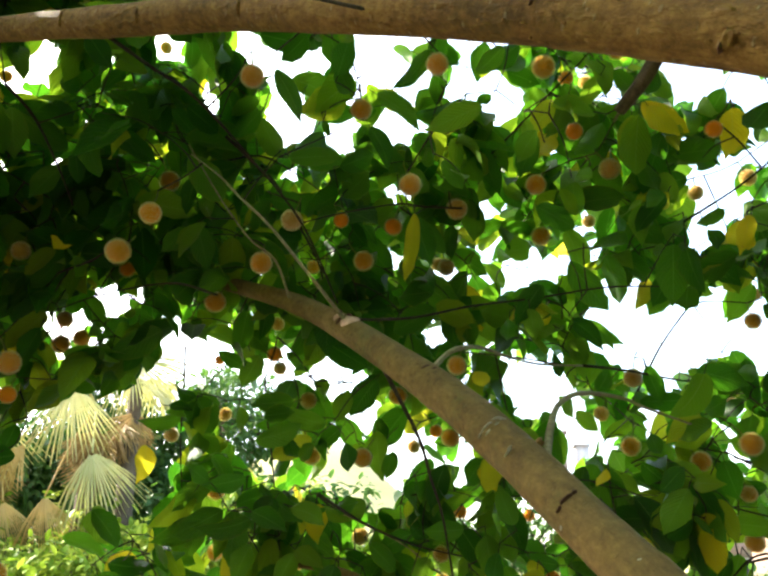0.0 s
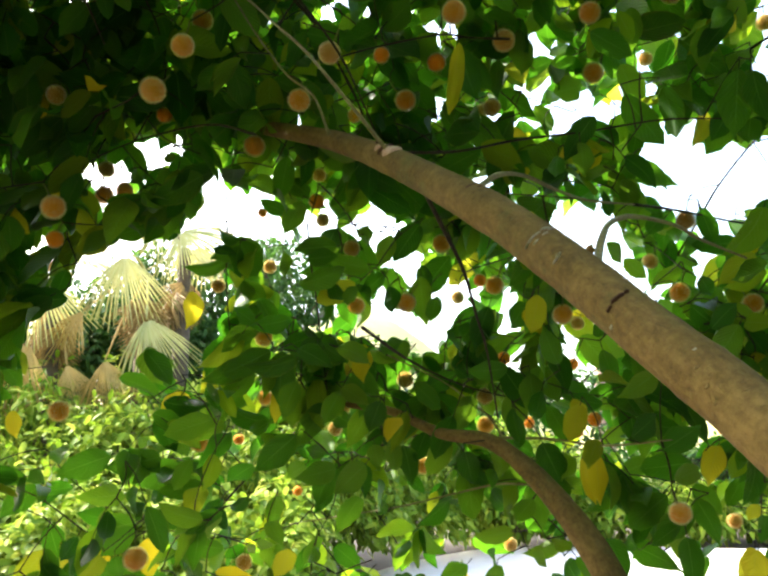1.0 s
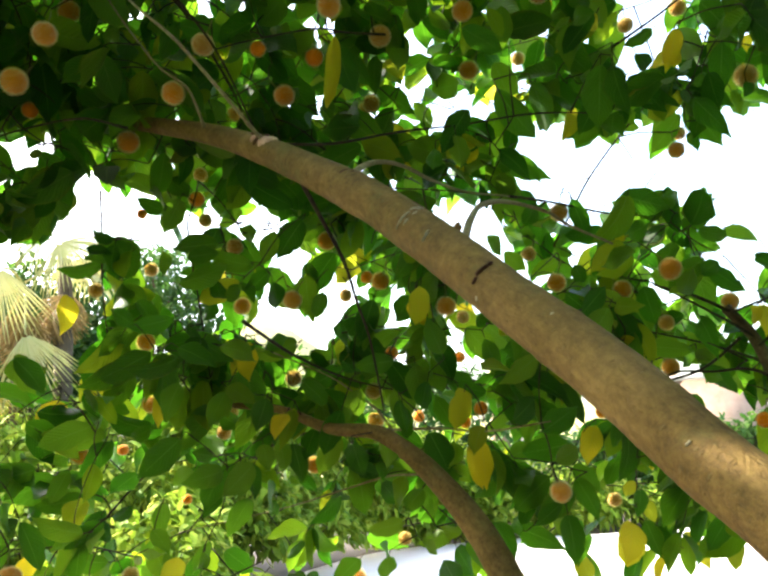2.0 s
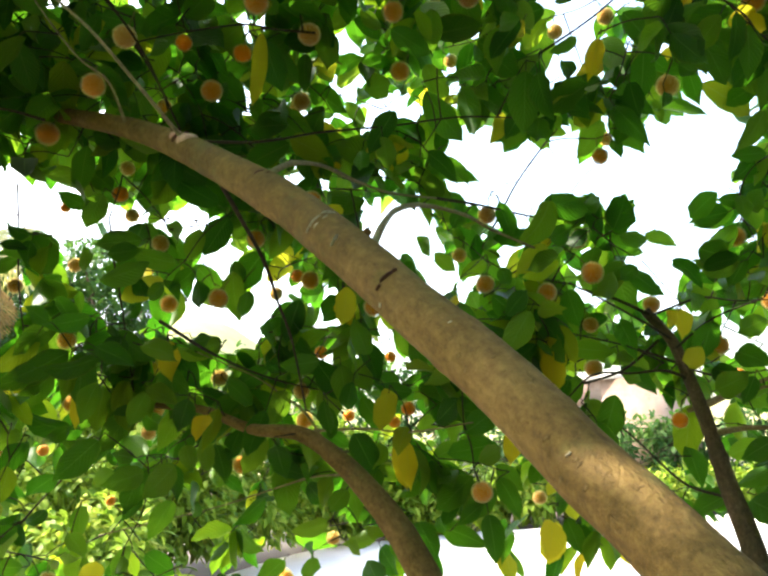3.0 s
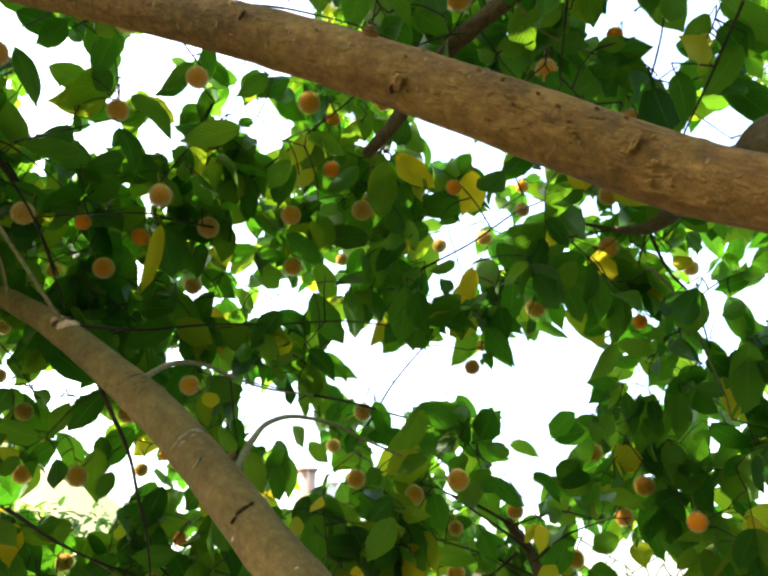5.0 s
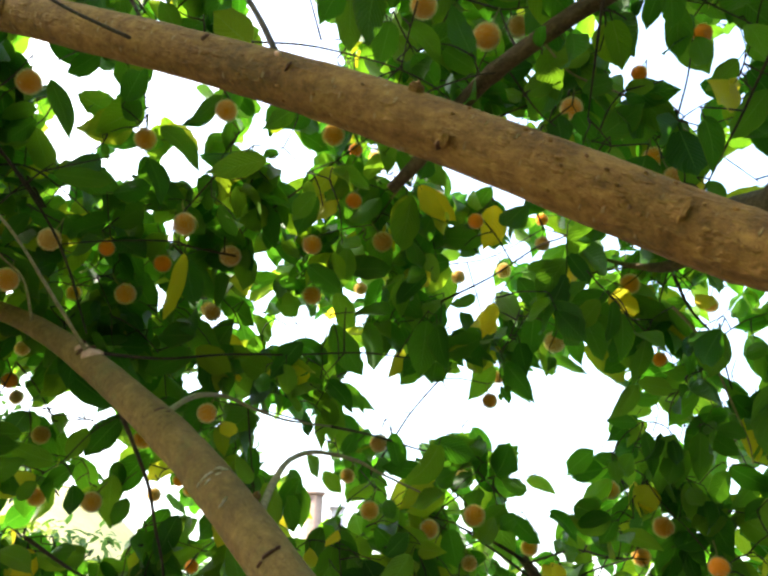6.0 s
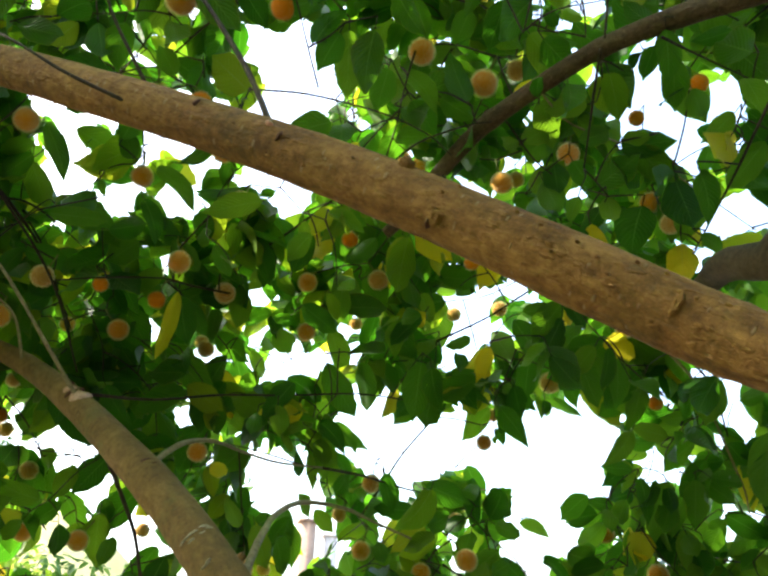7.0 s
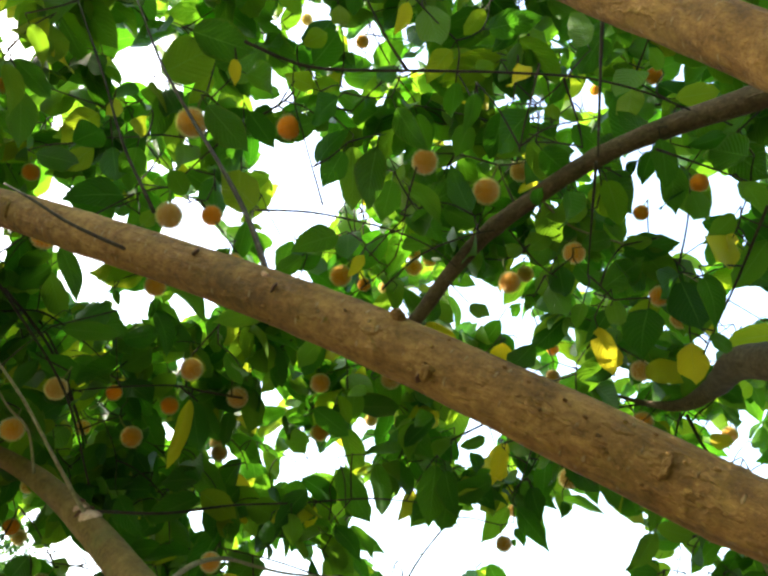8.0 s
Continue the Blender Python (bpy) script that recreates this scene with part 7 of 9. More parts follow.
leaf("g", (0.239, 1.333, 2.594), (0.256, 1.391, 2.573), -4)
leaf("y", (0.335, 1.576, 2.759), (0.317, 1.595, 2.648), 22)
leaf("g", (0.343, 1.375, 2.686), (0.306, 1.440, 2.609), -11)
leaf("o", (0.482, 1.361, 2.621), (0.465, 1.418, 2.496), -10)
leaf("y", (0.515, 1.392, 2.662), (0.565, 1.388, 2.571), -10, 0.9)
leaf("y", (0.713, 1.439, 2.684), (0.744, 1.525, 2.624), -5, 1.4)
leaf("y", (0.899, 1.275, 2.628), (0.901, 1.254, 2.538), -15, 1.1)
leaf("y", (0.928, 1.502, 2.589), (0.958, 1.458, 2.511), 14, 1.2)
leaf("y", (0.885, 1.508, 2.548), (0.923, 1.574, 2.517), 25)
leaf("y", (1.027, 1.409, 2.475), (1.015, 1.384, 2.391), -13, 1.3)
leaf("y", (1.196, 1.373, 2.479), (1.215, 1.330, 2.419), -18, 1.2)
leaf("y", (0.960, 1.221, 2.546), (1.074, 1.273, 2.552), 23)
leaf("y", (0.689, 1.412, 2.369), (0.646, 1.392, 2.299), 8, 0.9)
leaf("y", (0.579, 1.533, 2.528), (0.533, 1.514, 2.462), -11)
leaf("g", (0.450, 1.481, 2.819), (0.415, 1.560, 2.785), -25)
leaf("g", (0.506, 1.302, 2.700), (0.475, 1.297, 2.603), -12)
leaf("g", (0.479, 1.693, 2.729), (0.522, 1.736, 2.607), -7)
leaf("g", (0.779, 1.419, 2.414), (0.907, 1.377, 2.450), -28)
leaf("g", (0.963, 1.379, 2.355), (1.063, 1.426, 2.297), -14, 1.2)
leaf("g", (1.121, 1.519, 2.379), (1.029, 1.558, 2.333), -22)
leaf("g", (1.010, 1.864, 2.592), (1.068, 1.924, 2.496), 2)
leaf("g", (0.825, 1.427, 2.299), (0.817, 1.406, 2.237), 19)
leaf("g", (0.999, 1.510, 2.448), (0.902, 1.563, 2.415), -11)
leaf("g", (-0.375, 1.452, 2.818), (-0.322, 1.428, 2.729), -13)
leaf("o", (-0.119, 1.372, 2.736), (-0.221, 1.416, 2.705), -19, 1.3)
leaf("g", (-0.194, 1.523, 2.849), (-0.161, 1.539, 2.915), 1)
leaf("g", (-0.109, 1.580, 2.750), (-0.060, 1.631, 2.666), 11, 1.1)
leaf("g", (0.139, 1.526, 2.783), (0.020, 1.583, 2.737), 20, 1.1)
leaf("g", (0.169, 1.324, 2.652), (0.142, 1.363, 2.659), -13)
leaf("g", (0.281, 1.453, 2.640), (0.239, 1.494, 2.551), -3)
leaf("y", (0.302, 1.480, 2.661), (0.310, 1.457, 2.569), 27)
leaf("g", (0.758, 1.438, 2.325), (0.805, 1.518, 2.288), -24)
leaf("g", (1.113, 1.898, 2.586), (1.079, 1.880, 2.481), -25)
leaf("g", (0.846, 1.394, 2.344), (0.865, 1.361, 2.294), -7)
leaf("g", (1.122, 2.390, 2.657), (1.071, 2.533, 2.604), -4)
leaf("g", (0.732, 1.465, 2.285), (0.812, 1.515, 2.230), -27)
leaf("g", (0.769, 1.581, 2.256), (0.777, 1.602, 2.245), -7)
leaf("g", (0.541, 1.443, 2.355), (0.540, 1.508, 2.241), -20, 1.1)
leaf("g", (0.546, 1.392, 2.324), (0.580, 1.460, 2.253), -20)
leaf("y", (0.648, 1.314, 2.352), (0.655, 1.401, 2.320), -17, 0.8)
leaf("y", (0.897, 1.460, 2.542), (0.845, 1.447, 2.463), 2)
leaf("y", (0.992, 1.386, 2.471), (1.053, 1.451, 2.444), -3, 1.2)
leaf("g", (0.996, 1.301, 2.340), (0.916, 1.361, 2.272), -15)
leaf("g", (0.987, 1.296, 2.303), (1.018, 1.393, 2.262), -21)
leaf("g", (1.354, 1.695, 2.426), (1.215, 1.748, 2.397), -26)
leaf("g", (0.984, 1.348, 2.221), (0.978, 1.428, 2.167), -2)
leaf("g", (1.143, 1.602, 2.242), (1.084, 1.654, 2.176), 5)
leaf("g", (1.102, 1.719, 2.131), (0.992, 1.695, 2.105), -23)
leaf("g", (1.334, 2.021, 2.193), (1.237, 2.099, 2.101), -24)
leaf("g", (0.948, 1.419, 2.068), (0.986, 1.470, 2.040), 40)
leaf("y", (1.122, 1.568, 2.058), (1.153, 1.651, 2.007), 23, 1.2)
leaf("y", (1.388, 1.517, 2.233), (1.439, 1.556, 2.139), 8, 0.8)
leaf("g", (1.145, 1.481, 2.153), (1.151, 1.473, 2.075), -17)
leaf("g", (1.217, 1.469, 2.168), (1.234, 1.520, 2.069), 23)
leaf("g", (1.278, 1.501, 2.229), (1.262, 1.593, 2.167), -18)
leaf("g", (1.392, 1.607, 2.133), (1.505, 1.606, 2.083), -12)
leaf("g", (0.674, 1.629, 2.076), (0.586, 1.609, 2.023), -17)
leaf("g", (0.606, 1.603, 2.130), (0.709, 1.596, 2.094), 5)
leaf("g", (0.774, 1.760, 2.135), (0.664, 1.738, 2.180), 15)
leaf("g", (0.810, 1.726, 2.096), (0.820, 1.624, 2.156), -3, 1.2)
leaf("g", (0.838, 1.761, 2.093), (0.893, 1.713, 2.054), -0)
leaf("o", (0.587, 1.514, 2.097), (0.576, 1.613, 2.022), 25, 1.2)
leaf("g", (-0.072, 0.791, 2.795), (0.036, 0.785, 2.768), 19, 1.2)
leaf("g", (-0.066, 0.931, 2.676), (-0.027, 0.913, 2.579), -0, 1.1)
leaf("g", (-0.030, 0.860, 2.703), (0.049, 0.889, 2.636), -15)
leaf("g", (-0.137, 0.946, 2.551), (-0.234, 0.988, 2.574), -14)
leaf("g", (-0.041, 0.943, 2.570), (-0.070, 0.885, 2.575), 13)
leaf("g", (0.025, 0.817, 2.749), (0.101, 0.768, 2.692), 4, 1.2)
leaf("g", (0.041, 0.829, 2.672), (0.090, 0.892, 2.667), 17)
leaf("g", (0.146, 0.822, 2.670), (0.087, 0.888, 2.697), 6)
leaf("g", (0.157, 0.798, 2.562), (0.185, 0.802, 2.637), -3)
leaf("o", (0.073, 0.948, 2.577), (0.015, 0.977, 2.656), -1, 1.3)
leaf("o", (-0.104, 1.110, 2.660), (-0.128, 1.100, 2.600), -9)
leaf("g", (-0.017, 1.171, 2.821), (-0.007, 1.177, 2.692), -22)
leaf("g", (0.193, 0.787, 2.581), (0.176, 0.866, 2.575), 5)
leaf("g", (0.219, 0.850, 2.660), (0.240, 0.940, 2.608), -1)
leaf("g", (0.246, 0.782, 2.601), (0.238, 0.838, 2.513), -7)
leaf("g", (0.297, 0.886, 2.632), (0.301, 0.976, 2.616), 7)
leaf("g", (0.361, 0.897, 2.599), (0.434, 0.892, 2.669), 5, 1.1)
leaf("g", (0.352, 0.926, 2.610), (0.417, 0.991, 2.606), 27)
leaf("g", (0.419, 0.838, 2.553), (0.394, 0.857, 2.640), 24)
leaf("g", (0.212, 0.907, 2.511), (0.148, 0.974, 2.528), -4)
leaf("g", (0.190, 0.987, 2.568), (0.185, 0.980, 2.498), 11)
leaf("y", (0.250, 0.887, 2.464), (0.244, 0.933, 2.456), -10)
leaf("g", (0.276, 0.777, 2.693), (0.335, 0.836, 2.664), -18)
leaf("y", (0.265, 0.673, 2.831), (0.271, 0.729, 2.828), 3, 1.1)
leaf("y", (0.460, 0.684, 2.752), (0.460, 0.682, 2.673), 11, 1.2)
leaf("g", (0.371, 0.747, 2.749), (0.384, 0.816, 2.741), -22)
leaf("g", (0.378, 0.684, 2.656), (0.392, 0.747, 2.649), -6)
leaf("g", (0.493, 0.733, 2.696), (0.429, 0.762, 2.618), -15, 1.2)
leaf("g", (0.553, 0.771, 2.692), (0.519, 0.735, 2.694), -1)
leaf("g", (0.560, 0.865, 2.723), (0.607, 0.790, 2.689), -13)
leaf("g", (0.533, 0.664, 2.714), (0.531, 0.717, 2.714), -14)
leaf("g", (0.519, 0.790, 2.546), (0.493, 0.746, 2.554), 23)
leaf("g", (0.611, 0.797, 2.562), (0.572, 0.859, 2.593), -15)
leaf("o", (0.605, 0.719, 2.557), (0.661, 0.779, 2.548), 18, 1.1)
leaf("g", (0.707, 0.728, 2.656), (0.722, 0.790, 2.647), 14)
leaf("g", (0.733, 0.719, 2.631), (0.779, 0.793, 2.595), 27)
leaf("g", (0.795, 0.764, 2.619), (0.797, 0.753, 2.541), 5)
leaf("g", (0.831, 0.659, 2.611), (0.730, 0.631, 2.579), -4, 1.1)
leaf("g", (0.730, 0.792, 2.734), (0.694, 0.782, 2.843), 0)
leaf("g", (0.763, 0.843, 2.512), (0.743, 0.928, 2.504), -14)
leaf("g", (0.772, 0.814, 2.473), (0.686, 0.802, 2.412), -17)
leaf("g", (0.835, 0.902, 2.462), (0.822, 0.896, 2.551), -1)
leaf("g", (0.861, 0.869, 2.497), (0.842, 0.917, 2.412), 9)
leaf("y", (0.841, 0.740, 2.504), (0.783, 0.733, 2.467), -23, 1.1)
leaf("g", (0.931, 0.773, 2.547), (0.911, 0.857, 2.498), 12)
leaf("y", (0.656, 0.899, 2.401), (0.711, 0.967, 2.361), 10, 0.8)
leaf("y", (0.830, 0.901, 2.401), (0.809, 0.889, 2.308), 1)
leaf("g", (0.697, 0.766, 2.494), (0.673, 0.812, 2.514), -26)
leaf("g", (0.635, 0.896, 2.525), (0.698, 0.947, 2.519), 24)
leaf("g", (0.567, 1.001, 2.498), (0.543, 0.998, 2.461), -3)
leaf("g", (0.454, 0.955, 2.449), (0.479, 0.931, 2.410), -19)
leaf("g", (0.602, 0.947, 2.512), (0.619, 0.926, 2.430), 3)
leaf("g", (-0.323, 0.821, 2.766), (-0.301, 0.887, 2.767), 4)
leaf("g", (-0.375, 0.944, 2.812), (-0.307, 0.992, 2.784), 9)
leaf("g", (-0.369, 0.995, 2.794), (-0.343, 1.055, 2.700), 8)
leaf("g", (-0.288, 0.944, 2.605), (-0.201, 0.899, 2.561), 0, 0.7)
leaf("g", (-0.233, 0.931, 2.632), (-0.164, 0.849, 2.614), -3)
leaf("g", (-0.185, 0.986, 2.687), (-0.156, 0.981, 2.587), -15)
leaf("g", (-0.133, 0.923, 2.640), (-0.148, 1.011, 2.625), -0)
leaf("o", (-0.117, 0.855, 2.644), (-0.135, 0.850, 2.579), -27)
leaf("y", (-0.207, 0.992, 2.813), (-0.194, 0.986, 2.733), 12, 0.8)
leaf("y", (0.005, 0.784, 2.740), (0.010, 0.831, 2.736), -9, 0.9)
leaf("o", (0.112, 0.773, 2.799), (0.153, 0.716, 2.779), -11)
leaf("o", (0.144, 0.864, 2.799), (0.086, 0.820, 2.783), -5)
leaf("g", (0.179, 0.791, 2.704), (0.127, 0.783, 2.625), -15)
leaf("g", (0.262, 0.723, 2.725), (0.222, 0.719, 2.672), 7)
leaf("g", (0.306, 0.698, 2.872), (0.329, 0.696, 2.763), -0)
leaf("g", (0.422, 0.703, 2.853), (0.506, 0.714, 2.923), -4)
leaf("g", (0.561, 0.635, 2.773), (0.549, 0.641, 2.855), -4)
leaf("g", (0.771, 0.713, 2.740), (0.873, 0.739, 2.769), -11)
leaf("g", (0.670, 0.673, 2.626), (0.643, 0.699, 2.690), 14)
leaf("g", (0.164, 0.830, 2.958), (0.118, 0.843, 2.861), 14)
leaf("o", (-0.346, 0.939, 2.927), (-0.390, 0.945, 2.836), 12)
leaf("o", (-0.215, 0.981, 2.674), (-0.253, 0.982, 2.597), 6)
leaf("o", (-0.236, 1.024, 2.799), (-0.305, 1.109, 2.800), 9)
leaf("o", (-0.038, 0.880, 2.802), (-0.060, 0.948, 2.800), 21)
leaf("o", (0.169, 0.810, 2.977), (0.181, 0.807, 2.905), -8)
leaf("o", (0.196, 0.925, 2.883), (0.128, 0.896, 2.844), -20)
leaf("o", (0.425, 0.723, 2.935), (0.410, 0.786, 2.941), 8)
leaf("o", (0.357, 0.725, 2.806), (0.336, 0.800, 2.811), -1)
leaf("o", (0.454, 0.765, 2.845), (0.403, 0.759, 2.797), 6)
leaf("o", (0.530, 0.749, 2.735), (0.563, 0.720, 2.678), 23)
leaf("o", (0.667, 0.687, 2.757), (0.643, 0.690, 2.669), 27)
leaf("o", (0.741, 0.692, 2.834), (0.735, 0.696, 2.892), -21)
leaf("o", (0.742, 0.679, 2.744), (0.785, 0.621, 2.712), 3)
leaf("g", (0.538, 0.833, 2.736), (0.625, 0.886, 2.703), -19, 1.2)
leaf("g", (0.466, 0.770, 2.727), (0.471, 0.857, 2.718), -10, 1.2)
leaf("g", (0.605, 0.857, 2.644), (0.690, 0.905, 2.609), 3, 1.2)
leaf("g", (0.663, 0.877, 2.466), (0.710, 0.806, 2.491), -16, 1.1)
leaf("g", (0.704, 0.819, 2.515), (0.800, 0.862, 2.501), 22)
leaf("g", (0.612, 1.010, 2.534), (0.679, 1.006, 2.611), -15)
leaf("g", (0.348, 1.011, 2.596), (0.411, 1.031, 2.635), 15)
leaf("g", (0.987, 0.855, 2.632), (0.977, 0.843, 2.532), -28)
leaf("g", (0.905, 0.797, 2.784), (0.933, 0.762, 2.708), 24)
leaf("g", (-0.378, 0.924, 2.775), (-0.344, 0.990, 2.734), 16, 1.1)
leaf("g", (0.046, 0.911, 2.949), (-0.004, 0.943, 2.845), 26)
leaf("g", (-0.115, 0.866, 2.763), (-0.025, 0.815, 2.806), -3, 1.3)
leaf("g", (0.136, 0.824, 2.816), (0.171, 0.735, 2.809), -13, 1.2)
leaf("g", (-0.582, 1.810, 1.708), (-0.696, 1.813, 1.671), -3)
leaf("g", (-0.618, 2.015, 1.710), (-0.718, 2.051, 1.675), -22)
leaf("g", (-0.492, 2.000, 1.708), (-0.623, 1.989, 1.727), 17)
leaf("g", (-0.764, 2.112, 1.597), (-0.911, 2.114, 1.555), 6)
leaf("g", (-0.639, 1.840, 1.615), (-0.668, 1.809, 1.544), -9)
leaf("o", (-0.614, 1.940, 1.628), (-0.645, 1.991, 1.545), 16)
leaf("g", (-0.589, 1.803, 1.480), (-0.698, 1.793, 1.497), 3)
leaf("g", (-0.605, 1.868, 1.465), (-0.618, 1.842, 1.445), 28)
leaf("g", (-0.857, 2.064, 1.453), (-0.978, 2.063, 1.429), -7)
leaf("g", (-0.798, 1.913, 1.452), (-0.881, 1.924, 1.384), 19)
leaf("g", (-0.633, 2.117, 1.387), (-0.748, 2.109, 1.394), 13)
leaf("g", (-0.781, 1.784, 1.399), (-0.793, 1.844, 1.344), 2)
leaf("g", (-1.122, 2.073, 1.635), (-1.021, 2.036, 1.615), -18)
leaf("g", (-0.579, 1.950, 1.929), (-0.664, 1.971, 1.819), -18, 1.2)
leaf("g", (-0.457, 1.680, 1.912), (-0.514, 1.717, 1.954), -8, 0.9)
leaf("g", (-0.551, 2.029, 1.850), (-0.630, 2.043, 1.776), 21, 1.2)
leaf("g", (-0.344, 1.942, 1.800), (-0.398, 1.967, 1.680), -19)
leaf("g", (-0.369, 1.964, 1.839), (-0.327, 2.024, 1.745), 14)
leaf("g", (-0.373, 2.515, 1.843), (-0.360, 2.551, 1.690), 21)
leaf("g", (-0.282, 1.823, 1.774), (-0.324, 1.812, 1.694), 9)
leaf("g", (-0.180, 1.737, 1.742), (-0.211, 1.808, 1.682), 9)
leaf("g", (-0.388, 1.959, 1.656), (-0.471, 1.905, 1.632), -26)
leaf("g", (-0.302, 1.894, 1.596), (-0.399, 1.963, 1.573), -10)
leaf("g", (-0.295, 2.033, 1.621), (-0.238, 1.988, 1.584), 15)
leaf("g", (-0.338, 1.960, 1.632), (-0.396, 2.000, 1.645), 11)
leaf("g", (-0.476, 2.036, 1.525), (-0.504, 2.108, 1.461), -21)
leaf("g", (-0.444, 1.822, 1.478), (-0.424, 1.886, 1.430), 9)
leaf("g", (-0.516, 1.909, 1.529), (-0.545, 1.858, 1.487), 20)
leaf("g", (-0.357, 1.958, 1.413), (-0.354, 1.917, 1.362), 3)
leaf("g", (-0.321, 2.026, 1.407), (-0.269, 2.095, 1.352), 1)
leaf("y", (-0.434, 2.039, 1.394), (-0.486, 2.107, 1.328), -9)
leaf("g", (-0.512, 2.095, 1.425), (-0.497, 2.154, 1.322), -24)
leaf("g", (-0.576, 2.142, 1.397), (-0.541, 2.116, 1.375), -5)
leaf("g", (-0.324, 1.917, 1.894), (-0.314, 1.939, 1.798), 24)
leaf("g", (-0.220, 1.738, 1.852), (-0.205, 1.754, 1.865), -3)
leaf("g", (-0.141, 1.913, 1.652), (-0.122, 1.986, 1.571), 7)
leaf("g", (-0.220, 1.986, 1.655), (-0.216, 2.058, 1.596), 16)
leaf("g", (-0.853, 1.970, 1.529), (-0.975, 2.015, 1.517), -23)
leaf("g", (-0.921, 1.877, 1.433), (-0.932, 1.821, 1.374), -6)
leaf("g", (-0.768, 2.132, 1.361), (-0.674, 2.091, 1.342), 26)
leaf("g", (-0.014, 2.022, 1.594), (0.071, 1.992, 1.570), 24)
leaf("g", (0.011, 2.012, 1.606), (0.021, 2.042, 1.474), -12)
leaf("g", (0.130, 1.986, 1.558), (0.084, 1.942, 1.491), -28, 1.1)
leaf("g", (0.123, 2.044, 1.605), (0.047, 1.975, 1.593), 23)
leaf("g", (0.027, 2.824, 1.361), (0.163, 2.886, 1.323), 7)
leaf("g", (0.153, 1.899, 1.416), (0.192, 1.856, 1.389), 21)
leaf("g", (0.197, 1.876, 1.440), (0.246, 1.925, 1.425), -26)
leaf("g", (0.261, 1.960, 1.400), (0.321, 1.929, 1.338), 5)
leaf("g", (0.243, 2.004, 1.384), (0.286, 2.091, 1.310), -27)
leaf("g", (0.075, 1.921, 1.382), (0.064, 1.983, 1.325), -20)
leaf("g", (0.319, 1.876, 1.450), (0.370, 1.942, 1.368), 4)
leaf("g", (0.416, 2.161, 1.417), (0.542, 2.182, 1.353), -25)
leaf("g", (0.402, 1.970, 1.420), (0.359, 1.915, 1.458), 27)
leaf("g", (0.526, 2.144, 1.430), (0.478, 2.197, 1.476), -28)
leaf("g", (0.539, 1.951, 1.618), (0.409, 1.950, 1.596), 14)
leaf("g", (0.566, 2.099, 1.614), (0.466, 2.086, 1.646), 10)
leaf("g", (0.647, 1.861, 1.631), (0.673, 1.934, 1.532), 25)
leaf("g", (0.481, 1.968, 1.876), (0.407, 2.031, 1.862), 21, 1.2)
leaf("o", (0.484, 1.819, 1.796), (0.524, 1.908, 1.725), 26)
leaf("g", (0.334, 1.888, 1.878), (0.360, 1.871, 1.782), -7)
leaf("g", (0.369, 2.005, 1.934), (0.312, 1.948, 1.950), -8)
leaf("g", (0.105, 1.792, 1.821), (0.016, 1.838, 1.817), -1)
leaf("g", (0.126, 1.965, 1.832), (0.166, 2.045, 1.778), 27, 1.2)
leaf("g", (0.015, 1.789, 1.800), (-0.018, 1.818, 1.826), 21)
leaf("g", (0.341, 2.823, 1.986), (0.363, 2.771, 1.873), 27)
leaf("g", (0.213, 1.759, 1.826), (0.188, 1.805, 1.913), -7)
leaf("g", (0.326, 1.881, 1.748), (0.237, 1.906, 1.764), 18)
leaf("g", (0.361, 2.011, 1.772), (0.455, 2.054, 1.763), 8)
leaf("g", (0.397, 1.851, 1.711), (0.493, 1.932, 1.693), 1)
leaf("g", (0.180, 1.838, 1.657), (0.228, 1.901, 1.569), 13, 1.1)
leaf("o", (0.243, 1.905, 1.637), (0.244, 1.858, 1.558), 9)
leaf("g", (0.350, 2.005, 1.615), (0.384, 2.031, 1.508), -7)
leaf("g", (0.381, 1.874, 1.568), (0.407, 1.875, 1.471), 27)
leaf("g", (0.364, 2.031, 1.567), (0.308, 2.013, 1.474), 9)
leaf("g", (0.721, 1.990, 1.576), (0.777, 1.931, 1.565), -11)
leaf("g", (0.585, 2.002, 2.007), (0.683, 2.072, 2.033), -14, 1.2)
leaf("g", (0.669, 1.973, 1.948), (0.569, 1.971, 1.925), 15)
leaf("g", (-0.502, 1.967, 2.005), (-0.626, 1.988, 1.943), -19, 1.2)
leaf("g", (-0.599, 2.303, 2.029), (-0.675, 2.356, 1.894), 21, 1.2)
leaf("o", (-0.524, 1.820, 1.912), (-0.613, 1.854, 1.822), 7)
leaf("g", (-0.423, 1.910, 1.904), (-0.368, 1.970, 1.816), 8)
leaf("g", (-0.411, 1.764, 1.860), (-0.425, 1.811, 1.745), 26, 1.1)
leaf("o", (-0.426, 1.738, 1.840), (-0.454, 1.825, 1.784), -13)
leaf("g", (-0.308, 1.970, 1.839), (-0.323, 2.015, 1.731), -12)
leaf("g", (-0.225, 1.786, 1.876), (-0.272, 1.721, 1.890), 20)
leaf("y", (-0.267, 1.914, 1.915), (-0.275, 1.909, 1.834), -6)
leaf("g", (-0.239, 1.819, 1.826), (-0.221, 1.887, 1.726), 18, 1.1)
leaf("g", (-0.507, 1.699, 2.109), (-0.557, 1.638, 2.105), 16)
leaf("g", (-0.515, 1.730, 2.105), (-0.520, 1.693, 2.028), -18)
leaf("g", (-0.434, 1.831, 2.117), (-0.411, 1.807, 2.039), 22, 0.9)
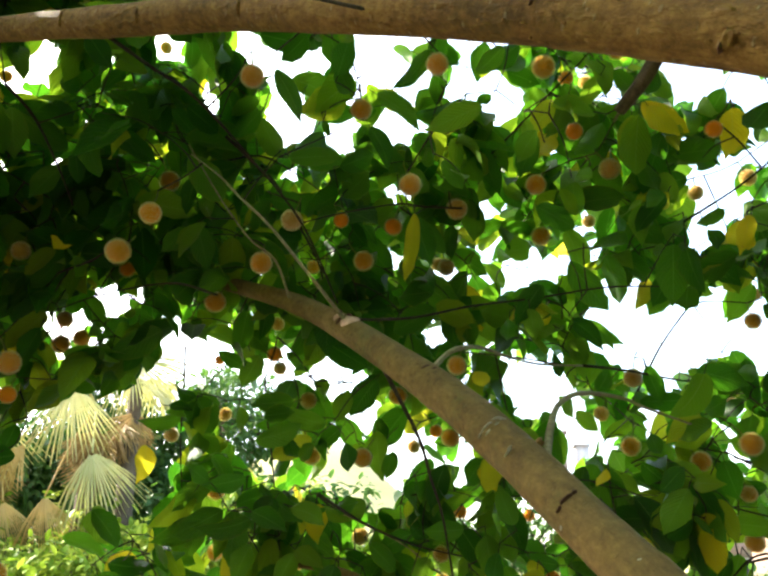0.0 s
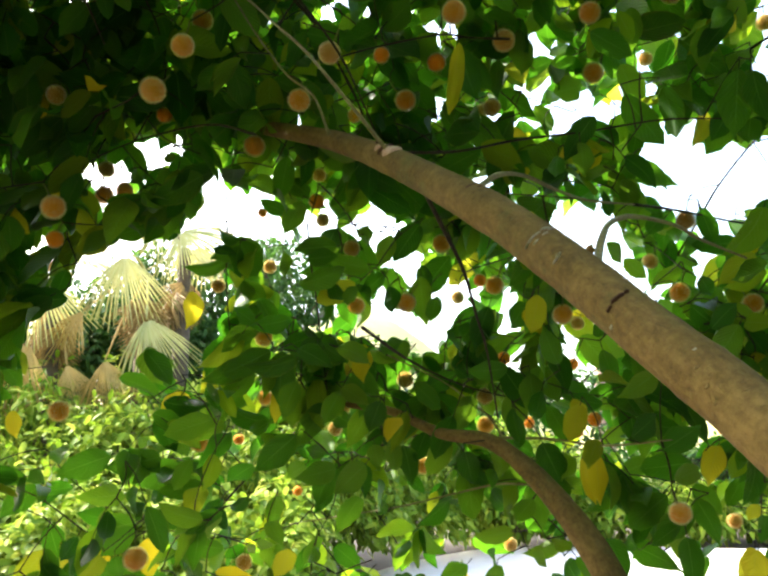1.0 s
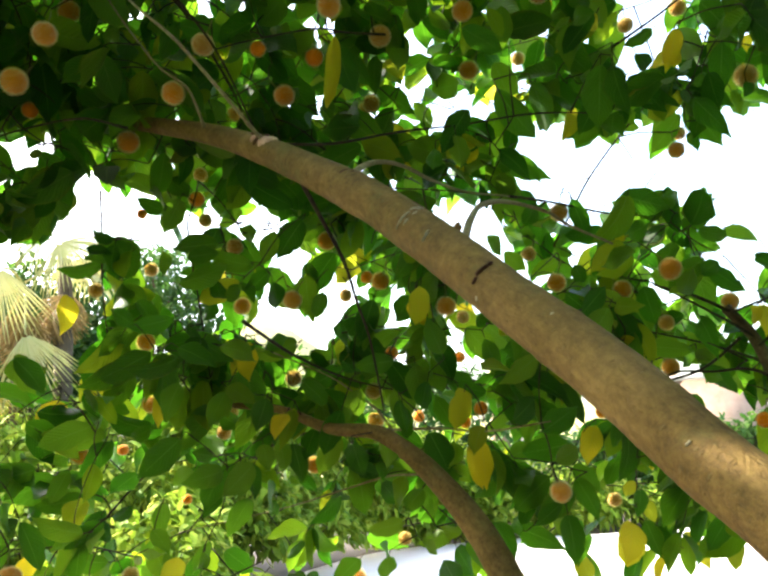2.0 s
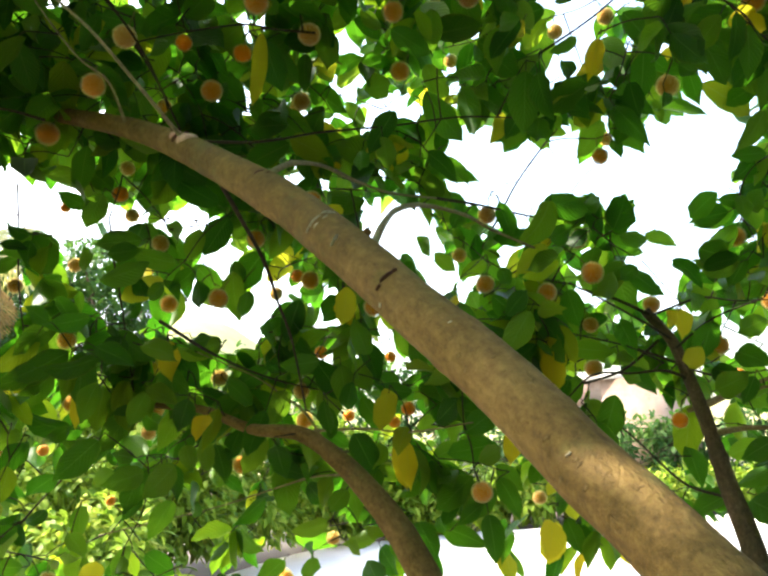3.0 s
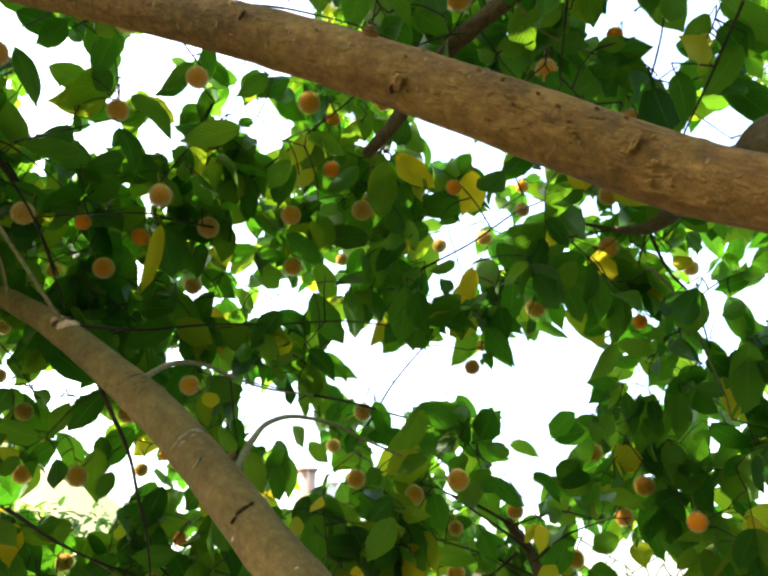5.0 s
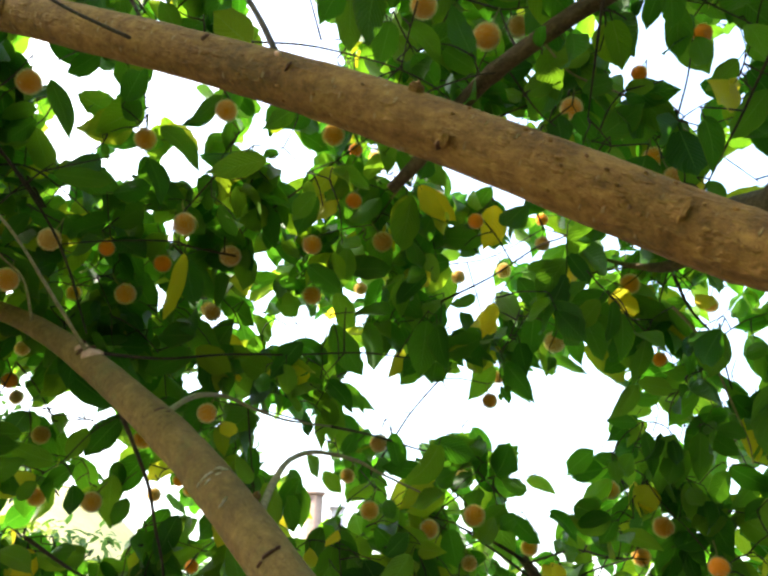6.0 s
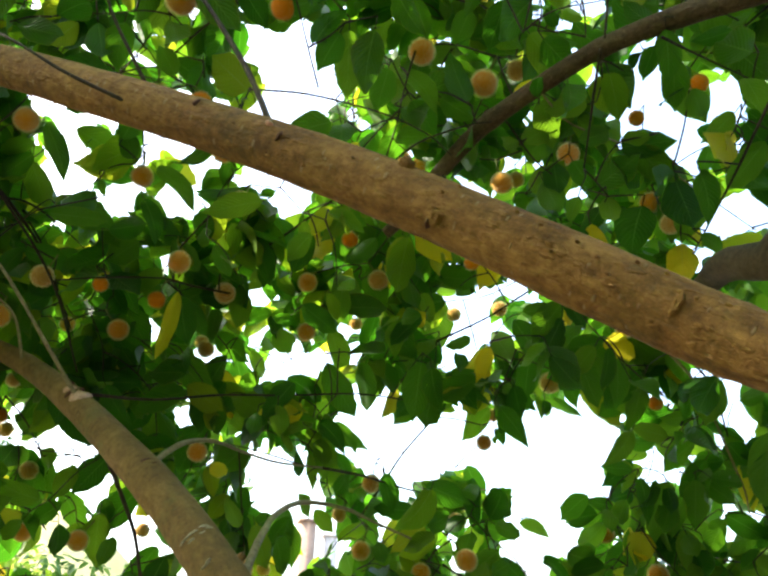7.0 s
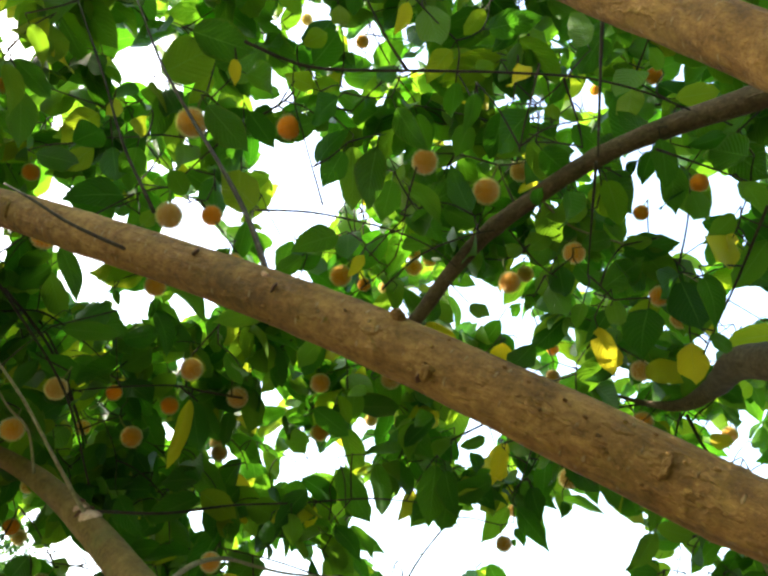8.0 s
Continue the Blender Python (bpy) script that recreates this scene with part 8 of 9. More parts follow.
leaf("g", (-0.295, 1.802, 2.121), (-0.403, 1.799, 2.115), -15)
leaf("g", (-0.345, 1.704, 2.063), (-0.288, 1.762, 2.087), 22)
leaf("g", (-0.585, 1.851, 2.099), (-0.683, 1.861, 2.065), 21)
leaf("g", (-0.642, 1.911, 2.113), (-0.628, 1.886, 2.058), -3)
leaf("y", (-0.684, 1.911, 2.038), (-0.716, 1.995, 1.965), 20)
leaf("g", (-0.371, 2.412, 2.154), (-0.351, 2.417, 2.033), 11)
leaf("g", (-0.311, 1.850, 2.047), (-0.290, 1.814, 1.970), -12)
leaf("g", (-0.194, 1.998, 2.103), (-0.268, 1.985, 2.036), -21)
leaf("g", (-0.101, 1.963, 2.082), (-0.103, 2.012, 1.964), -15)
leaf("g", (-0.752, 1.927, 1.757), (-0.634, 1.941, 1.735), -23)
leaf("g", (-0.122, 1.684, 2.303), (-0.067, 1.750, 2.226), -27)
leaf("g", (0.701, 1.872, 2.192), (0.802, 1.845, 2.205), -2)
leaf("g", (0.786, 1.783, 2.141), (0.693, 1.730, 2.162), 17)
leaf("g", (0.785, 1.715, 2.122), (0.870, 1.740, 2.155), 25, 1.2)
leaf("g", (0.838, 1.883, 2.156), (0.891, 1.963, 2.109), -21)
leaf("g", (0.687, 1.931, 2.147), (0.593, 1.988, 2.154), 7)
leaf("o", (0.660, 1.772, 2.074), (0.605, 1.860, 2.032), -25)
leaf("y", (0.691, 1.907, 2.108), (0.726, 1.923, 2.139), -17)
leaf("g", (0.888, 1.869, 2.047), (0.829, 1.921, 1.955), 3)
leaf("g", (0.895, 1.858, 2.032), (0.973, 1.873, 1.958), -23)
leaf("g", (0.971, 1.949, 2.106), (0.864, 1.959, 2.135), -6)
leaf("g", (0.695, 2.276, 2.105), (0.601, 2.288, 2.018), -2)
leaf("g", (0.629, 1.948, 2.038), (0.609, 2.004, 1.920), -19, 1.1)
leaf("g", (0.731, 1.861, 1.982), (0.774, 1.932, 1.907), -14, 1.1)
leaf("g", (0.670, 1.843, 1.943), (0.613, 1.904, 1.979), 5)
leaf("g", (0.663, 1.916, 1.906), (0.604, 2.002, 1.857), 27)
leaf("g", (0.743, 2.000, 1.917), (0.747, 2.071, 1.875), -24)
leaf("y", (0.643, 1.780, 1.852), (0.683, 1.858, 1.758), 21, 0.9)
leaf("y", (0.562, 2.002, 1.821), (0.565, 1.979, 1.748), -13)
leaf("g", (0.755, 1.934, 1.846), (0.861, 1.972, 1.836), -3)
leaf("g", (0.802, 1.738, 1.878), (0.861, 1.812, 1.818), -19)
leaf("g", (0.758, 1.926, 1.773), (0.747, 1.996, 1.701), -16)
leaf("g", (0.863, 1.897, 1.768), (0.892, 1.849, 1.741), 10)
leaf("y", (0.927, 1.683, 1.890), (0.966, 1.754, 1.843), 12)
leaf("g", (1.068, 1.822, 1.936), (0.964, 1.774, 1.928), 6)
leaf("g", (0.986, 1.664, 1.853), (1.000, 1.765, 1.787), -19)
leaf("o", (1.046, 1.819, 1.815), (1.059, 1.782, 1.776), -3)
leaf("g", (1.064, 1.716, 1.792), (1.170, 1.773, 1.773), 8)
leaf("g", (1.054, 1.802, 1.767), (1.150, 1.870, 1.723), 7)
leaf("g", (1.400, 2.216, 1.822), (1.449, 2.264, 1.689), -1, 1.2)
leaf("g", (1.235, 2.051, 1.720), (1.356, 2.041, 1.683), 21)
leaf("g", (1.313, 1.886, 1.731), (1.414, 1.898, 1.705), 18)
leaf("g", (1.451, 1.993, 1.710), (1.517, 1.935, 1.729), -28)
leaf("g", (1.046, 1.617, 1.979), (0.934, 1.647, 1.963), 9, 1.1)
leaf("g", (1.173, 1.816, 1.997), (1.070, 1.813, 1.971), -24)
leaf("g", (1.046, 1.646, 2.033), (0.978, 1.621, 2.003), -14)
leaf("g", (1.147, 1.764, 2.153), (1.047, 1.799, 2.122), -5)
leaf("g", (1.114, 1.662, 2.136), (1.083, 1.719, 2.165), 9)
leaf("g", (1.224, 1.706, 2.217), (1.144, 1.741, 2.246), -18)
leaf("g", (1.226, 1.739, 2.200), (1.127, 1.723, 2.167), 22)
leaf("g", (1.092, 1.500, 2.170), (1.129, 1.533, 2.075), -9, 0.8)
leaf("g", (1.359, 1.986, 2.247), (1.338, 2.048, 2.129), -2, 0.9)
leaf("y", (1.164, 1.632, 2.078), (1.146, 1.608, 2.001), 0, 1.3)
leaf("g", (1.196, 1.701, 2.034), (1.145, 1.686, 1.958), 22)
leaf("g", (1.306, 1.821, 1.964), (1.370, 1.865, 1.833), -18, 0.8)
leaf("o", (1.262, 1.801, 1.869), (1.325, 1.875, 1.816), 11)
leaf("g", (1.230, 1.615, 2.304), (1.133, 1.644, 2.286), 16)
leaf("g", (1.092, 1.378, 2.230), (1.056, 1.445, 2.268), -6)
leaf("g", (1.255, 1.498, 2.272), (1.199, 1.572, 2.222), -25)
leaf("g", (1.232, 1.535, 2.185), (1.263, 1.538, 2.090), 2)
leaf("g", (1.315, 1.574, 2.252), (1.420, 1.613, 2.243), 20, 1.2)
leaf("g", (1.262, 1.580, 2.077), (1.241, 1.663, 2.038), 4)
leaf("g", (1.381, 1.692, 2.084), (1.386, 1.654, 2.000), 12)
leaf("g", (1.177, 1.511, 2.128), (1.124, 1.496, 2.042), -1)
leaf("g", (1.201, 1.530, 1.961), (1.307, 1.545, 1.998), -9)
leaf("g", (1.187, 1.580, 1.926), (1.294, 1.592, 1.962), -28)
leaf("g", (1.334, 1.695, 1.888), (1.240, 1.663, 1.861), -18)
leaf("g", (1.464, 1.866, 1.875), (1.458, 1.825, 1.807), -10)
leaf("g", (1.246, 1.859, 1.890), (1.145, 1.842, 1.852), 11)
leaf("g", (1.468, 2.124, 1.981), (1.370, 2.058, 2.013), 16)
leaf("g", (-0.329, 1.987, 2.121), (-0.424, 2.015, 2.103), -14)
leaf("g", (-0.219, 1.818, 2.069), (-0.331, 1.831, 2.094), 1)
leaf("g", (-0.245, 1.808, 2.021), (-0.275, 1.775, 1.971), -12)
leaf("g", (-0.329, 2.432, 2.152), (-0.287, 2.429, 2.019), 22, 1.1)
leaf("g", (-0.164, 1.758, 2.010), (-0.142, 1.720, 1.929), 12)
leaf("g", (-0.155, 2.091, 2.068), (-0.096, 2.040, 1.983), -13)
leaf("g", (-0.207, 2.003, 1.919), (-0.177, 2.079, 1.869), -12)
leaf("o", (-0.274, 1.986, 1.929), (-0.277, 1.999, 1.840), -27)
leaf("g", (-0.321, 1.756, 1.885), (-0.382, 1.839, 1.846), 6)
leaf("g", (-0.408, 2.090, 1.946), (-0.360, 2.079, 1.850), 26)
leaf("g", (-0.097, 1.827, 2.179), (-0.166, 1.892, 2.111), -23, 1.2)
leaf("g", (-0.098, 2.213, 2.292), (-0.030, 2.303, 2.259), -27)
leaf("g", (-0.165, 1.847, 2.159), (-0.201, 1.838, 2.074), 6)
leaf("g", (-0.059, 1.925, 2.022), (-0.075, 1.897, 1.947), 26)
leaf("g", (0.040, 1.875, 1.908), (0.010, 1.846, 1.861), -14)
leaf("g", (0.188, 1.852, 1.880), (0.133, 1.854, 1.816), -26)
leaf("g", (0.265, 1.936, 1.844), (0.208, 1.956, 1.768), -12)
leaf("g", (0.152, 1.775, 1.807), (0.167, 1.838, 1.718), 1)
leaf("g", (0.055, 2.043, 1.813), (-0.039, 2.020, 1.802), 23)
leaf("g", (-0.011, 1.895, 1.823), (-0.096, 1.893, 1.782), 21)
leaf("g", (-0.271, 1.767, 1.777), (-0.221, 1.836, 1.751), 8)
leaf("g", (-0.174, 1.929, 1.776), (-0.113, 2.002, 1.747), -12)
leaf("y", (0.258, 1.867, 1.760), (0.277, 1.829, 1.708), -13)
leaf("g", (0.240, 1.672, 2.025), (0.277, 1.718, 1.946), -19)
leaf("g", (0.200, 1.574, 2.001), (0.171, 1.610, 2.052), 11)
leaf("g", (0.331, 1.681, 2.142), (0.324, 1.705, 2.197), -23)
leaf("g", (0.244, 1.498, 2.237), (0.263, 1.575, 2.198), 25)
leaf("g", (0.209, 1.576, 2.243), (0.197, 1.553, 2.178), 18)
leaf("g", (0.362, 1.639, 2.260), (0.437, 1.704, 2.236), 3)
leaf("o", (0.120, 1.815, 2.267), (0.128, 1.737, 2.302), -8)
leaf("o", (0.129, 1.645, 2.139), (0.143, 1.714, 2.102), -7)
leaf("g", (0.394, 0.756, 2.665), (0.394, 0.824, 2.658), 13, 1.1)
leaf("g", (0.454, 0.814, 2.735), (0.532, 0.863, 2.727), -23, 1.2)
leaf("g", (0.328, 0.833, 2.750), (0.366, 0.893, 2.742), -3)
leaf("g", (0.517, 0.751, 2.634), (0.585, 0.798, 2.635), -12, 1.3)
leaf("g", (0.762, 1.214, 3.106), (0.712, 1.207, 2.991), -19)
leaf("g", (0.310, 0.820, 2.564), (0.383, 0.867, 2.574), 19)
leaf("g", (0.345, 0.967, 2.628), (0.405, 0.903, 2.568), -28, 1.2)
leaf("g", (0.382, 0.864, 2.572), (0.450, 0.904, 2.581), -11)
leaf("g", (0.559, 0.842, 2.601), (0.602, 0.914, 2.573), -15, 1.2)
leaf("g", (0.567, 0.775, 2.576), (0.572, 0.757, 2.471), 16, 1.1)
leaf("g", (0.525, 0.875, 2.524), (0.474, 0.864, 2.492), 20)
leaf("g", (0.539, 0.886, 2.535), (0.593, 0.894, 2.588), -21)
leaf("g", (0.639, 0.780, 2.634), (0.685, 0.758, 2.542), 13, 1.3)
leaf("o", (0.616, 0.751, 2.589), (0.661, 0.816, 2.574), 0, 1.2)
leaf("g", (0.664, 0.739, 2.603), (0.648, 0.697, 2.611), 11)
leaf("g", (0.660, 0.642, 2.589), (0.707, 0.706, 2.564), 22)
leaf("g", (0.880, 0.895, 2.812), (0.962, 0.925, 2.721), 22, 1.2)
leaf("g", (0.782, 0.773, 2.681), (0.777, 0.769, 2.566), 25)
leaf("g", (0.781, 0.690, 2.723), (0.897, 0.709, 2.758), 18, 1.2)
leaf("g", (0.826, 0.677, 2.679), (0.799, 0.738, 2.698), -9)
leaf("g", (0.611, 0.835, 2.514), (0.640, 0.766, 2.497), 7)
leaf("g", (0.620, 0.936, 2.550), (0.615, 0.921, 2.465), 3)
leaf("g", (0.673, 0.807, 2.497), (0.765, 0.825, 2.545), -1)
leaf("g", (0.748, 0.846, 2.535), (0.826, 0.885, 2.498), 9)
leaf("g", (0.744, 0.856, 2.531), (0.669, 0.854, 2.452), -9, 1.4)
leaf("g", (0.792, 0.840, 2.480), (0.806, 0.835, 2.371), -22, 1.4)
leaf("g", (0.720, 0.843, 2.416), (0.744, 0.934, 2.389), -7, 1.4)
leaf("g", (1.083, 1.203, 2.747), (1.020, 1.193, 2.635), 17, 1.2)
leaf("g", (0.734, 0.716, 2.396), (0.800, 0.775, 2.379), 2)
leaf("y", (0.814, 0.726, 2.490), (0.754, 0.723, 2.425), 2, 1.4)
leaf("g", (0.831, 0.723, 2.541), (0.830, 0.797, 2.539), 3)
leaf("g", (0.885, 0.760, 2.566), (0.964, 0.801, 2.565), -8)
leaf("g", (0.963, 0.863, 2.556), (0.973, 0.836, 2.486), -24, 1.3)
leaf("g", (0.826, 0.847, 2.383), (0.842, 0.818, 2.341), 14)
leaf("g", (0.668, 0.858, 2.434), (0.662, 0.846, 2.368), -7)
leaf("g", (0.579, 0.802, 2.376), (0.586, 0.850, 2.364), -9)
leaf("g", (0.662, 0.866, 2.418), (0.663, 0.936, 2.404), -17)
leaf("g", (0.878, 0.735, 2.708), (0.983, 0.780, 2.711), -4, 1.2)
leaf("g", (0.824, 0.681, 2.575), (0.903, 0.725, 2.573), 26)
leaf("g", (0.592, 1.636, 2.375), (0.551, 1.660, 2.291), -0, 1.1)
leaf("g", (0.668, 1.564, 2.448), (0.692, 1.533, 2.376), -3)
leaf("g", (0.661, 1.451, 2.436), (0.636, 1.513, 2.434), 27)
leaf("g", (0.832, 1.502, 2.433), (0.837, 1.554, 2.340), 17)
leaf("g", (0.886, 1.476, 2.469), (0.979, 1.496, 2.388), 17, 1.2)
leaf("g", (0.793, 1.537, 2.378), (0.774, 1.528, 2.336), 12, 0.9)
leaf("g", (1.027, 1.432, 2.163), (0.995, 1.497, 2.187), -27)
leaf("g", (1.039, 1.649, 2.158), (0.958, 1.657, 2.095), -8)
leaf("g", (1.078, 1.543, 2.127), (1.023, 1.531, 2.054), -10)
leaf("g", (1.128, 1.492, 2.165), (1.094, 1.499, 2.075), 23, 0.8)
leaf("g", (1.215, 1.446, 2.314), (1.186, 1.521, 2.323), 19)
leaf("g", (1.381, 1.558, 2.255), (1.270, 1.565, 2.233), -15)
leaf("g", (1.369, 1.503, 2.326), (1.356, 1.474, 2.242), -26)
leaf("g", (1.438, 1.611, 2.199), (1.485, 1.556, 2.167), 6)
leaf("g", (1.370, 1.582, 2.115), (1.302, 1.589, 2.030), -24)
leaf("g", (1.467, 1.599, 2.114), (1.463, 1.688, 2.045), -2)
leaf("g", (1.397, 1.485, 2.388), (1.414, 1.403, 2.386), -13)
leaf("g", (0.731, 1.713, 2.156), (0.776, 1.640, 2.132), -19)
leaf("g", (0.743, 1.716, 2.088), (0.710, 1.797, 2.077), 28)
leaf("g", (0.796, 1.814, 2.080), (0.804, 1.910, 2.024), -27)
leaf("g", (0.933, 1.577, 2.002), (1.035, 1.628, 1.995), 19)
leaf("g", (0.951, 1.734, 2.016), (1.046, 1.769, 1.986), 28)
leaf("g", (0.810, 1.623, 1.979), (0.753, 1.603, 1.945), 4)
leaf("g", (-0.028, 2.026, 1.895), (0.070, 2.028, 1.839), -27)
leaf("g", (0.029, 1.809, 1.893), (0.076, 1.848, 1.968), 22)
leaf("g", (0.099, 1.927, 1.843), (0.169, 1.946, 1.734), -14)
leaf("g", (-0.078, 2.006, 1.783), (0.017, 2.011, 1.717), -21)
leaf("g", (-0.422, 2.123, 1.604), (-0.488, 2.198, 1.570), 6)
leaf("g", (-0.403, 2.201, 1.627), (-0.451, 2.140, 1.654), -1)
leaf("g", (-0.475, 2.519, 1.675), (-0.384, 2.566, 1.714), -2)
leaf("g", (-0.255, 1.931, 1.617), (-0.232, 1.994, 1.536), 28)
leaf("g", (-0.177, 1.933, 1.668), (-0.151, 1.897, 1.588), 26)
leaf("o", (-0.130, 1.823, 1.726), (-0.160, 1.887, 1.654), -23)
leaf("g", (-0.114, 1.885, 1.797), (-0.045, 1.853, 1.734), 24)
leaf("g", (-0.017, 1.964, 1.816), (0.109, 1.941, 1.847), 23)
leaf("g", (-0.361, 2.173, 1.750), (-0.278, 2.134, 1.693), -12)
leaf("g", (-0.219, 1.843, 1.765), (-0.297, 1.911, 1.810), 27)
leaf("g", (0.023, 1.862, 1.764), (-0.005, 1.949, 1.703), 4)
leaf("g", (0.076, 2.322, 1.818), (0.156, 2.246, 1.751), -7)
leaf("g", (0.179, 1.795, 1.771), (0.152, 1.761, 1.694), -8)
leaf("g", (0.212, 1.971, 1.751), (0.257, 1.987, 1.665), -18)
leaf("o", (0.012, 2.131, 1.700), (0.048, 2.105, 1.621), -23)
leaf("g", (-0.089, 1.976, 1.687), (-0.122, 1.940, 1.608), 5)
leaf("g", (0.112, 2.012, 1.676), (0.175, 2.082, 1.637), -12)
leaf("g", (-0.035, 2.050, 1.674), (-0.089, 2.095, 1.582), 4)
leaf("g", (0.060, 2.073, 1.596), (0.008, 2.068, 1.516), 9)
leaf("g", (0.167, 1.983, 1.565), (0.200, 2.034, 1.468), -10)
leaf("g", (0.230, 1.994, 1.608), (0.182, 2.062, 1.551), -18)
leaf("g", (-0.482, 1.947, 1.710), (-0.529, 1.897, 1.667), -11)
leaf("g", (-0.500, 2.184, 1.683), (-0.557, 2.176, 1.612), -15)
leaf("g", (-0.577, 2.164, 1.602), (-0.666, 2.220, 1.558), -26)
leaf("g", (-0.324, 2.000, 1.542), (-0.374, 1.978, 1.492), -10)
leaf("g", (-0.261, 2.031, 1.525), (-0.320, 2.103, 1.456), -12)
leaf("g", (0.060, 1.943, 1.878), (0.123, 1.989, 1.932), -7)
leaf("g", (-0.437, 1.854, 2.380), (-0.464, 1.890, 2.278), -6)
leaf("g", (-0.414, 1.997, 2.426), (-0.449, 2.039, 2.344), -8)
leaf("g", (-0.427, 2.456, 2.625), (-0.458, 2.460, 2.490), 26)
leaf("g", (-0.483, 2.008, 2.386), (-0.393, 2.020, 2.312), -20)
leaf("g", (-0.297, 1.981, 2.382), (-0.331, 2.028, 2.289), 12)
leaf("g", (-0.379, 2.129, 2.349), (-0.299, 2.143, 2.299), 17)
leaf("g", (-0.399, 1.858, 2.256), (-0.457, 1.946, 2.209), -9)
leaf("g", (-0.349, 1.807, 2.377), (-0.270, 1.841, 2.329), -14)
leaf("g", (-0.236, 1.984, 2.385), (-0.279, 2.069, 2.331), 22)
leaf("g", (-0.460, 1.933, 2.255), (-0.524, 1.983, 2.296), 9)
leaf("g", (-0.349, 2.090, 2.254), (-0.401, 2.195, 2.214), -2)
leaf("g", (-0.287, 2.088, 2.254), (-0.212, 2.039, 2.187), 13)
leaf("g", (0.844, 1.776, 2.397), (0.789, 1.849, 2.327), -20, 1)
leaf("g", (0.867, 1.763, 2.403), (0.948, 1.785, 2.316), -3, 1)
leaf("g", (0.672, 1.813, 2.460), (0.617, 1.893, 2.363), 14, 1)
leaf("g", (0.688, 1.751, 2.457), (0.710, 1.801, 2.380), -9, 0.9)
leaf("g", (0.951, 1.714, 2.424), (0.988, 1.739, 2.380), 8, 0.9)
leaf("g", (1.015, 1.651, 2.484), (1.056, 1.695, 2.395), -15, 0.8)
leaf("g", (1.163, 1.583, 2.437), (1.103, 1.673, 2.385), 2, 0.9)
leaf("g", (0.735, 1.722, 2.482), (0.727, 1.782, 2.409), 19, 0.9)
leaf("g", (0.549, 1.774, 2.497), (0.547, 1.832, 2.422), -4, 0.9)
leaf("g", (0.568, 1.830, 2.206), (0.607, 1.865, 2.120), 13, 0.8)
leaf("g", (0.691, 1.899, 2.217), (0.778, 1.902, 2.181), -10, 0.7)
leaf("g", (0.753, 1.875, 2.227), (0.842, 1.874, 2.191), 7, 0.8)
leaf("g", (0.862, 1.854, 2.155), (0.925, 1.836, 2.200), -16, 1.1)
leaf("g", (1.103, 1.734, 2.154), (1.042, 1.800, 2.125), 1, 0.8)
leaf("g", (-0.061, 1.161, 2.540), (0.030, 1.210, 2.518), 18, 0.9)
leaf("g", (-0.209, 0.954, 2.439), (-0.171, 1.024, 2.396), -5, 0.8)
leaf("g", (-0.075, 1.196, 2.491), (-0.028, 1.255, 2.447), 12, 1)
leaf("g", (0.040, 1.117, 2.604), (-0.007, 1.172, 2.566), -11, 0.9)
leaf("g", (0.184, 1.190, 2.667), (0.132, 1.244, 2.638), 6, 1)
leaf("g", (0.140, 1.222, 2.552), (0.029, 1.263, 2.530), -17, 0.9)
leaf("g", (-0.228, 1.206, 2.435), (-0.134, 1.235, 2.457), 0, 0.7)
leaf("g", (0.432, 1.820, 2.324), (0.515, 1.843, 2.273), 17, 0.8)
leaf("g", (0.364, 1.839, 2.305), (0.451, 1.872, 2.227), -6, 0.9)
leaf("g", (0.378, 1.857, 2.248), (0.408, 1.897, 2.168), 11, 0.7)

# Twigs, leaf stalks and the remaining leaves of the crown, unseen shading sprays among them.
wood_small, crown_green, crown_olive, crown_yellow = Pieces(), Pieces(), Pieces(), Pieces()
rnd = random.Random(31)
nodes = [np.array(n) for n in NODES]


def reach(end, thick=0.0016, bend=0.07, spare=9.0):
    """A thin twig from the nearest wood to a place."""
    global node_array
    end = Vector(end)
    gaps_to = np.linalg.norm(node_array - np.array(end), axis=1)
    k = int(gaps_to.argmin())
    start = Vector(node_array[k])
    if (end - start).length < 0.004:
        return start
    mid = (start + end) / 2 + Vector((rnd.uniform(-1, 1), rnd.uniform(-1, 1), rnd.uniform(-0.2, 1))) * bend * (end - start).length
    if (end - start).length > spare and any(is_open(start.lerp(end, u), 0.006) for u in (0.2, 0.5, 0.8)):
        return None
    run = curve_through([(*start, thick * 1.5), (*mid, thick * 1.2), (*end, thick)], 5)
    wood_small.tube(run, 5)
    node_array = np.vstack([node_array, [np.array(p) for p, r in run[2:]]])
    return start


node_array = np.array(nodes)
for end in sorted(HANGERS, key=lambda h: np.linalg.norm(node_array - np.array(h), axis=1).min()):
    reach(end, 0.0016, 0.07, 0.22)
for base, end in sorted(PETIOLES, key=lambda h: np.linalg.norm(node_array - np.array(h[1]), axis=1).min()):
    wood_small.tube([(base, 0.0009), ((base + end) / 2, 0.0010), (end, 0.0012)], 4)
    reach(end, 0.0012, 0.07, 0.09)


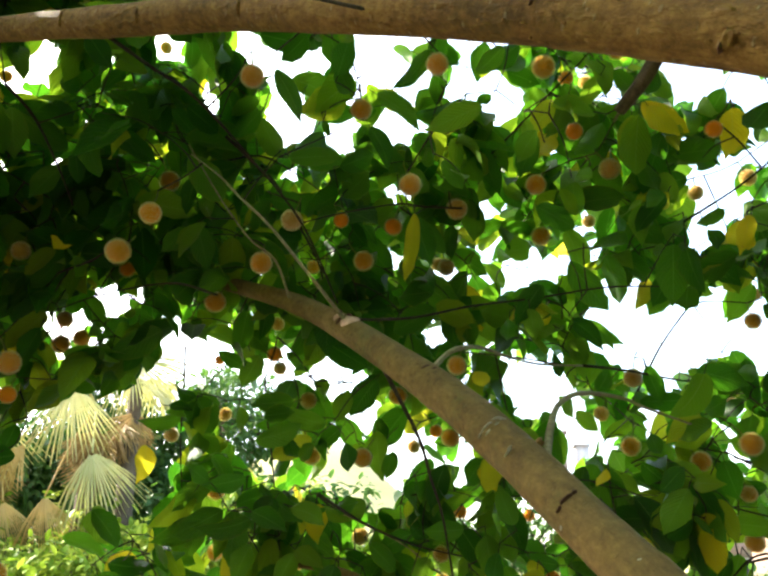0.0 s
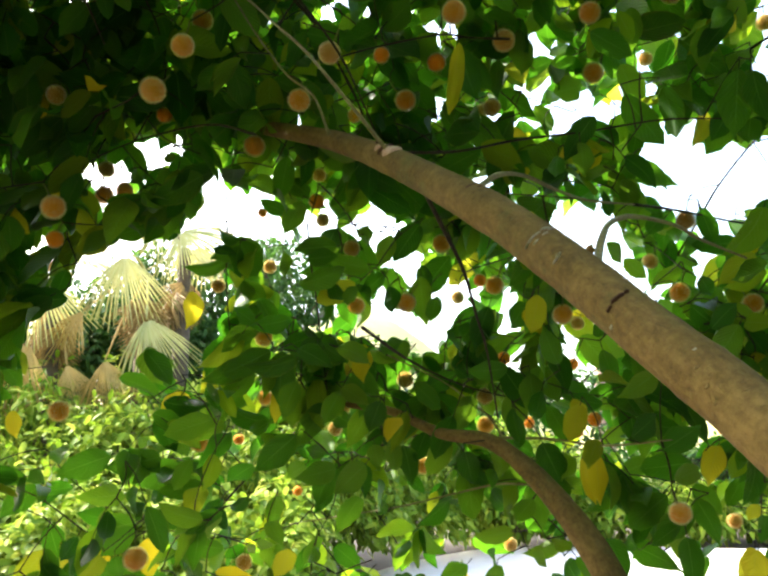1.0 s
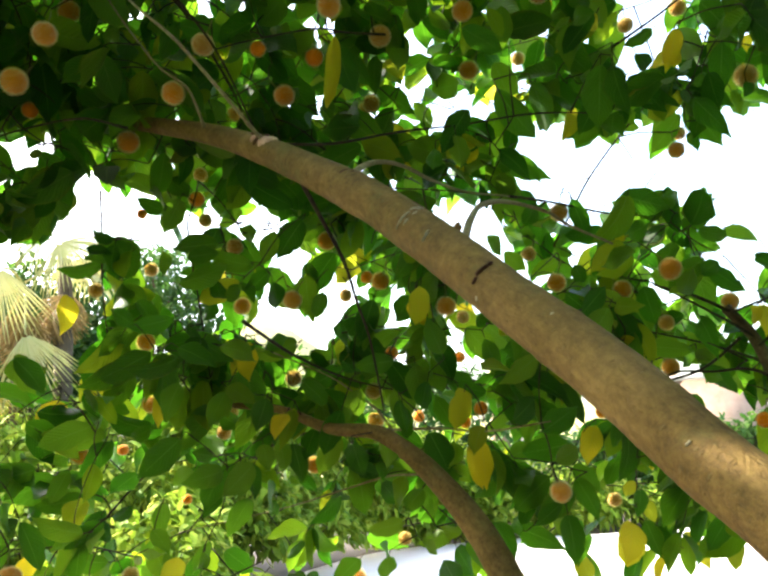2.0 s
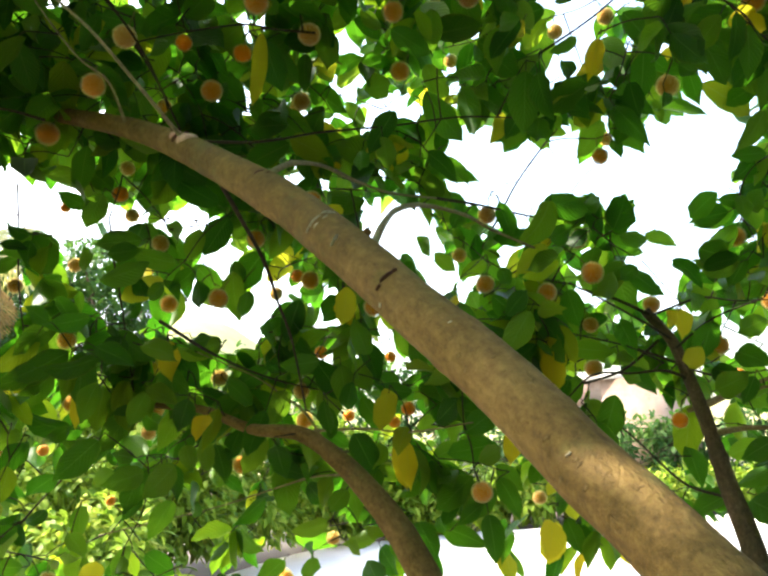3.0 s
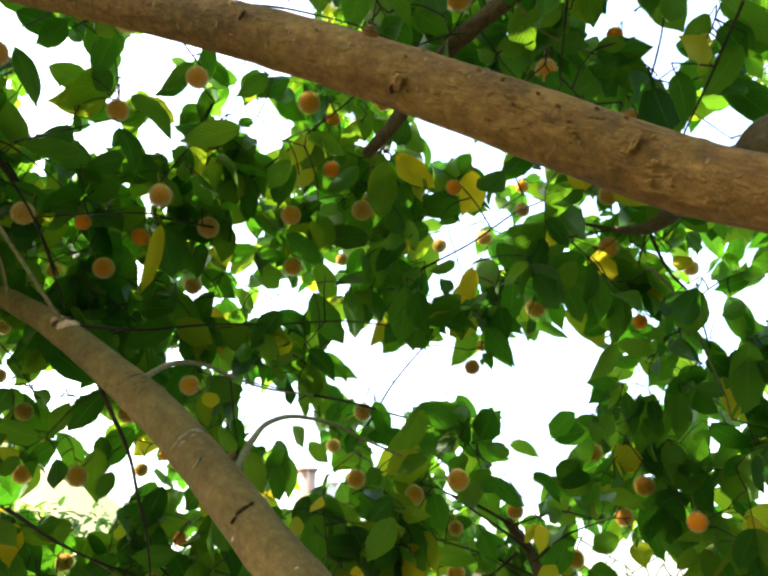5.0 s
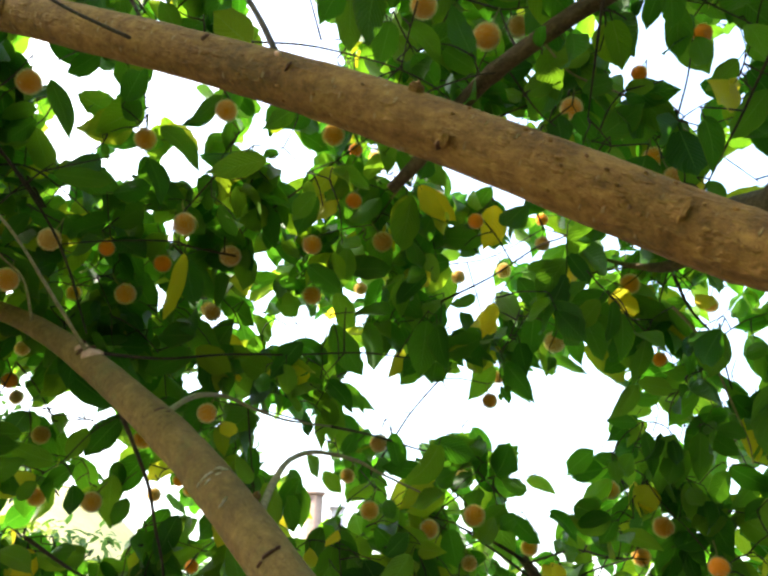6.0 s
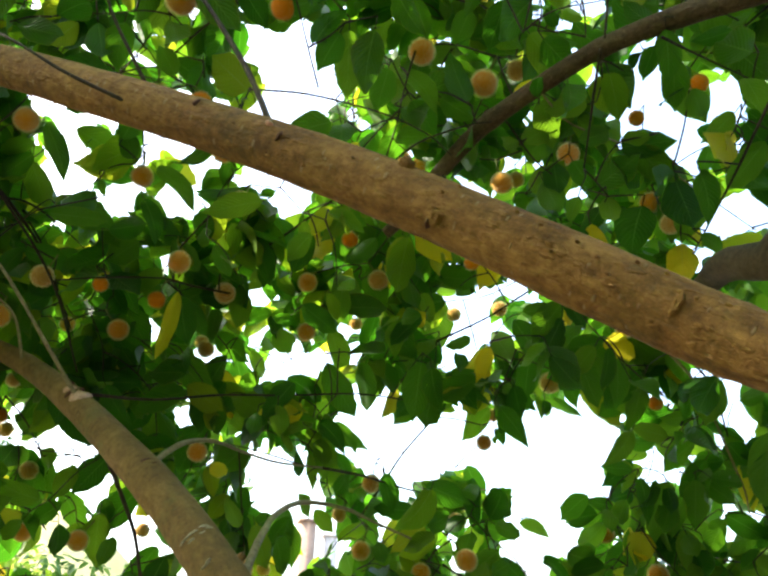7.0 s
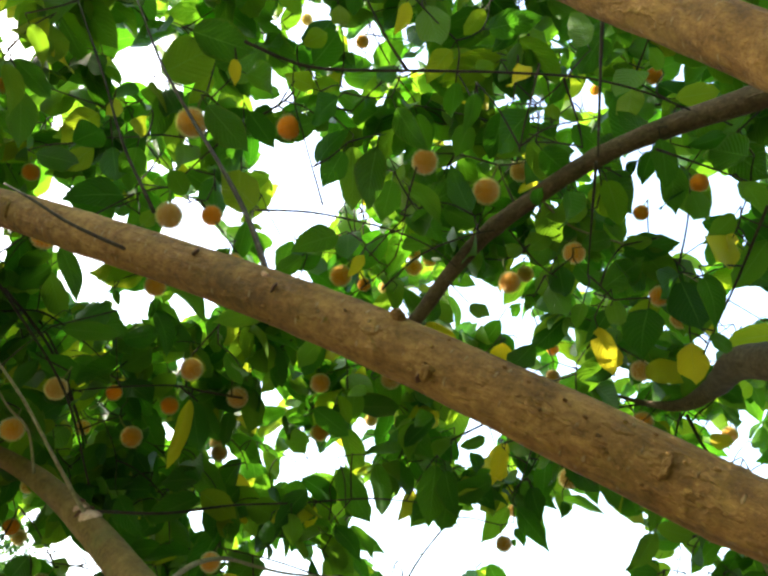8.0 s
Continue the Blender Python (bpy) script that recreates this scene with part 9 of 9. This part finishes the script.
def spray(centre, out, count, length):
    """A drooping leafy twig end: pairs of leaves along it."""
    out = Vector(out).normalized()
    far = length * 1.1
    tip = centre + out * far * 0.5
    start = centre - out * far * 0.5
    reach(start, 0.0014, 0.1, 0.04)
    run = curve_through([(*start, 0.0016), (*(centre + Vector((0, 0, 0.015))), 0.0013), (*tip, 0.0009)], 4)
    made = 0
    for k in range(count):
        u = 1 - (k // 2) * 0.36 + rnd.uniform(-0.08, 0.08)
        base = start + (tip - start) * max(0.05, u)
        side = out.cross(Vector((0, 0, 1))).normalized() * (1 if k % 2 else -1)
        axis = (out * rnd.uniform(0.2, 1.0) + side * rnd.uniform(0.3, 1.0) + Vector((0, 0, rnd.uniform(-1.1, 0.1)))).normalized()
        size = length * rnd.uniform(0.7, 1.2)
        if is_open(base, 0.01) or is_open(base + axis * size, -0.005) or is_open(base + axis * size * 0.5, -0.012):
            continue
        # Blades are turned by where they stand from the camera's place.
        to_camera = Vector((0.03, -0.03, 1.64)) - base
        face = -to_camera.normalized() * rnd.uniform(0.35, 1.2) + Vector((0, 0, rnd.uniform(0.1, 1.0))) + Vector((rnd.uniform(-0.6, 0.6), rnd.uniform(-0.6, 0.6), 0))
        m = lie(base, base + axis, face, size)
        wide = (m.to_3x3() @ Vector((0, 0.2, 0)))
        if veils([base + axis * size * u + wide * v for u in (0.2, 0.45, 0.7) for v in (-1, 0, 1)]):
            continue
        chance = rnd.random()
        into = crown_yellow if chance < 0.012 else crown_olive if chance < 0.1 else crown_green
        v, f, uv = FAR_BLADES[rnd.randrange(len(FAR_BLADES))]
        into.add([m @ q for q in v], f, uv)
        made += 1
    if made > 1 and not any(is_open(start.lerp(tip, u), 0.004) for u in (0.0, 0.5, 1.0)):
        wood_small.tube(run, 5)


def shell(turn, rise, far):
    a, b = radians(turn), radians(rise)
    return Vector((math.sin(a) * math.cos(b) * far, math.cos(a) * math.cos(b) * far, 1.62 + math.sin(b) * far))


def sprays(count, turns, rises, fars, length):
    made = 0
    for _ in range(count * 8):
        if made == count:
            return
        rise = rnd.uniform(*rises)
        if rnd.random() > math.cos(radians(rise)):
            continue
        p = shell(rnd.uniform(*turns), rise, rnd.uniform(*fars))
        if is_open(p, 0.02):
            continue
        out = Vector((rnd.uniform(-1, 1), rnd.uniform(-1, 1), rnd.uniform(-0.9, 0.3)))
        spray(p, out, rnd.choice((3, 4, 4, 5, 6)), length * rnd.uniform(0.85, 1.15))
        made += 1


sprays(120, (-33, -3), (-9, 7), (1.9, 2.7), 0.105)
sprays(60, (-3, 24), (-7, 3), (1.9, 2.7), 0.105)
# Three runs left of the view, added to block the sun and low sky.
sprays(130, (262, 319), (-20, 14), (2.4, 3.8), 0.16)
sprays(130, (312, 326), (8, 26), (3.0, 4.2), 0.18)
sprays(170, (288, 326), (14, 34), (2.7, 3.6), 0.16)
sprays(510, (-46, -6), (7, 44), (1.9, 2.4), 0.125)
sprays(370, (-6, 20), (3, 44), (1.9, 2.4), 0.125)
sprays(380, (20, 60), (-6, 44), (1.9, 2.4), 0.12)
sprays(850, (-46, 22), (9, 44), (2.4, 3.2), 0.135)
sprays(340, (22, 60), (-4, 44), (2.4, 3.2), 0.13)
sprays(560, (-46, 60), (40, 62), (1.8, 2.8), 0.125)
sprays(60, (-46, 60), (25, 60), (1.45, 1.9), 0.11)
# Left of the view in the sun's path, added to shade the limbs.
sprays(210, (268, 316), (22, 60), (1.8, 3.2), 0.15)
# Unseen leaves behind the camera, added to cut light from that horizon.
sprays(1350, (60, 270), (-18, 38), (2.0, 3.4), 0.18)
sprays(80, (-60, 70), (62, 89), (1.8, 3.0), 0.15)
sprays(230, (0, 360), (58, 89), (2.2, 3.2), 0.17)
sprays(150, (70, 270), (36, 60), (2.1, 3.2), 0.17)
link_mesh("brushwood", wood_small.mesh("brushwood"), TWIG, tree, "many fine dark twigs and leaf stalks")["kind"] = "stuff"
link_mesh("leaves", crown_green.mesh("leaves"), GREEN, tree, "mass of green crown leaves, some unseen and added for shade")["kind"] = "stuff"
link_mesh("leaves", crown_olive.mesh("leaves"), OLIVE, tree, "scattered yellow-green leaves")["kind"] = "stuff"
link_mesh("leaves", crown_yellow.mesh("leaves"), YELLOW, tree, "scattered yellow leaves")["kind"] = "stuff"
